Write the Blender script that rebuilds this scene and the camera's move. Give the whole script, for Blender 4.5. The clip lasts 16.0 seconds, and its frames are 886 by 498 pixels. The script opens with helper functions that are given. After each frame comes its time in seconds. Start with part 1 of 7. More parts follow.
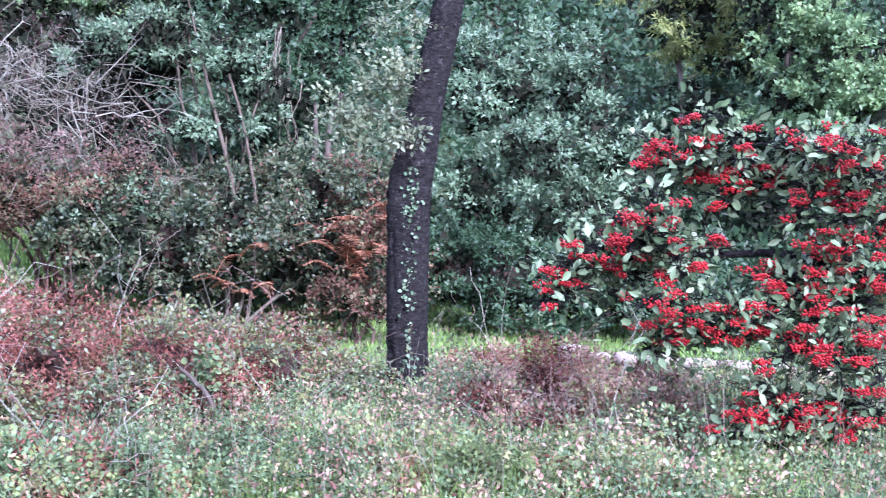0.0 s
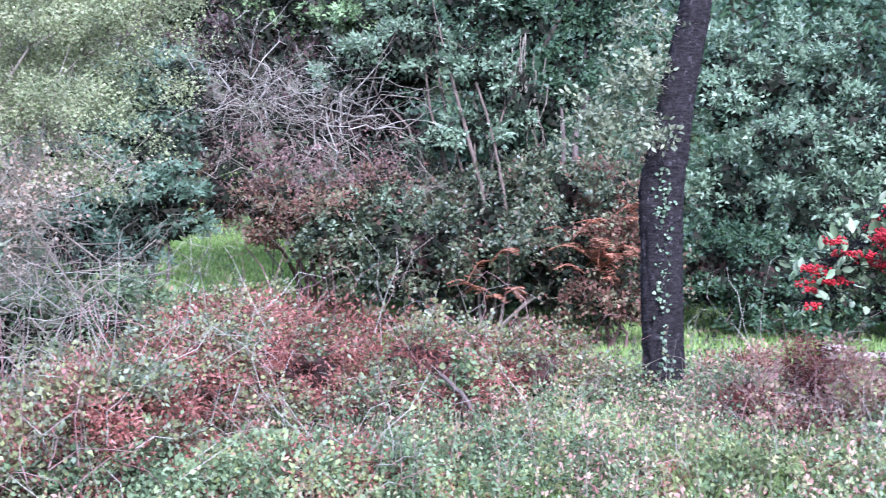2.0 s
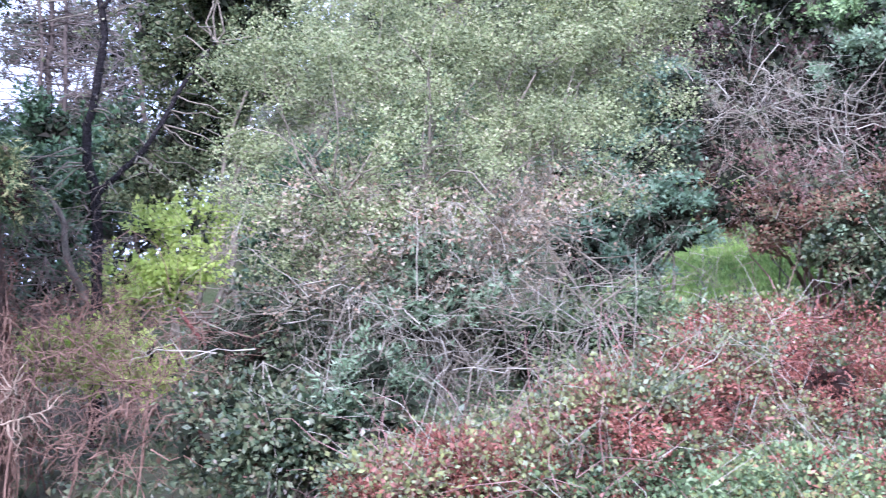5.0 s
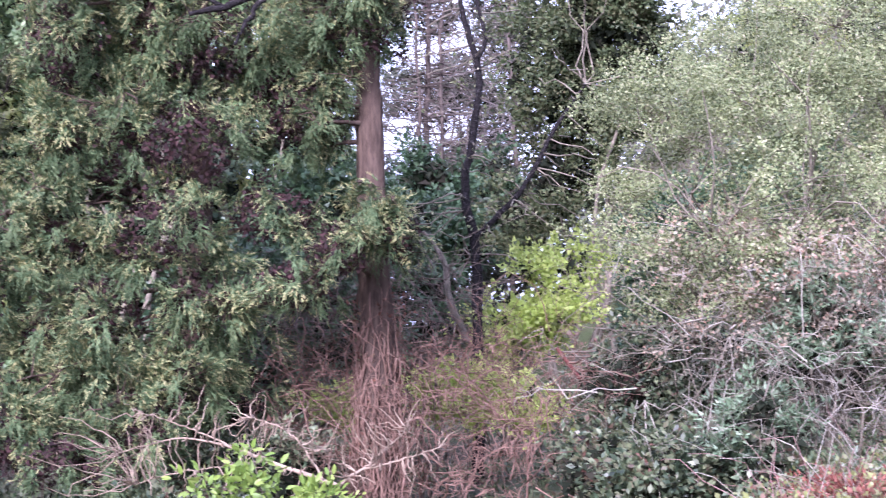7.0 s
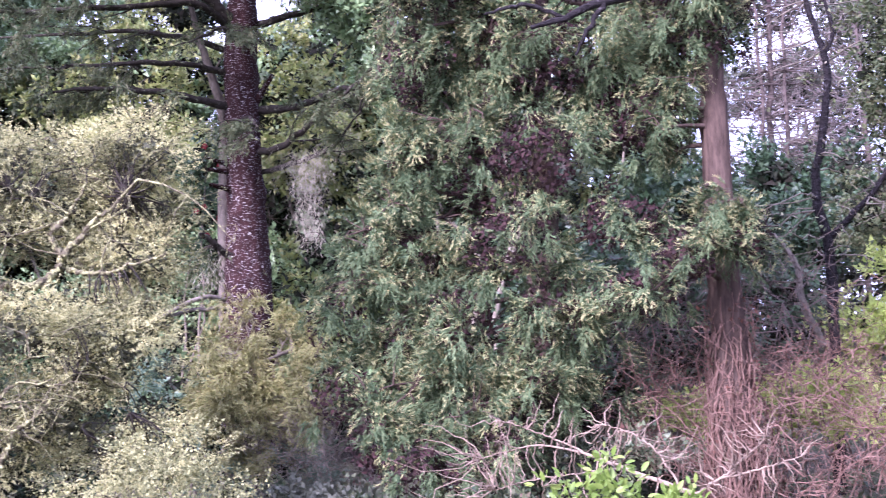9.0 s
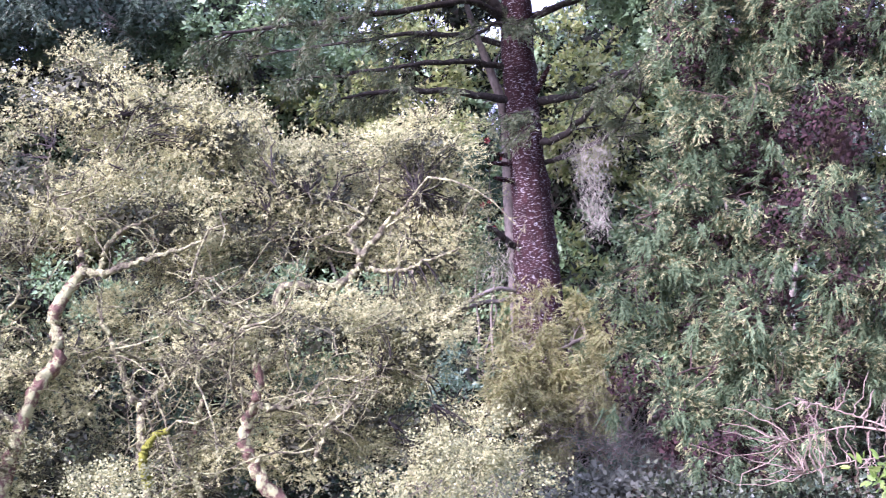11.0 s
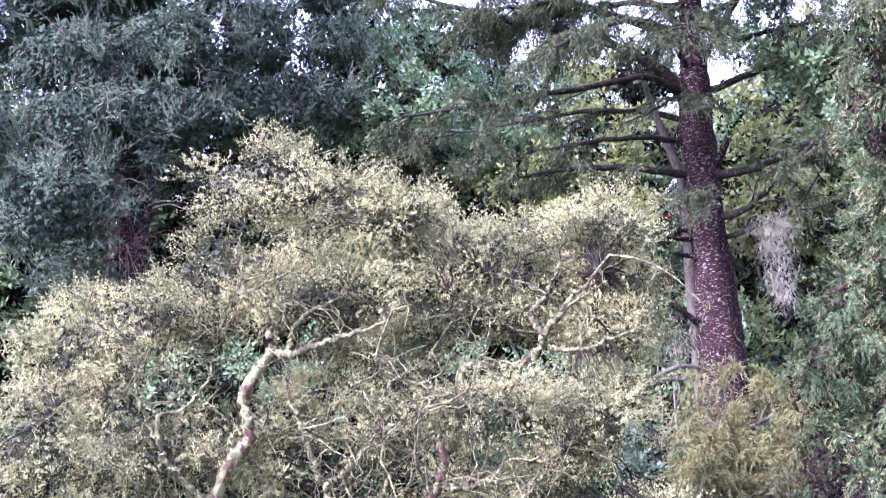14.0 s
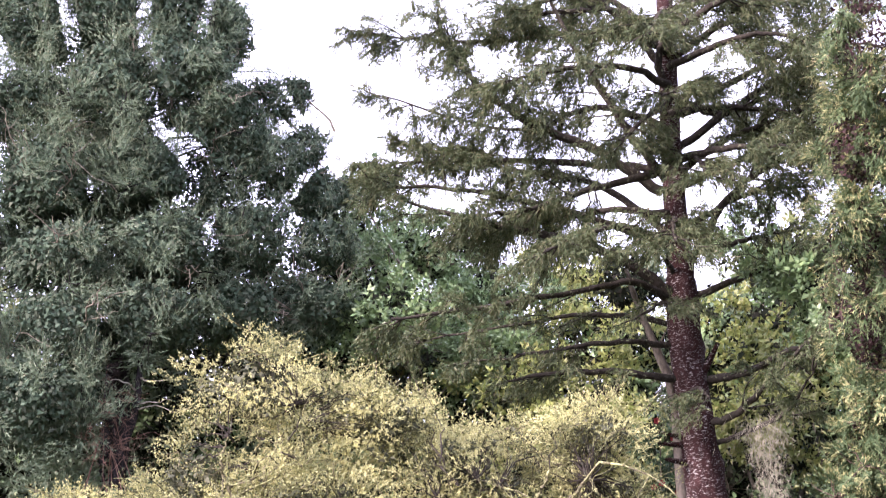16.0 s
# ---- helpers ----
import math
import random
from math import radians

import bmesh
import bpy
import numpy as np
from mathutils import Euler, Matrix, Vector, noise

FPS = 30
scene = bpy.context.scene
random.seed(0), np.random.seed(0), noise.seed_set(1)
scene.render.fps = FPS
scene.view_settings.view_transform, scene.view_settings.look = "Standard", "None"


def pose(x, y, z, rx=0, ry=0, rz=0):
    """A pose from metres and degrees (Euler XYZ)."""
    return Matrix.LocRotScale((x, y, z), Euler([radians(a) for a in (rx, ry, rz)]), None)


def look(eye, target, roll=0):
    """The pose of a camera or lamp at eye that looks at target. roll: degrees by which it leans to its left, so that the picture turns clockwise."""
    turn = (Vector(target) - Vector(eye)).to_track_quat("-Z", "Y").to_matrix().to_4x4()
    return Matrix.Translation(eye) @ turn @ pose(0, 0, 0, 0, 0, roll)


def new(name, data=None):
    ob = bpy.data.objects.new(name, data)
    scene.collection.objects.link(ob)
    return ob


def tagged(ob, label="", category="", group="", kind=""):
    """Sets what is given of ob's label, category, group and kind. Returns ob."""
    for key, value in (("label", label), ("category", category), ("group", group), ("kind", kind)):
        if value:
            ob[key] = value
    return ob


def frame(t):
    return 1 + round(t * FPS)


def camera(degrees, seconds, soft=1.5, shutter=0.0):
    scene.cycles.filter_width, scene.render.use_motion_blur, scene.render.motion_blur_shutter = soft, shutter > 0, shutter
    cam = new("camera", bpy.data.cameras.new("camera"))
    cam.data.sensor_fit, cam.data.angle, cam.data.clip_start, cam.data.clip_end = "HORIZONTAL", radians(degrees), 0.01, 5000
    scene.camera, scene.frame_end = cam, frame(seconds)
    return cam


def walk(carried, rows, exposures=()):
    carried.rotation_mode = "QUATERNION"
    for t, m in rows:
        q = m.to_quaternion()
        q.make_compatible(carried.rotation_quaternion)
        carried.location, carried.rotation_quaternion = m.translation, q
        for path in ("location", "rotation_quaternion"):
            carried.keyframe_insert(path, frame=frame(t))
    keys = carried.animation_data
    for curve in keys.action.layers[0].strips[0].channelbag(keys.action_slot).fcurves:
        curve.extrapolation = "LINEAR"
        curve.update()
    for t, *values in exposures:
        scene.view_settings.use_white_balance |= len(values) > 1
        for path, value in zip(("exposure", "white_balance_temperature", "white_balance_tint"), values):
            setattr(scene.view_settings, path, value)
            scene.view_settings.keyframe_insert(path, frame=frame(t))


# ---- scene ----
cam = camera(36.6, 16.0, soft=1.1, shutter=0.3)
EYE = 1.6
# a camera held at arm's length by someone who turns on the spot: seconds, tilt, lean, heading
ARM = 0.25
ROWS = [
    (0.0, 91.52, -0.02, -0.02),
    (0.5, 91.67, 0.29, 2.62),
    (1.0, 91.71, 0.63, 5.31),
    (1.5, 91.74, 0.84, 7.80),
    (2.0, 91.78, 1.16, 10.55),
    (2.5, 91.81, 1.43, 13.54),
    (3.0, 91.93, 1.45, 16.46),
    (3.5, 92.14, 1.72, 20.17),
    (3.7, 92.18, 1.72, 21.71),
    (5.8, 93.48, 2.23, 38.01),
    (6.0, 93.63, 2.09, 39.66),
    (6.5, 94.32, 2.22, 43.70),
    (7.0, 95.17, 2.67, 47.41),
    (7.5, 95.65, 2.91, 51.24),
    (8.0, 95.91, 3.09, 55.12),
    (8.5, 96.03, 3.18, 58.71),
    (9.0, 96.20, 2.99, 62.01),
    (9.5, 96.51, 3.10, 65.18),
    (10.0, 96.80, 4.07, 68.50),
    (10.2, 96.81, 4.35, 69.93),
    (12.3, 96.34, 4.48, 78.54),
    (12.5, 96.51, 4.49, 79.05),
    (13.0, 97.29, 4.46, 80.24),
    (13.5, 98.57, 4.39, 81.40),
    (14.0, 100.42, 4.41, 82.00),
    (14.5, 102.66, 4.46, 82.15),
    (15.0, 104.97, 4.53, 82.14),
    (15.5, 107.07, 4.36, 81.74),
    (16.0, 108.94, 4.18, 81.44),
]
walk(cam, [(t, pose(-ARM * math.sin(radians(rz)) * math.sin(radians(rx)), ARM * math.cos(radians(rz)) * math.sin(radians(rx)), EYE - ARM * math.cos(radians(rx)), rx, ry, rz)) for t, rx, ry, rz in ROWS], exposures=[(0.0, 1.64, 5080, 26), (3.5, 1.62, 5120, 26), (6.0, 1.56, 5350, 29), (7.5, 1.7, 5600, 42), (9.0, 1.84, 5500, 48), (12.5, 1.96, 5350, 49), (14.0, 2.0, 5250, 48), (15.2, 2.05, 5900, 42), (16.0, 1.85, 6500, 34)])

# ---------------------------------------------------------------- sky and sun
world = bpy.data.worlds.new("overcast_sky")
scene.world = world
world.use_nodes = True
wn = world.node_tree.nodes
wl = world.node_tree.links
wn.clear()
sky = wn.new("ShaderNodeTexSky")
sky.sky_type = "NISHITA"
sky.sun_disc = False
sky.sun_elevation = radians(38)
sky.sun_rotation = radians(150)
sky.dust_density = 4.0
cloud = wn.new("ShaderNodeMix")
cloud.data_type = "RGBA"
cloud.inputs[0].default_value = 0.86
cloud.inputs[7].default_value = (8.0, 9.0, 11.0, 1)
wback = wn.new("ShaderNodeBackground")
wback.inputs[1].default_value = 0.1
wout = wn.new("ShaderNodeOutputWorld")
wl.new(sky.outputs[0], cloud.inputs[6])
wl.new(cloud.outputs[2], wback.inputs[0])
wl.new(wback.outputs[0], wout.inputs[0])
sun = new("sun", bpy.data.lights.new("sun", "SUN"))
sun.data.energy = 3.4
sun.data.angle = radians(16)
sun.data.color = (1.0, 0.96, 0.9)
sun.matrix_world = look((6, -14, 16), (-6, 10, 0))

# ---------------------------------------------------------------- materials


def nodes_of(name):
    m = bpy.data.materials.new(name)
    m.use_nodes = True
    m.node_tree.nodes.clear()
    return m, m.node_tree.nodes, m.node_tree.links


def ramp_of(n, stops):
    r = n.new("ShaderNodeValToRGB")
    els = r.color_ramp.elements
    while len(els) < len(stops):
        els.new(0.5)
    for e, (p, c) in zip(els, stops):
        e.position = p
        e.color = (*c, 1)
    return r


def leaf_mat(name, colours, rough=0.32, through_light=0.22, patch=0.55, wide=0.5, own=0.6, gloss=0.5):
    """Leaves: one tint per leaf, patches of tone at half a metre, gloss and some light through the blade."""
    m, n, l = nodes_of(name)
    geo = n.new("ShaderNodeNewGeometry")
    colours = [(r_ * 1.12, g_ * 1.02, b_ * 1.1) for r_, g_, b_ in colours]
    k = len(colours)
    r = ramp_of(n, [(i / max(1, k - 1), c) for i, c in enumerate(colours)])
    tc = n.new("ShaderNodeTexCoord")
    big = n.new("ShaderNodeTexNoise")
    big.inputs["Scale"].default_value = 2.3
    big.inputs["Detail"].default_value = 5
    big.inputs["Roughness"].default_value = 0.65
    l.new(tc.outputs["Object"], big.inputs["Vector"])
    mix_in = n.new("ShaderNodeMath")
    mix_in.operation = "MULTIPLY_ADD"
    mix_in.inputs[1].default_value = wide
    add = n.new("ShaderNodeMath")
    add.operation = "SUBTRACT"
    add.inputs[1].default_value = 0.5
    l.new(big.outputs["Fac"], add.inputs[0])
    l.new(add.outputs[0], mix_in.inputs[0])
    leafy = n.new("ShaderNodeMath")
    leafy.operation = "MULTIPLY_ADD"
    leafy.inputs[1].default_value = own
    leafy.inputs[2].default_value = (1 - own) / 2
    l.new(geo.outputs["Random Per Island"], leafy.inputs[0])
    l.new(leafy.outputs[0], mix_in.inputs[2])
    l.new(mix_in.outputs[0], r.inputs[0])
    tone = n.new("ShaderNodeMapRange")
    tone.inputs["From Min"].default_value = 0.3
    tone.inputs["From Max"].default_value = 0.7
    tone.inputs["To Min"].default_value = patch
    tone.inputs["To Max"].default_value = 1.2
    l.new(big.outputs["Fac"], tone.inputs["Value"])
    mul = n.new("ShaderNodeVectorMath")
    mul.operation = "SCALE"
    l.new(r.outputs[0], mul.inputs[0])
    l.new(tone.outputs[0], mul.inputs["Scale"])
    b = n.new("ShaderNodeBsdfPrincipled")
    b.inputs["Roughness"].default_value = min(0.9, rough + 0.08)
    b.inputs["Specular IOR Level"].default_value = gloss
    l.new(mul.outputs[0], b.inputs["Base Color"])
    tr = n.new("ShaderNodeBsdfTranslucent")
    l.new(mul.outputs[0], tr.inputs[0])
    mx = n.new("ShaderNodeMixShader")
    mx.inputs[0].default_value = through_light
    l.new(b.outputs[0], mx.inputs[1])
    l.new(tr.outputs[0], mx.inputs[2])
    out = n.new("ShaderNodeOutputMaterial")
    l.new(mx.outputs[0], out.inputs[0])
    return m


def bark_mat(name, dark, light, scale=9.0, stretch=0.25, lichen=None, amount=0.55, bump=0.6, bands=False, patch=4.0, edge=0.06):
    """Bark: furrows along the stem, fine grain, and patches or bands of lichen with edges of their own."""
    m, n, l = nodes_of(name)
    tc = n.new("ShaderNodeTexCoord")
    mp = n.new("ShaderNodeMapping")
    mp.inputs["Scale"].default_value = (1, 1, stretch)
    l.new(tc.outputs["Object"], mp.inputs[0])
    a = n.new("ShaderNodeTexNoise")
    a.inputs["Scale"].default_value = scale
    a.inputs["Detail"].default_value = 8
    a.inputs["Roughness"].default_value = 0.7
    l.new(mp.outputs[0], a.inputs["Vector"])
    r = ramp_of(n, [(0.3, dark), (0.7, light)])
    l.new(a.outputs["Fac"], r.inputs[0])
    col = r.outputs[0]
    if lichen:
        p = n.new("ShaderNodeTexNoise")
        mp2 = n.new("ShaderNodeMapping")
        mp2.inputs["Scale"].default_value = (1, 1, 4.5) if bands else (1, 1, 1)
        l.new(tc.outputs["Object"], mp2.inputs[0])
        p.inputs["Scale"].default_value = patch
        p.inputs["Detail"].default_value = 8
        p.inputs["Roughness"].default_value = 0.68
        l.new(mp2.outputs[0], p.inputs["Vector"])
        pr = ramp_of(n, [(amount, (0, 0, 0)), (amount + edge, (1, 1, 1))])
        l.new(p.outputs["Fac"], pr.inputs[0])
        mx = n.new("ShaderNodeMix")
        mx.data_type = "RGBA"
        l.new(pr.outputs[0], mx.inputs[0])
        l.new(col, mx.inputs[6])
        mx.inputs[7].default_value = (*lichen, 1)
        col = mx.outputs[2]
    b = n.new("ShaderNodeBsdfPrincipled")
    b.inputs["Roughness"].default_value = 0.9
    b.inputs["Specular IOR Level"].default_value = 0.12
    l.new(col, b.inputs["Base Color"])
    bp = n.new("ShaderNodeBump")
    bp.inputs["Strength"].default_value = bump
    bp.inputs["Distance"].default_value = 0.03
    l.new(a.outputs["Fac"], bp.inputs["Height"])
    l.new(bp.outputs[0], b.inputs["Normal"])
    out = n.new("ShaderNodeOutputMaterial")
    l.new(b.outputs[0], out.inputs[0])
    return m


def ground_mat(name, colours):
    m, n, l = nodes_of(name)
    tc = n.new("ShaderNodeTexCoord")
    a = n.new("ShaderNodeTexNoise")
    a.inputs["Scale"].default_value = 0.5
    a.inputs["Detail"].default_value = 10
    a.inputs["Roughness"].default_value = 0.75
    l.new(tc.outputs["Object"], a.inputs["Vector"])
    r = ramp_of(n, [(0.3 + 0.4 * i / (len(colours) - 1), c) for i, c in enumerate(colours)])
    l.new(a.outputs["Fac"], r.inputs[0])
    f = n.new("ShaderNodeTexNoise")
    f.inputs["Scale"].default_value = 22
    f.inputs["Detail"].default_value = 6
    l.new(tc.outputs["Object"], f.inputs["Vector"])
    b = n.new("ShaderNodeBsdfPrincipled")
    b.inputs["Roughness"].default_value = 0.95
    l.new(r.outputs[0], b.inputs["Base Color"])
    bp = n.new("ShaderNodeBump")
    bp.inputs["Strength"].default_value = 0.8
    bp.inputs["Distance"].default_value = 0.05
    l.new(f.outputs["Fac"], bp.inputs["Height"])
    l.new(bp.outputs[0], b.inputs["Normal"])
    out = n.new("ShaderNodeOutputMaterial")
    l.new(b.outputs[0], out.inputs[0])
    return m


M_SOIL = ground_mat("soil_and_litter", [(0.03, 0.025, 0.018), (0.06, 0.05, 0.03), (0.05, 0.07, 0.025), (0.09, 0.06, 0.04)])
# dark brown of the added cores, standing for shade inside brambles and thickets
M_CORE = ground_mat("dark_core_filling", [(0.02, 0.011, 0.009), (0.05, 0.022, 0.018), (0.03, 0.032, 0.018)])
# near-black tints give the shade inside crowns and shrubs by colour
M_INNER = leaf_mat("shade_tinted_inner_leaves", [(0.009, 0.014, 0.008), (0.016, 0.023, 0.012), (0.026, 0.02, 0.015)], rough=0.8, through_light=0.05, gloss=0.15)
M_GRASS = leaf_mat("grass_blades", [(0.11, 0.22, 0.04), (0.17, 0.31, 0.065), (0.24, 0.38, 0.09), (0.29, 0.32, 0.13)], rough=0.5, patch=0.5)
M_DRYGRASS = leaf_mat("dry_grass", [(0.24, 0.2, 0.1), (0.2, 0.13, 0.08), (0.32, 0.28, 0.16), (0.16, 0.24, 0.07)], rough=0.7, gloss=0.3)
M_PALE = leaf_mat("pale_grey_green_leaves", [(0.07, 0.135, 0.068), (0.13, 0.22, 0.115), (0.215, 0.315, 0.18), (0.31, 0.4, 0.26)], rough=0.38, gloss=0.5)
M_DARK = leaf_mat("dark_ivy_leaves", [(0.025, 0.055, 0.025), (0.04, 0.09, 0.04), (0.06, 0.12, 0.05), (0.09, 0.14, 0.08)], rough=0.38)
M_MID = leaf_mat("mid_green_leaves", [(0.09, 0.175, 0.07), (0.16, 0.28, 0.115), (0.23, 0.36, 0.145), (0.3, 0.38, 0.18)], rough=0.38)
M_BLUE = leaf_mat("bluish_laurel_leaves", [(0.055, 0.115, 0.06), (0.105, 0.185, 0.105), (0.19, 0.28, 0.18)], rough=0.36)
M_SPRIG = leaf_mat("grey_sprig_leaves", [(0.1, 0.15, 0.075), (0.16, 0.21, 0.11), (0.24, 0.285, 0.165), (0.24, 0.23, 0.1)], rough=0.4)
M_YELLOW = leaf_mat("yellow_green_leaves", [(0.15, 0.22, 0.06), (0.23, 0.31, 0.085), (0.31, 0.36, 0.11), (0.34, 0.31, 0.12)], rough=0.42, through_light=0.32)
M_OLIVE = leaf_mat("olive_feathery_leaves", [(0.17, 0.21, 0.075), (0.27, 0.32, 0.11), (0.38, 0.41, 0.15), (0.36, 0.31, 0.18)], rough=0.55, through_light=0.35)
M_OLIVEDULL = leaf_mat("dull_olive_leaves", [(0.12, 0.14, 0.05), (0.2, 0.23, 0.08), (0.3, 0.31, 0.11), (0.27, 0.21, 0.12)], rough=0.6, through_light=0.25, patch=0.5)
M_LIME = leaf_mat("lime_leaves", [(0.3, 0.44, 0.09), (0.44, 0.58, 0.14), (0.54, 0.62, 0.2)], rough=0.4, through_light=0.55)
M_FINE = leaf_mat("small_oak_leaves", [(0.08, 0.115, 0.05), (0.155, 0.21, 0.085), (0.24, 0.312, 0.13), (0.32, 0.367, 0.178), (0.4, 0.38, 0.26)], rough=0.45, gloss=0.4, own=0.65, wide=0.9, patch=0.42)
M_BROWNING = leaf_mat("dying_leaves", [(0.17, 0.19, 0.1), (0.25, 0.23, 0.14), (0.34, 0.32, 0.22), (0.3, 0.19, 0.12), (0.4, 0.38, 0.28)], rough=0.6)
M_BRAMBLE = leaf_mat("bramble_leaves", [(0.055, 0.095, 0.05), (0.12, 0.19, 0.1), (0.26, 0.32, 0.19), (0.25, 0.3, 0.1), (0.13, 0.13, 0.07), (0.2, 0.08, 0.058), (0.33, 0.19, 0.145)], rough=0.4, wide=2.0, own=0.55, gloss=0.45, patch=0.4)
M_DEADRED = leaf_mat("dead_bramble_leaves", [(0.03, 0.013, 0.011), (0.11, 0.04, 0.027), (0.25, 0.09, 0.06), (0.37, 0.175, 0.13), (0.44, 0.285, 0.225)], rough=0.6, wide=1.6, own=0.6, gloss=0.25, patch=0.4)
M_DRYFERN = leaf_mat("dry_bracken_and_weeds", [(0.18, 0.09, 0.068), (0.33, 0.185, 0.145), (0.46, 0.3, 0.235), (0.48, 0.39, 0.25), (0.29, 0.33, 0.13), (0.18, 0.24, 0.09)], rough=0.6, wide=1.4, own=0.6, gloss=0.2, patch=0.55)
M_RUST = leaf_mat("rusty_leaves", [(0.06, 0.09, 0.04), (0.12, 0.06, 0.04), (0.2, 0.1, 0.065), (0.13, 0.17, 0.08), (0.28, 0.16, 0.11)], rough=0.5, wide=1.4, own=0.6, gloss=0.3, patch=0.4)
M_CANE = bark_mat("red_bramble_canes", (0.09, 0.045, 0.04), (0.4, 0.25, 0.23), scale=3, stretch=1, bump=0.2)
M_BRAMGREEN = leaf_mat("green_bramble_leaves", [(0.22, 0.1, 0.075), (0.07, 0.1, 0.045), (0.09, 0.155, 0.065), (0.14, 0.225, 0.095), (0.22, 0.305, 0.15), (0.24, 0.31, 0.1), (0.32, 0.19, 0.13)], rough=0.42, wide=2.2, own=0.45, gloss=0.4, patch=0.4)
M_WEEDY = leaf_mat("mixed_weed_leaves", [(0.22, 0.11, 0.08), (0.09, 0.13, 0.05), (0.14, 0.21, 0.075), (0.22, 0.3, 0.11), (0.3, 0.32, 0.13), (0.28, 0.2, 0.13)], rough=0.5, wide=1.5, own=0.6, gloss=0.3, patch=0.45)
M_BARE = bark_mat("bare_grey_brown_bark", (0.05, 0.04, 0.036), (0.17, 0.135, 0.12), scale=8, stretch=0.4, bump=0.4)
M_WEED = leaf_mat("weed_leaves", [(0.16, 0.22, 0.07), (0.24, 0.3, 0.1), (0.3, 0.24, 0.13), (0.2, 0.11, 0.08)], rough=0.5)
M_THICKET = leaf_mat("hedge_bottom_leaves", [(0.022, 0.036, 0.02), (0.04, 0.075, 0.036), (0.08, 0.125, 0.06), (0.19, 0.24, 0.12), (0.1, 0.06, 0.042), (0.22, 0.11, 0.08)], rough=0.35, wide=1.5, own=0.5, patch=0.3)
M_PINKISH = leaf_mat("pinkish_dying_leaves", [(0.08, 0.045, 0.036), (0.15, 0.085, 0.068), (0.26, 0.17, 0.14), (0.12, 0.14, 0.08)], rough=0.6, patch=0.4)
# ivy and dead-stem tints lowered, so the thicket's shade sits in the colour
M_SHADE = leaf_mat("shade_tinted_thicket_leaves", [(0.02, 0.035, 0.02), (0.04, 0.065, 0.034), (0.05, 0.03, 0.028), (0.09, 0.055, 0.048), (0.06, 0.09, 0.045)], rough=0.5, wide=1.2, gloss=0.3, patch=0.4)
M_FERN = leaf_mat("dead_bracken", [(0.19, 0.08, 0.045), (0.37, 0.175, 0.09), (0.52, 0.3, 0.18)], rough=0.7, gloss=0.3)
M_CEDAR = leaf_mat("cedar_needles", [(0.04, 0.085, 0.038), (0.09, 0.155, 0.07), (0.155, 0.225, 0.1), (0.23, 0.27, 0.125)], rough=0.5, through_light=0.22, gloss=0.1, patch=0.45)
M_CEDARTIP = leaf_mat("olive_cedar_tips", [(0.18, 0.255, 0.1), (0.3, 0.355, 0.15), (0.41, 0.42, 0.19), (0.41, 0.33, 0.195)], rough=0.55, gloss=0.12, through_light=0.3)
# brown dead needles, coloured darker still for the shade between boughs
M_CEDARDEAD = leaf_mat("dead_cedar_needles_shade_dark", [(0.016, 0.012, 0.012), (0.03, 0.02, 0.019), (0.055, 0.03, 0.028), (0.018, 0.026, 0.017)], rough=0.8, through_light=0.05, gloss=0.15)
M_FIR = leaf_mat("fir_needles", [(0.03, 0.055, 0.024), (0.056, 0.09, 0.036), (0.096, 0.135, 0.056), (0.135, 0.15, 0.07), (0.145, 0.11, 0.068)], rough=0.5, through_light=0.2, gloss=0.3)
M_CYPRESS = leaf_mat("dark_cypress_sprays", [(0.072, 0.13, 0.075), (0.13, 0.202, 0.122), (0.195, 0.272, 0.166), (0.25, 0.272, 0.186)], rough=0.6, through_light=0.18, gloss=0.1)
# darker copy of the cypress colour, holding the shade deep in its crown
M_CYPSHADE = leaf_mat("shade_tinted_cypress_sprays", [(0.052, 0.092, 0.056), (0.082, 0.134, 0.084), (0.115, 0.124, 0.085)], rough=0.8, through_light=0.1, gloss=0.1)
M_CYPTIP = leaf_mat("grey_green_cypress_tips", [(0.102, 0.175, 0.1), (0.17, 0.245, 0.14), (0.225, 0.265, 0.157), (0.265, 0.222, 0.158)], rough=0.6, through_light=0.2, gloss=0.2)
M_LICHLEAF = leaf_mat("pale_oak_leaves", [(0.07, 0.094, 0.045), (0.175, 0.21, 0.094), (0.29, 0.325, 0.14), (0.44, 0.46, 0.198), (0.47, 0.425, 0.22)], rough=0.45, wide=1.0, own=0.5, through_light=0.28, patch=0.65, gloss=0.18)
# oak leaf colour dimmed to paint the shade within the crown
M_OAKSHADE = leaf_mat("shade_tinted_oak_leaves", [(0.04, 0.05, 0.028), (0.075, 0.088, 0.047), (0.12, 0.125, 0.07)], rough=0.6, through_light=0.1, gloss=0.25)
M_LICHEN = leaf_mat("cream_lichen_tufts", [(0.46, 0.51, 0.22), (0.57, 0.61, 0.28), (0.61, 0.6, 0.27)], rough=0.9, through_light=0.15, gloss=0.3)
M_BEARD = leaf_mat("beard_lichen", [(0.3, 0.31, 0.21), (0.4, 0.41, 0.29), (0.24, 0.25, 0.17)], rough=0.9, gloss=0.2)
M_SILVER = leaf_mat("silvery_leaves", [(0.08, 0.1, 0.07), (0.16, 0.185, 0.13), (0.06, 0.08, 0.05)], rough=0.6, gloss=0.2)
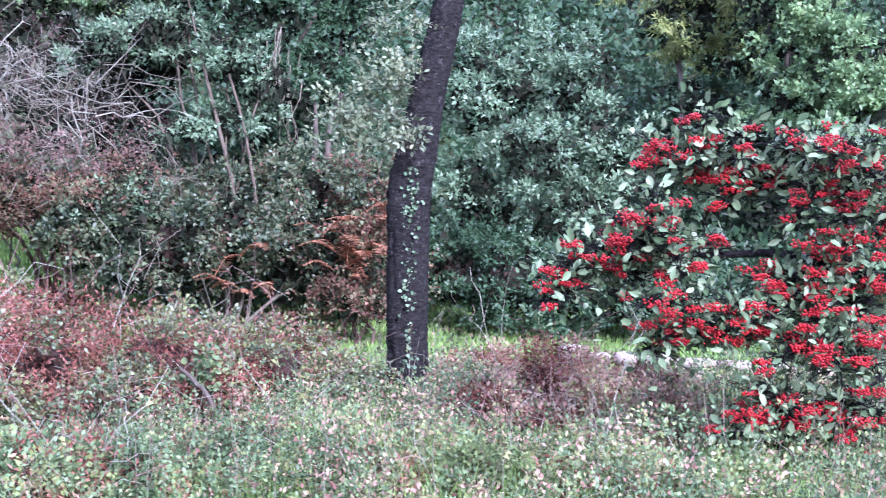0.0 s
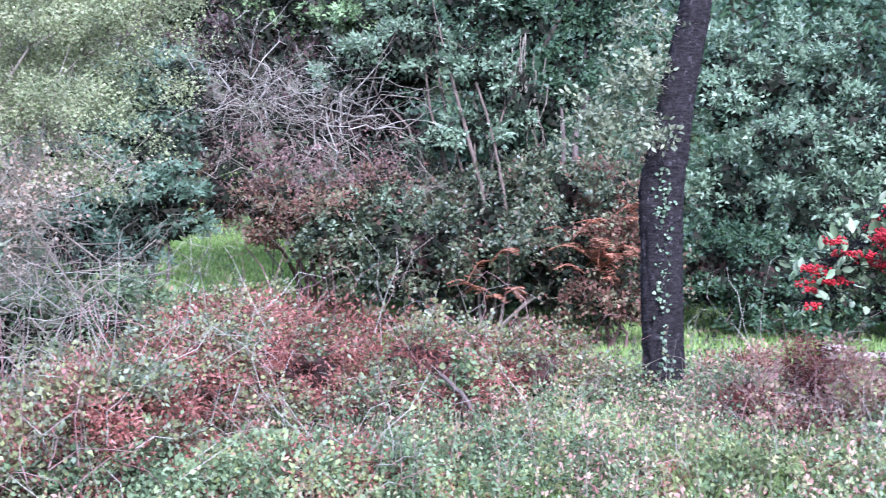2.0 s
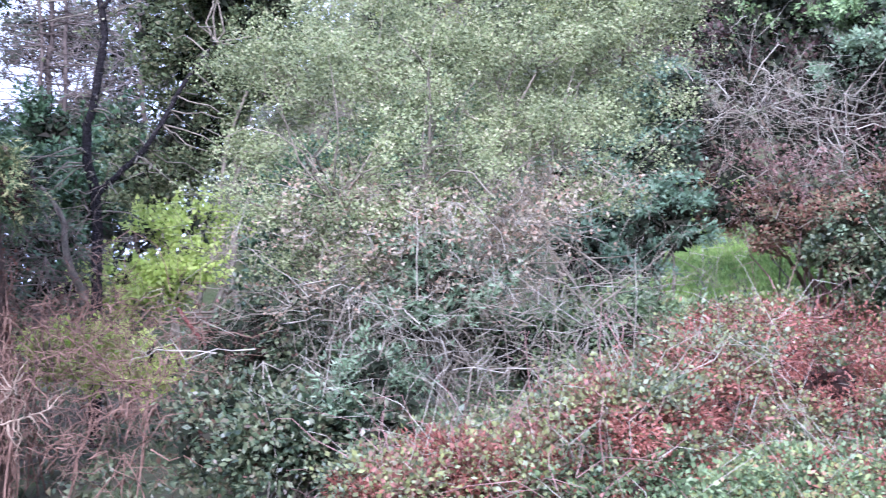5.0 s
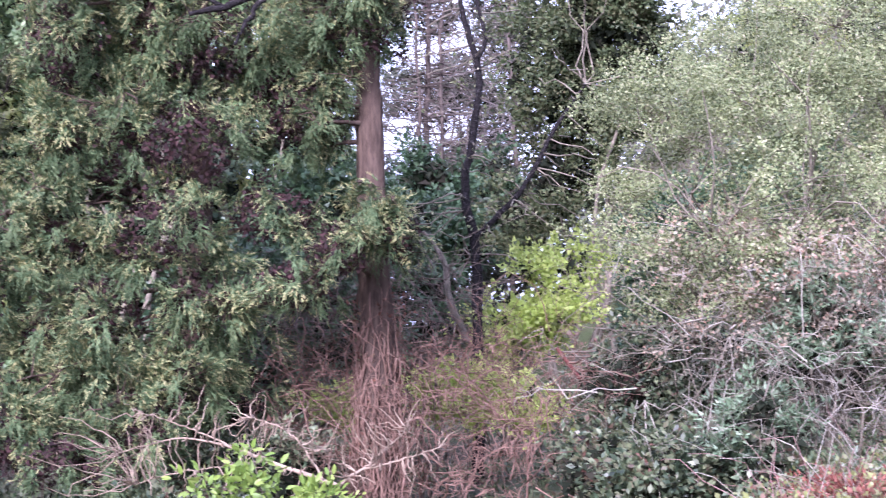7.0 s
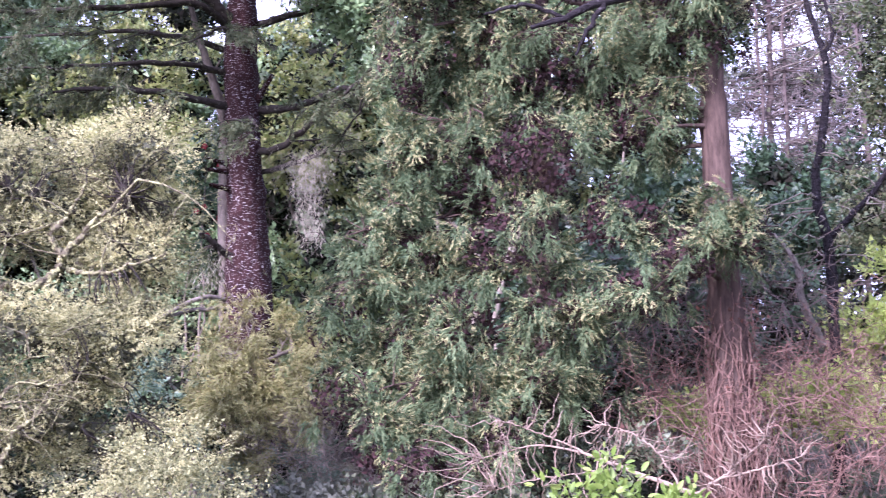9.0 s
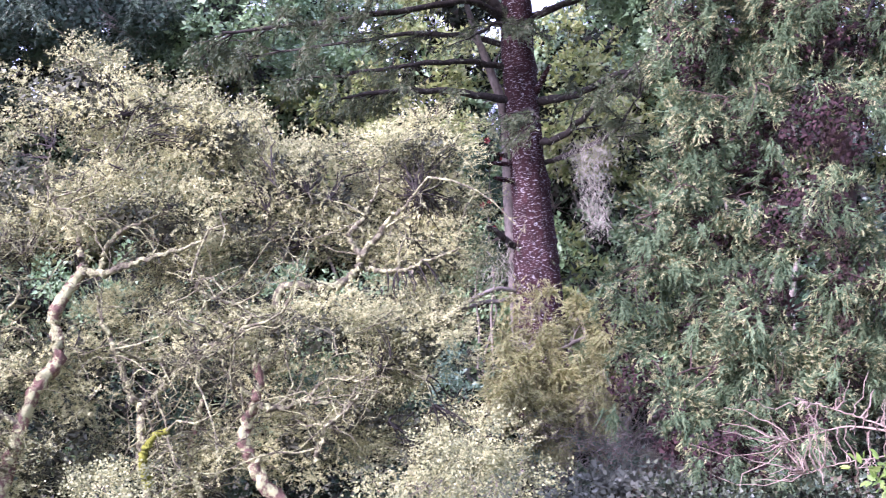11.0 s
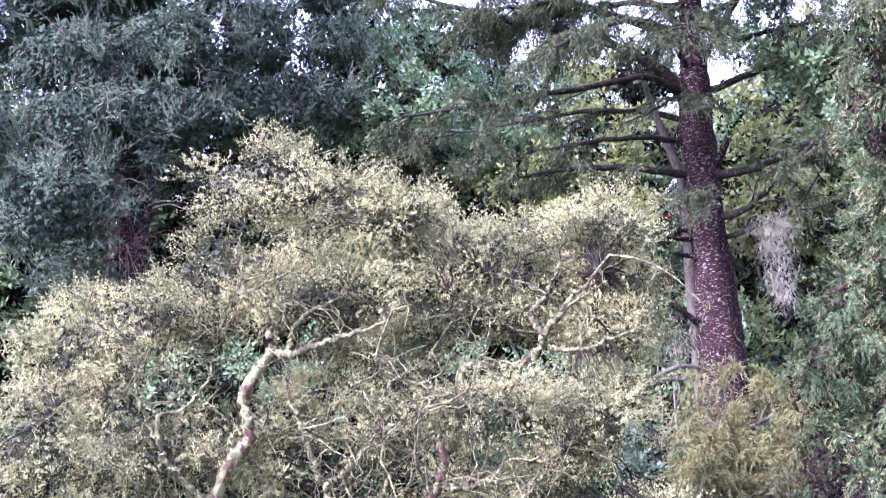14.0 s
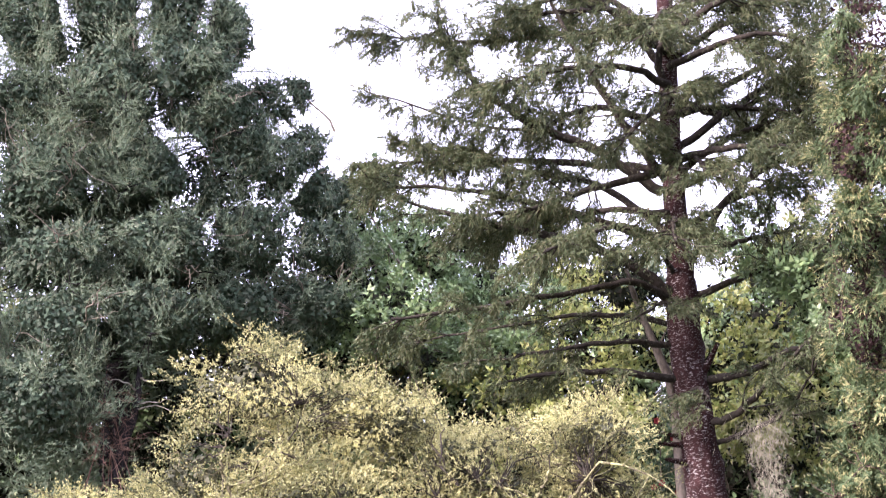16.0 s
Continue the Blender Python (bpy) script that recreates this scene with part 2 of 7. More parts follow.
M_COTON = leaf_mat("glossy_cotoneaster_leaves", [(0.06, 0.115, 0.05), (0.11, 0.185, 0.085), (0.18, 0.265, 0.13), (0.26, 0.34, 0.19), (0.4, 0.46, 0.33)], rough=0.34, through_light=0.25, gloss=0.4)
M_NEAR = leaf_mat("fresh_green_leaves", [(0.13, 0.25, 0.04), (0.24, 0.38, 0.07), (0.38, 0.47, 0.12)], rough=0.4, through_light=0.4)
M_BLOOM = leaf_mat("red_petals", [(0.2, 0.02, 0.026), (0.3, 0.05, 0.05)], rough=0.5, through_light=0.3)
M_BERRY = leaf_mat("red_berries", [(0.2, 0.004, 0.01), (0.38, 0.008, 0.016), (0.5, 0.022, 0.018)], rough=0.34, through_light=0.0, patch=0.7)
# greyed tints: the haze of distance is mixed into the leaf colour
M_HAZE = leaf_mat("distant_wood_leaves", [(0.06, 0.08, 0.055), (0.1, 0.125, 0.085), (0.15, 0.16, 0.115), (0.17, 0.14, 0.12)], rough=0.6, gloss=0.2)
M_BARKDARK = bark_mat("black_scaly_bark", (0.0022, 0.002, 0.0024), (0.045, 0.038, 0.04), scale=16, stretch=3.2, bump=1.0, lichen=(0.11, 0.1, 0.105), amount=0.57, patch=26.0, edge=0.12)
M_BARKRED = bark_mat("shaggy_red_bark", (0.034, 0.023, 0.019), (0.145, 0.1, 0.08), scale=16, stretch=0.15, bump=1.0)
M_BARKFIR = bark_mat("red_brown_bark_with_white_lichen", (0.013, 0.006, 0.006), (0.05, 0.022, 0.021), scale=10, stretch=0.6, lichen=(0.43, 0.41, 0.395), amount=0.57, bands=True, patch=17.0)
M_BARKLIMB = bark_mat("lichened_limb_bark", (0.014, 0.011, 0.009), (0.062, 0.052, 0.043), scale=14, stretch=1, lichen=(0.26, 0.27, 0.17), amount=0.57, patch=16.0, edge=0.14)
M_BARKPALE = bark_mat("cream_lichen_bark", (0.055, 0.048, 0.03), (0.2, 0.175, 0.11), scale=26, stretch=1, lichen=(0.42, 0.42, 0.2), amount=0.46, bump=1.0, patch=14.0, edge=0.14)
M_BARKPINK = bark_mat("pink_brown_bark", (0.07, 0.043, 0.032), (0.24, 0.145, 0.105), scale=22, stretch=0.6, lichen=(0.38, 0.38, 0.19), amount=0.46, bump=1.0, patch=12.0, edge=0.09)
M_BARKGREY = bark_mat("grey_stem_bark", (0.09, 0.075, 0.06), (0.26, 0.22, 0.18), scale=14, stretch=0.5)
M_BARKTAN = bark_mat("tan_stem_bark", (0.06, 0.045, 0.036), (0.2, 0.155, 0.125), scale=14, stretch=0.5)
M_TWIG = bark_mat("grey_brown_twigs", (0.1, 0.082, 0.066), (0.3, 0.26, 0.205), scale=10, stretch=1, bump=0.2)
M_TWIGPALE = bark_mat("bleached_twigs", (0.16, 0.14, 0.11), (0.46, 0.42, 0.36), scale=5, stretch=1, bump=0.2)
M_TWIGPINK = bark_mat("bleached_pinkish_twigs", (0.12, 0.084, 0.064), (0.44, 0.34, 0.255), scale=3, stretch=1, bump=0.2)
# pale lilac-grey bark, with the clearing's haze put into its colour
M_TWIGHAZE = bark_mat("lilac_grey_twigs", (0.13, 0.108, 0.1), (0.32, 0.272, 0.245), scale=3, stretch=1, bump=0.1)
M_CLIMBER = bark_mat("dry_climber_stems", (0.12, 0.07, 0.055), (0.29, 0.185, 0.145), scale=6, stretch=1, bump=0.3)
M_TWIGRED = bark_mat("reddish_twigs", (0.06, 0.032, 0.026), (0.32, 0.2, 0.155), scale=4, stretch=1, bump=0.2)
M_RAIL = bark_mat("dull_red_painted_wood", (0.07, 0.02, 0.02), (0.2, 0.08, 0.07), scale=20, stretch=1)
M_STONE = bark_mat("weathered_stone", (0.22, 0.17, 0.15), (0.46, 0.37, 0.33), scale=8, stretch=1, lichen=(0.16, 0.22, 0.08), amount=0.6)
M_MOSS = bark_mat("yellow_moss", (0.14, 0.15, 0.02), (0.34, 0.34, 0.06), scale=30, stretch=1, bump=1.0)

# ---------------------------------------------------------------- mesh tools
rng = np.random.default_rng(11)


def unit(v):
    return v / np.maximum(np.linalg.norm(v, axis=-1, keepdims=True), 1e-9)


def quads(name, v, q):
    me = bpy.data.meshes.new(name)
    v = np.asarray(v, np.float32)
    q = np.asarray(q, np.int32)
    me.vertices.add(len(v))
    me.vertices.foreach_set("co", v.ravel())
    me.loops.add(q.size)
    me.loops.foreach_set("vertex_index", q.ravel())
    me.polygons.add(len(q))
    me.polygons.foreach_set("loop_start", np.arange(0, q.size, q.shape[1], dtype=np.int32))
    me.update(calc_edges=True)
    return me


def part(name, data, material, parent, label="", kind="", smooth=False):
    """One mesh object under a thing or under a part. data: (verts, quads) in the world's metres."""
    me = data if isinstance(data, bpy.types.Mesh) else quads(name, *data)
    me.materials.append(material)
    if smooth:
        me.polygons.foreach_set("use_smooth", np.ones(len(me.polygons), dtype=bool))
    ob = new(name, me)
    if parent is not None:
        ob.parent = parent
        root = parent
        off = Vector((0, 0, 0))
        while root is not None:
            off += root.location
            root = root.parent
        ob.location = -off
    tagged(ob, label=label, kind=kind)
    return ob


def thing(name, base, label, category, group="", kind=""):
    e = new(name)
    e.location = base
    return tagged(e, label, category, group, kind)


def blades(p, axis, normal, size, aspect=0.45, fold=0.12, near=False, tri=False):
    """Leaves: folded blades from base p along axis. near: six corners instead of four."""
    n = len(p)
    axis = unit(axis)
    side = unit(np.cross(axis, normal))
    up = np.cross(side, axis)
    s = np.broadcast_to(np.asarray(size, float).reshape(-1, 1), (n, 1))
    w = s * aspect * 0.5
    if tri:
        v = np.stack([p + side * w + axis * s * 0.12, p + axis * s, p - side * w * 0.9], 1)
        return v.reshape(-1, 3), np.arange(3 * n).reshape(n, 3)
    if not near:
        v = np.stack([p, p + axis * s * 0.5 + side * w + up * w * fold * 2, p + axis * s, p + axis * s * 0.48 - side * w + up * w * fold * 2], 1)
        return v.reshape(-1, 3), np.arange(4 * n).reshape(n, 4)
    tip = p + axis * s - up * s * 0.1
    v = np.stack([p, p + axis * s * 0.3 + side * w + up * w * fold, p + axis * s * 0.68 + side * w * 0.85 + up * w * fold, tip,
                  p + axis * s * 0.68 - side * w * 0.85 + up * w * fold, p + axis * s * 0.3 - side * w + up * w * fold], 1)
    i = np.arange(n)[:, None] * 6
    return v.reshape(-1, 3), np.concatenate([i + np.array([[0, 1, 2, 3]]), i + np.array([[0, 3, 4, 5]])], 0)


def tubes(paths, radii, sides=4):
    """Tapered stems. paths (m, k, 3), radii (m, k)."""
    paths = np.asarray(paths, float)
    m, k, _ = paths.shape
    tan = unit(np.gradient(paths, axis=1))
    ref = rng.normal(size=(m, 1, 3))
    a = unit(np.cross(tan, ref))
    b = np.cross(tan, a)
    ang = np.arange(sides) * 2 * math.pi / sides
    ring = a[:, :, None, :] * np.cos(ang)[None, None, :, None] + b[:, :, None, :] * np.sin(ang)[None, None, :, None]
    v = paths[:, :, None, :] + ring * np.asarray(radii, float)[:, :, None, None]
    idx = np.arange(m * k * sides).reshape(m, k, sides)
    nxt = np.roll(idx, -1, axis=2)
    q = np.stack([idx[:, :-1], nxt[:, :-1], nxt[:, 1:], idx[:, 1:]], -1)
    return v.reshape(-1, 3), q.reshape(-1, 4)


def arcs(a, b, bow=0.15, k=5, jit=0.03, lift=0.0):
    """Curved lines from a to b (m, 3 each)."""
    a, b = np.asarray(a, float), np.asarray(b, float)
    m = len(a)
    d = np.linalg.norm(b - a, axis=1, keepdims=True)
    c = (a + b) / 2 + rng.normal(size=(m, 3)) * d * bow
    c[:, 2] += d[:, 0] * lift
    u = np.linspace(0, 1, k)[None, :, None]
    p = (1 - u) ** 2 * a[:, None] + 2 * u * (1 - u) * c[:, None] + u ** 2 * b[:, None]
    if k > 2:
        p[:, 1:-1] += rng.normal(size=(m, k - 2, 3)) * (d * jit)[:, None]
    return p


def smooth_line(pts, k=16, jit=0.0):
    """A smooth line through a few given points, with its radius as the fourth number."""
    pts = np.asarray(pts, float)
    s = np.linspace(0, 1, len(pts))
    u = np.linspace(0, 1, k)
    out = np.zeros((k, pts.shape[1]))
    for j, x in enumerate(u):
        i = min(int(x * (len(pts) - 1)), len(pts) - 2)
        f = x * (len(pts) - 1) - i
        p0, p1, p2, p3 = pts[max(i - 1, 0)], pts[i], pts[i + 1], pts[min(i + 2, len(pts) - 1)]
        out[j] = 0.5 * ((2 * p1) + (p2 - p0) * f + (2 * p0 - 5 * p1 + 4 * p2 - p3) * f * f + (3 * p1 - p0 - 3 * p2 + p3) * f ** 3)
    if jit:
        out[1:-1, :3] += rng.normal(size=(k - 2, 3)) * jit
    return out


def stem(pts, k=16, sides=10, jit=0.0, rough=0.0):
    """A trunk or limb through points (x, y, z, radius)."""
    o = smooth_line(pts, k, jit)
    v, q = tubes(o[None, :, :3], np.maximum(o[None, :, 3], 0.003), sides)
    if rough:
        c = np.repeat(o[:, :3], sides, axis=0)
        w = 1 + rng.normal(size=len(v)) * rough
        v = c + (v - c) * w[:, None]
    return v, q


def hill(x, y):
    """Height of the ground: a rising clearing, a steep wooded bank behind it, a dip where the sky shows."""
    x, y = np.asarray(x, float), np.asarray(y, float)
    d = np.hypot(x, y)
    az = np.degrees(np.arctan2(-x, y))
    w = np.clip((az - 24) / 26, 0, 1)
    w = w * w * (3 - 2 * w)
    left = 0.045 * np.minimum(d, 18) + 0.15 * np.clip(d - 18, 0, 16)
    right = -0.3 * np.clip(d / 8, 0, 1) + 0.06 * np.clip(d - 10, 0, 30)
    h = left * (1 - w) + right * w
    foot = np.interp(az, [-40, 12, 15, 27, 30, 60, 110], [22.5, 22.5, 32, 32, 25, 29, 30])
    cap = np.interp(az, [-110, -40, 26, 37, 43, 51, 58, 105, 120], [0, 13, 13, 6, 1.5, 1.5, 7, 8, 0])
    h = h + np.minimum(0.75 * np.clip(d - foot, 0, 60), cap)
    back = np.clip((np.abs(az) - 110) / 30, 0, 1)
    return h * (1 - back) + 0.02 * np.minimum(d, 100) * back


def rooted(p, down=0.1):
    """The spot on the ground under p."""
    return np.array([p[0], p[1], float(hill(p[0], p[1])) - down])


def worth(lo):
    """How finely a mass is leaved: masses above the camera's view get few leaves."""
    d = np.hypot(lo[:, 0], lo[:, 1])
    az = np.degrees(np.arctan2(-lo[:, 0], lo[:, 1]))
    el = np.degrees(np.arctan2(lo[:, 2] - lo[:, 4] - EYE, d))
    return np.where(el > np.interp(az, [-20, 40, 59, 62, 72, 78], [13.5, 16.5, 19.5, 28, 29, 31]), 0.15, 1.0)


def skin(lobes, n, shell=0.4, keep_back=0.12):
    """n spots near the skin of some rounded masses (x, y, z, r, r upright), denser towards the camera's side, and the
    way outward at each.
    """
    lo = np.asarray(lobes, float)
    w = lo[:, 3] * (lo[:, 3] + lo[:, 4])
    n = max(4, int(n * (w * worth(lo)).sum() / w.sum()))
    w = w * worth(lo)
    m = int(n * 2.6) + 20
    i = rng.choice(len(lo), m, p=w / w.sum())
    o = unit(rng.normal(size=(m, 3)))
    camera_side = unit(np.array([0.0, 0.0, 3.0]) - lo[i, :3])
    f = (o * camera_side).sum(1)
    ok = np.where((f > -0.15) | (rng.random(m) < keep_back))[0][:n]
    i, o = i[ok], o[ok]
    rad = 1.06 - shell * rng.random(len(i)) ** 1.3 + 0.09 * rng.normal(size=len(i))
    sc = np.stack([lo[i, 3], lo[i, 3], lo[i, 4]], 1)
    return lo[i, :3] + o * sc * rad[:, None], o


def lumpy(lobes, n=6, small=0.42):
    """The masses with smaller swellings on their skin, for an uneven outline."""
    lo = np.asarray(lobes, float)
    i = np.repeat(np.arange(len(lo)), n)
    o = unit(rng.normal(size=(len(i), 3)) + np.array([0, 0, 0.25]))
    f = small * (0.6 + 0.7 * rng.random(len(i)))
    p = lo[i, :3] + o * np.stack([lo[i, 3], lo[i, 3], lo[i, 4]], 1) * 0.85
    return np.concatenate([lo * np.array([1, 1, 1, 0.9, 0.9]), np.column_stack([p, lo[i, 3] * f, lo[i, 4] * f])])


def lobe_points(lobes, n, shell=0.4, bough=7, wide=0.15):
    """Shoots in boughs: n spots, the way outward at each, and the boughs' own spots."""
    bc, bo = skin(lobes, max(6, n // bough), shell)
    m = len(bc)
    j = np.repeat(np.arange(m), bough)
    c = bc[j] + rng.normal(size=(len(j), 3)) * np.array([wide, wide, wide * 0.5])
    o = unit(bo[j] * 0.7 + (c - bc[j]) / (wide * 1.6) + rng.normal(size=(len(j), 3)) * 0.2)
    return c, o, bc


def foliage(centres, out, k, spread, size, aspect=0.45, up=0.35, droop=0.0, near=False, lean=0.6, wild=0.8, tri=False):
    """A rosette of k leaves at each of the centres."""
    n = len(centres)
    c = np.repeat(centres, k, axis=0)
    o = np.repeat(out, k, axis=0)
    g = unit(rng.normal(size=(n * k, 3)))
    p = c + g * np.asarray(spread) * rng.random((n * k, 1))
    axis = unit(o * lean + g * 0.9 + np.array([0, 0, up * 0.4 - droop]))
    nor = unit(rng.normal(size=(n * k, 3)) * wild * 0.45 + np.array([0, 0, 0.5]) + o * 0.95)
    s = size * (0.6 + 0.8 * rng.random(n * k))
    if tri:
        s, aspect = s * 0.8, min(aspect * 1.6, 1.05)
    return blades(p, axis, nor, s, aspect, near=near, tri=tri)


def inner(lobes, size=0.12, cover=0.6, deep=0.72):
    """Dark leaves inside the masses; the shade between leaves is put into their colour."""
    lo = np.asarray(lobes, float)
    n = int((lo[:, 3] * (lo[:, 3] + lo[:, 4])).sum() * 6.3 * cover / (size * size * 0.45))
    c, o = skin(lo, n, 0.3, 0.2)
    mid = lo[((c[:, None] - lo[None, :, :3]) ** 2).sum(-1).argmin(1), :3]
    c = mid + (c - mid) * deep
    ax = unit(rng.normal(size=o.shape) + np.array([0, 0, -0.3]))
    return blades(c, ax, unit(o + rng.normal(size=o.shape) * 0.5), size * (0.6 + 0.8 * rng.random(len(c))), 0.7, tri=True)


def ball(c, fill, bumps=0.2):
    """A ragged filler heap added inside a mass, to close it and look dark between leaves."""
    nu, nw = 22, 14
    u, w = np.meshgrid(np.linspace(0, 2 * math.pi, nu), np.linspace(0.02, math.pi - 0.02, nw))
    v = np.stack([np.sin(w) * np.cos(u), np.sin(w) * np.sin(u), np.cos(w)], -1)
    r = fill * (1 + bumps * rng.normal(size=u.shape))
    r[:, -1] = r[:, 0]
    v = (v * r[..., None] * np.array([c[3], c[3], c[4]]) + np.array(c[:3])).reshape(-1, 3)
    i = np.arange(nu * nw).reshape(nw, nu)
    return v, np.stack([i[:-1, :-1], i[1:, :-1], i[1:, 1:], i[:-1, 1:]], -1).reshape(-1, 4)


def sprays(centres, axes, k, length, needle, aspect=0.15, sway=0.42):
    """Conifer sprays: k narrow blades along a short axis at each centre."""
    n = len(centres)
    a = np.repeat(unit(axes), k, axis=0)
    ln = np.repeat(length * (0.6 + 0.8 * rng.random(n)), k)
    u = rng.random(n * k)
    p = np.repeat(centres, k, axis=0) + a * (u * ln)[:, None] + rng.normal(size=(n * k, 3)) * length * 0.06
    ax = unit(a * 0.9 + rng.normal(size=(n * k, 3)) * sway)
    nor = unit(rng.normal(size=(n * k, 3)) + np.array([0, 0, 0.8]))
    return blades(p, ax, nor, needle * (0.7 + 0.6 * rng.random(n * k)), aspect, tri=True)


def boughs_of(lobes, n, small, droop):
    """Hanging boughs round the given masses: separate rounded clumps with hollows between them."""
    lo = np.asarray(lobes, float)
    i = np.repeat(np.arange(len(lo)), n)
    o = unit(rng.normal(size=(len(i), 3)) + np.array([0, 0, 0.15]) + unit(np.array([0.0, 0.0, 3.0]) - lo[i, :3]) * 0.6)
    p = lo[i, :3] + o * np.stack([lo[i, 3], lo[i, 3], lo[i, 4]], 1) * (0.72 + 0.3 * rng.random((len(i), 1)))
    r = np.minimum(lo[i, 3], lo[i, 4]) * small * (0.65 + 0.7 * rng.random(len(i)))
    return np.column_stack([p, r, r * (1 + 0.4 * max(droop, 0))]) if droop > 0 else np.column_stack([p, r * 0.95, r * 1.6])


def plumes(lobes, n, length=0.2, shoots=11, needles=15, needle=0.032, droop=0.5, wide=0.35, shell=0.35, lumps=(9, 0.38), aspect=0.24, tip=0.7, splay=0.5):
    """Conifer foliage in tufts: each tuft a spindle of shoots, each shoot set with needles. Gives the older and the young needles, and the tufts' spots."""
    bc, bo = skin(boughs_of(lobes, *lumps, droop), n, shell, 0.05)
    m = len(bc)
    ax = unit(bo * 0.9 + np.array([0, 0, -droop]) + rng.normal(size=(m, 3)) * 0.2)
    j = np.repeat(np.arange(m), shoots)
    k = len(j)
    base = bc[j] - ax[j] * (length * 0.9 * rng.random((k, 1))) + rng.normal(size=(k, 3)) * length * 0.2
    way = unit(ax[j] * 0.9 + rng.normal(size=(k, 3)) * wide)
    ln = length * (0.6 + 0.8 * rng.random(k))
    i = np.repeat(np.arange(k), needles)
    f = np.tile(np.linspace(0.05, 1, needles), k)
    p = base[i] + way[i] * (f * ln[i])[:, None]
    p[:, 2] -= droop * 0.3 * f * f * ln[i]
    side = unit(np.cross(way[i], rng.normal(size=(len(i), 3))))
    nor = unit(bo[j][i] * 1.0 + np.array([0, 0, 0.6]) + rng.normal(size=(len(i), 3)) * 0.25)
    v, q = blades(p, way[i] * 0.8 + side * splay, nor, needle * (1.15 - 0.5 * f) * (0.8 + 0.4 * rng.random(len(i))), aspect, tri=True)
    v = v.reshape(-1, 3, 3)
    young = (f > tip) & (bo[j][i][:, 2] > -0.25)
    old, new_ = v[~young].reshape(-1, 3), v[young].reshape(-1, 3)
    return (old, np.arange(len(old)).reshape(-1, 3)), (new_, np.arange(len(new_)).reshape(-1, 3)), bc


def attach(points, line_pts, radius, k=3, sides=3, bow=0.12, lift=0.0, reach=9.0):
    """Twigs from the nearest of line_pts to each point, as far as they reach."""
    line_pts = np.asarray(line_pts)
    near = np.empty(len(points), int)
    for s in range(0, len(points), 400):
        d = ((points[s:s + 400, None] - line_pts[None]) ** 2).sum(-1)
        near[s:s + 400] = d.argmin(1)
    ok = np.linalg.norm(line_pts[near] - points, axis=1) < reach
    points, near = points[ok], near[ok]
    p = arcs(line_pts[near], points, bow, k, 0.04, lift)
    r = np.linspace(1, 0.3, k)[None] * radius * np.ones((len(points), 1))
    return tubes(p, r, sides)


def crooked(lines, n, length, r, wander=0.45):
    """Knotty branches that leave the given lines and change course at every joint."""
    src = np.concatenate(lines)
    a = src[rng.integers(0, len(src), n)]
    k = 7
    step = unit(rng.normal(size=(n, 3)) + np.array([0, 0, 0.35]))
    p = [a]
    ln = length * (0.5 + rng.random((n, 1))) / (k - 1)
    for _ in range(k - 1):
        step = unit(step + rng.normal(size=(n, 3)) * wander)
        p.append(p[-1] + step * ln)
    p = np.stack(p, 1)
    return p, np.linspace(1, 0.25, k)[None] * r * (0.5 + rng.random((n, 1)))


def bush(name, lobes, base, label, category, leaf, bark, clumps, k, size, aspect=0.45, spread=0.1, shell=0.45, stem_r=0.05, twig_r=0.006,
         droop=0.0, near=False, group="", up=0.35, core=None, trunk=None, wild=0.8, leafname="crown", sink=0.1, lumps=(6, 0.42), inside=0.35, wide=0.13, bough=14, tri=True, gaps=(1.7, -0.2)):
    """A shrub or broad tree: stem, a limb to each mass, twigs, and a crown of single leaves."""
    base = rooted(base, sink) if trunk is None else np.array(trunk[0][:3])
    t = thing(name, tuple(base), label, category, group)
    lo = np.asarray(lobes, float)
    line = []
    if trunk is not None:
        o = smooth_line(trunk, 24, 0.01)
        part("trunk", stem(trunk, 24, 10, 0.01, 0.06), bark, t, smooth=True)
        line.append(o[6:, :3])
    else:
        line.append(base[None])
    roots = np.concatenate(line)
    for c in lo:
        j = ((roots - c[:3]) ** 2).sum(1).argmin() if trunk is not None else 0
        a = roots[j] + (0 if trunk is not None else 1) * np.array([rng.normal() * 0.08, rng.normal() * 0.08, 0])
        p = arcs(a[None], c[None, :3], 0.12, 8, 0.02)
        r = np.linspace(stem_r, stem_r * 0.25, 8)[None]
        part("limb", tubes(p, r, 6), bark, t, smooth=True)
        line.append(p[0, 2:])
    c, o, bc = lobe_points(lumpy(lo, *lumps), clumps, shell, bough, wide)
    if gaps and (inside or category == "brambles"):
        keep = np.array([noise.noise(Vector(q_) * gaps[0]) > gaps[1] for q_ in c])
        c, o = c[keep], o[keep]
    part("twig_growth", attach(bc, np.concatenate(line), twig_r), bark, t, kind="stuff")
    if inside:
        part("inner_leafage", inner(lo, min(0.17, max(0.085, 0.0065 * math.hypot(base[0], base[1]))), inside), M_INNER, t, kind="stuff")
    part(leafname, foliage(c, o, k, spread, size, aspect, up, droop, near, wild=wild, tri=tri), leaf, t, kind="stuff")
    # added cores: unseen filling whose dark colour reads as shade in the gaps
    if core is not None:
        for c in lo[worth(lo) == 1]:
            part("dark_core", ball(c, 0.4), core, t)
    return t


# ---------------------------------------------------------------- ground
def build_ground():
    az = np.radians(np.linspace(-180, 180, 181))
    ds = np.concatenate([[0.0], np.linspace(0.5, 40, 92), np.geomspace(44, 3000, 22)])
    d, a = np.meshgrid(ds, az, indexing="ij")
    x, y = 0.9 - np.sin(a) * d, np.cos(a) * d - 1.3
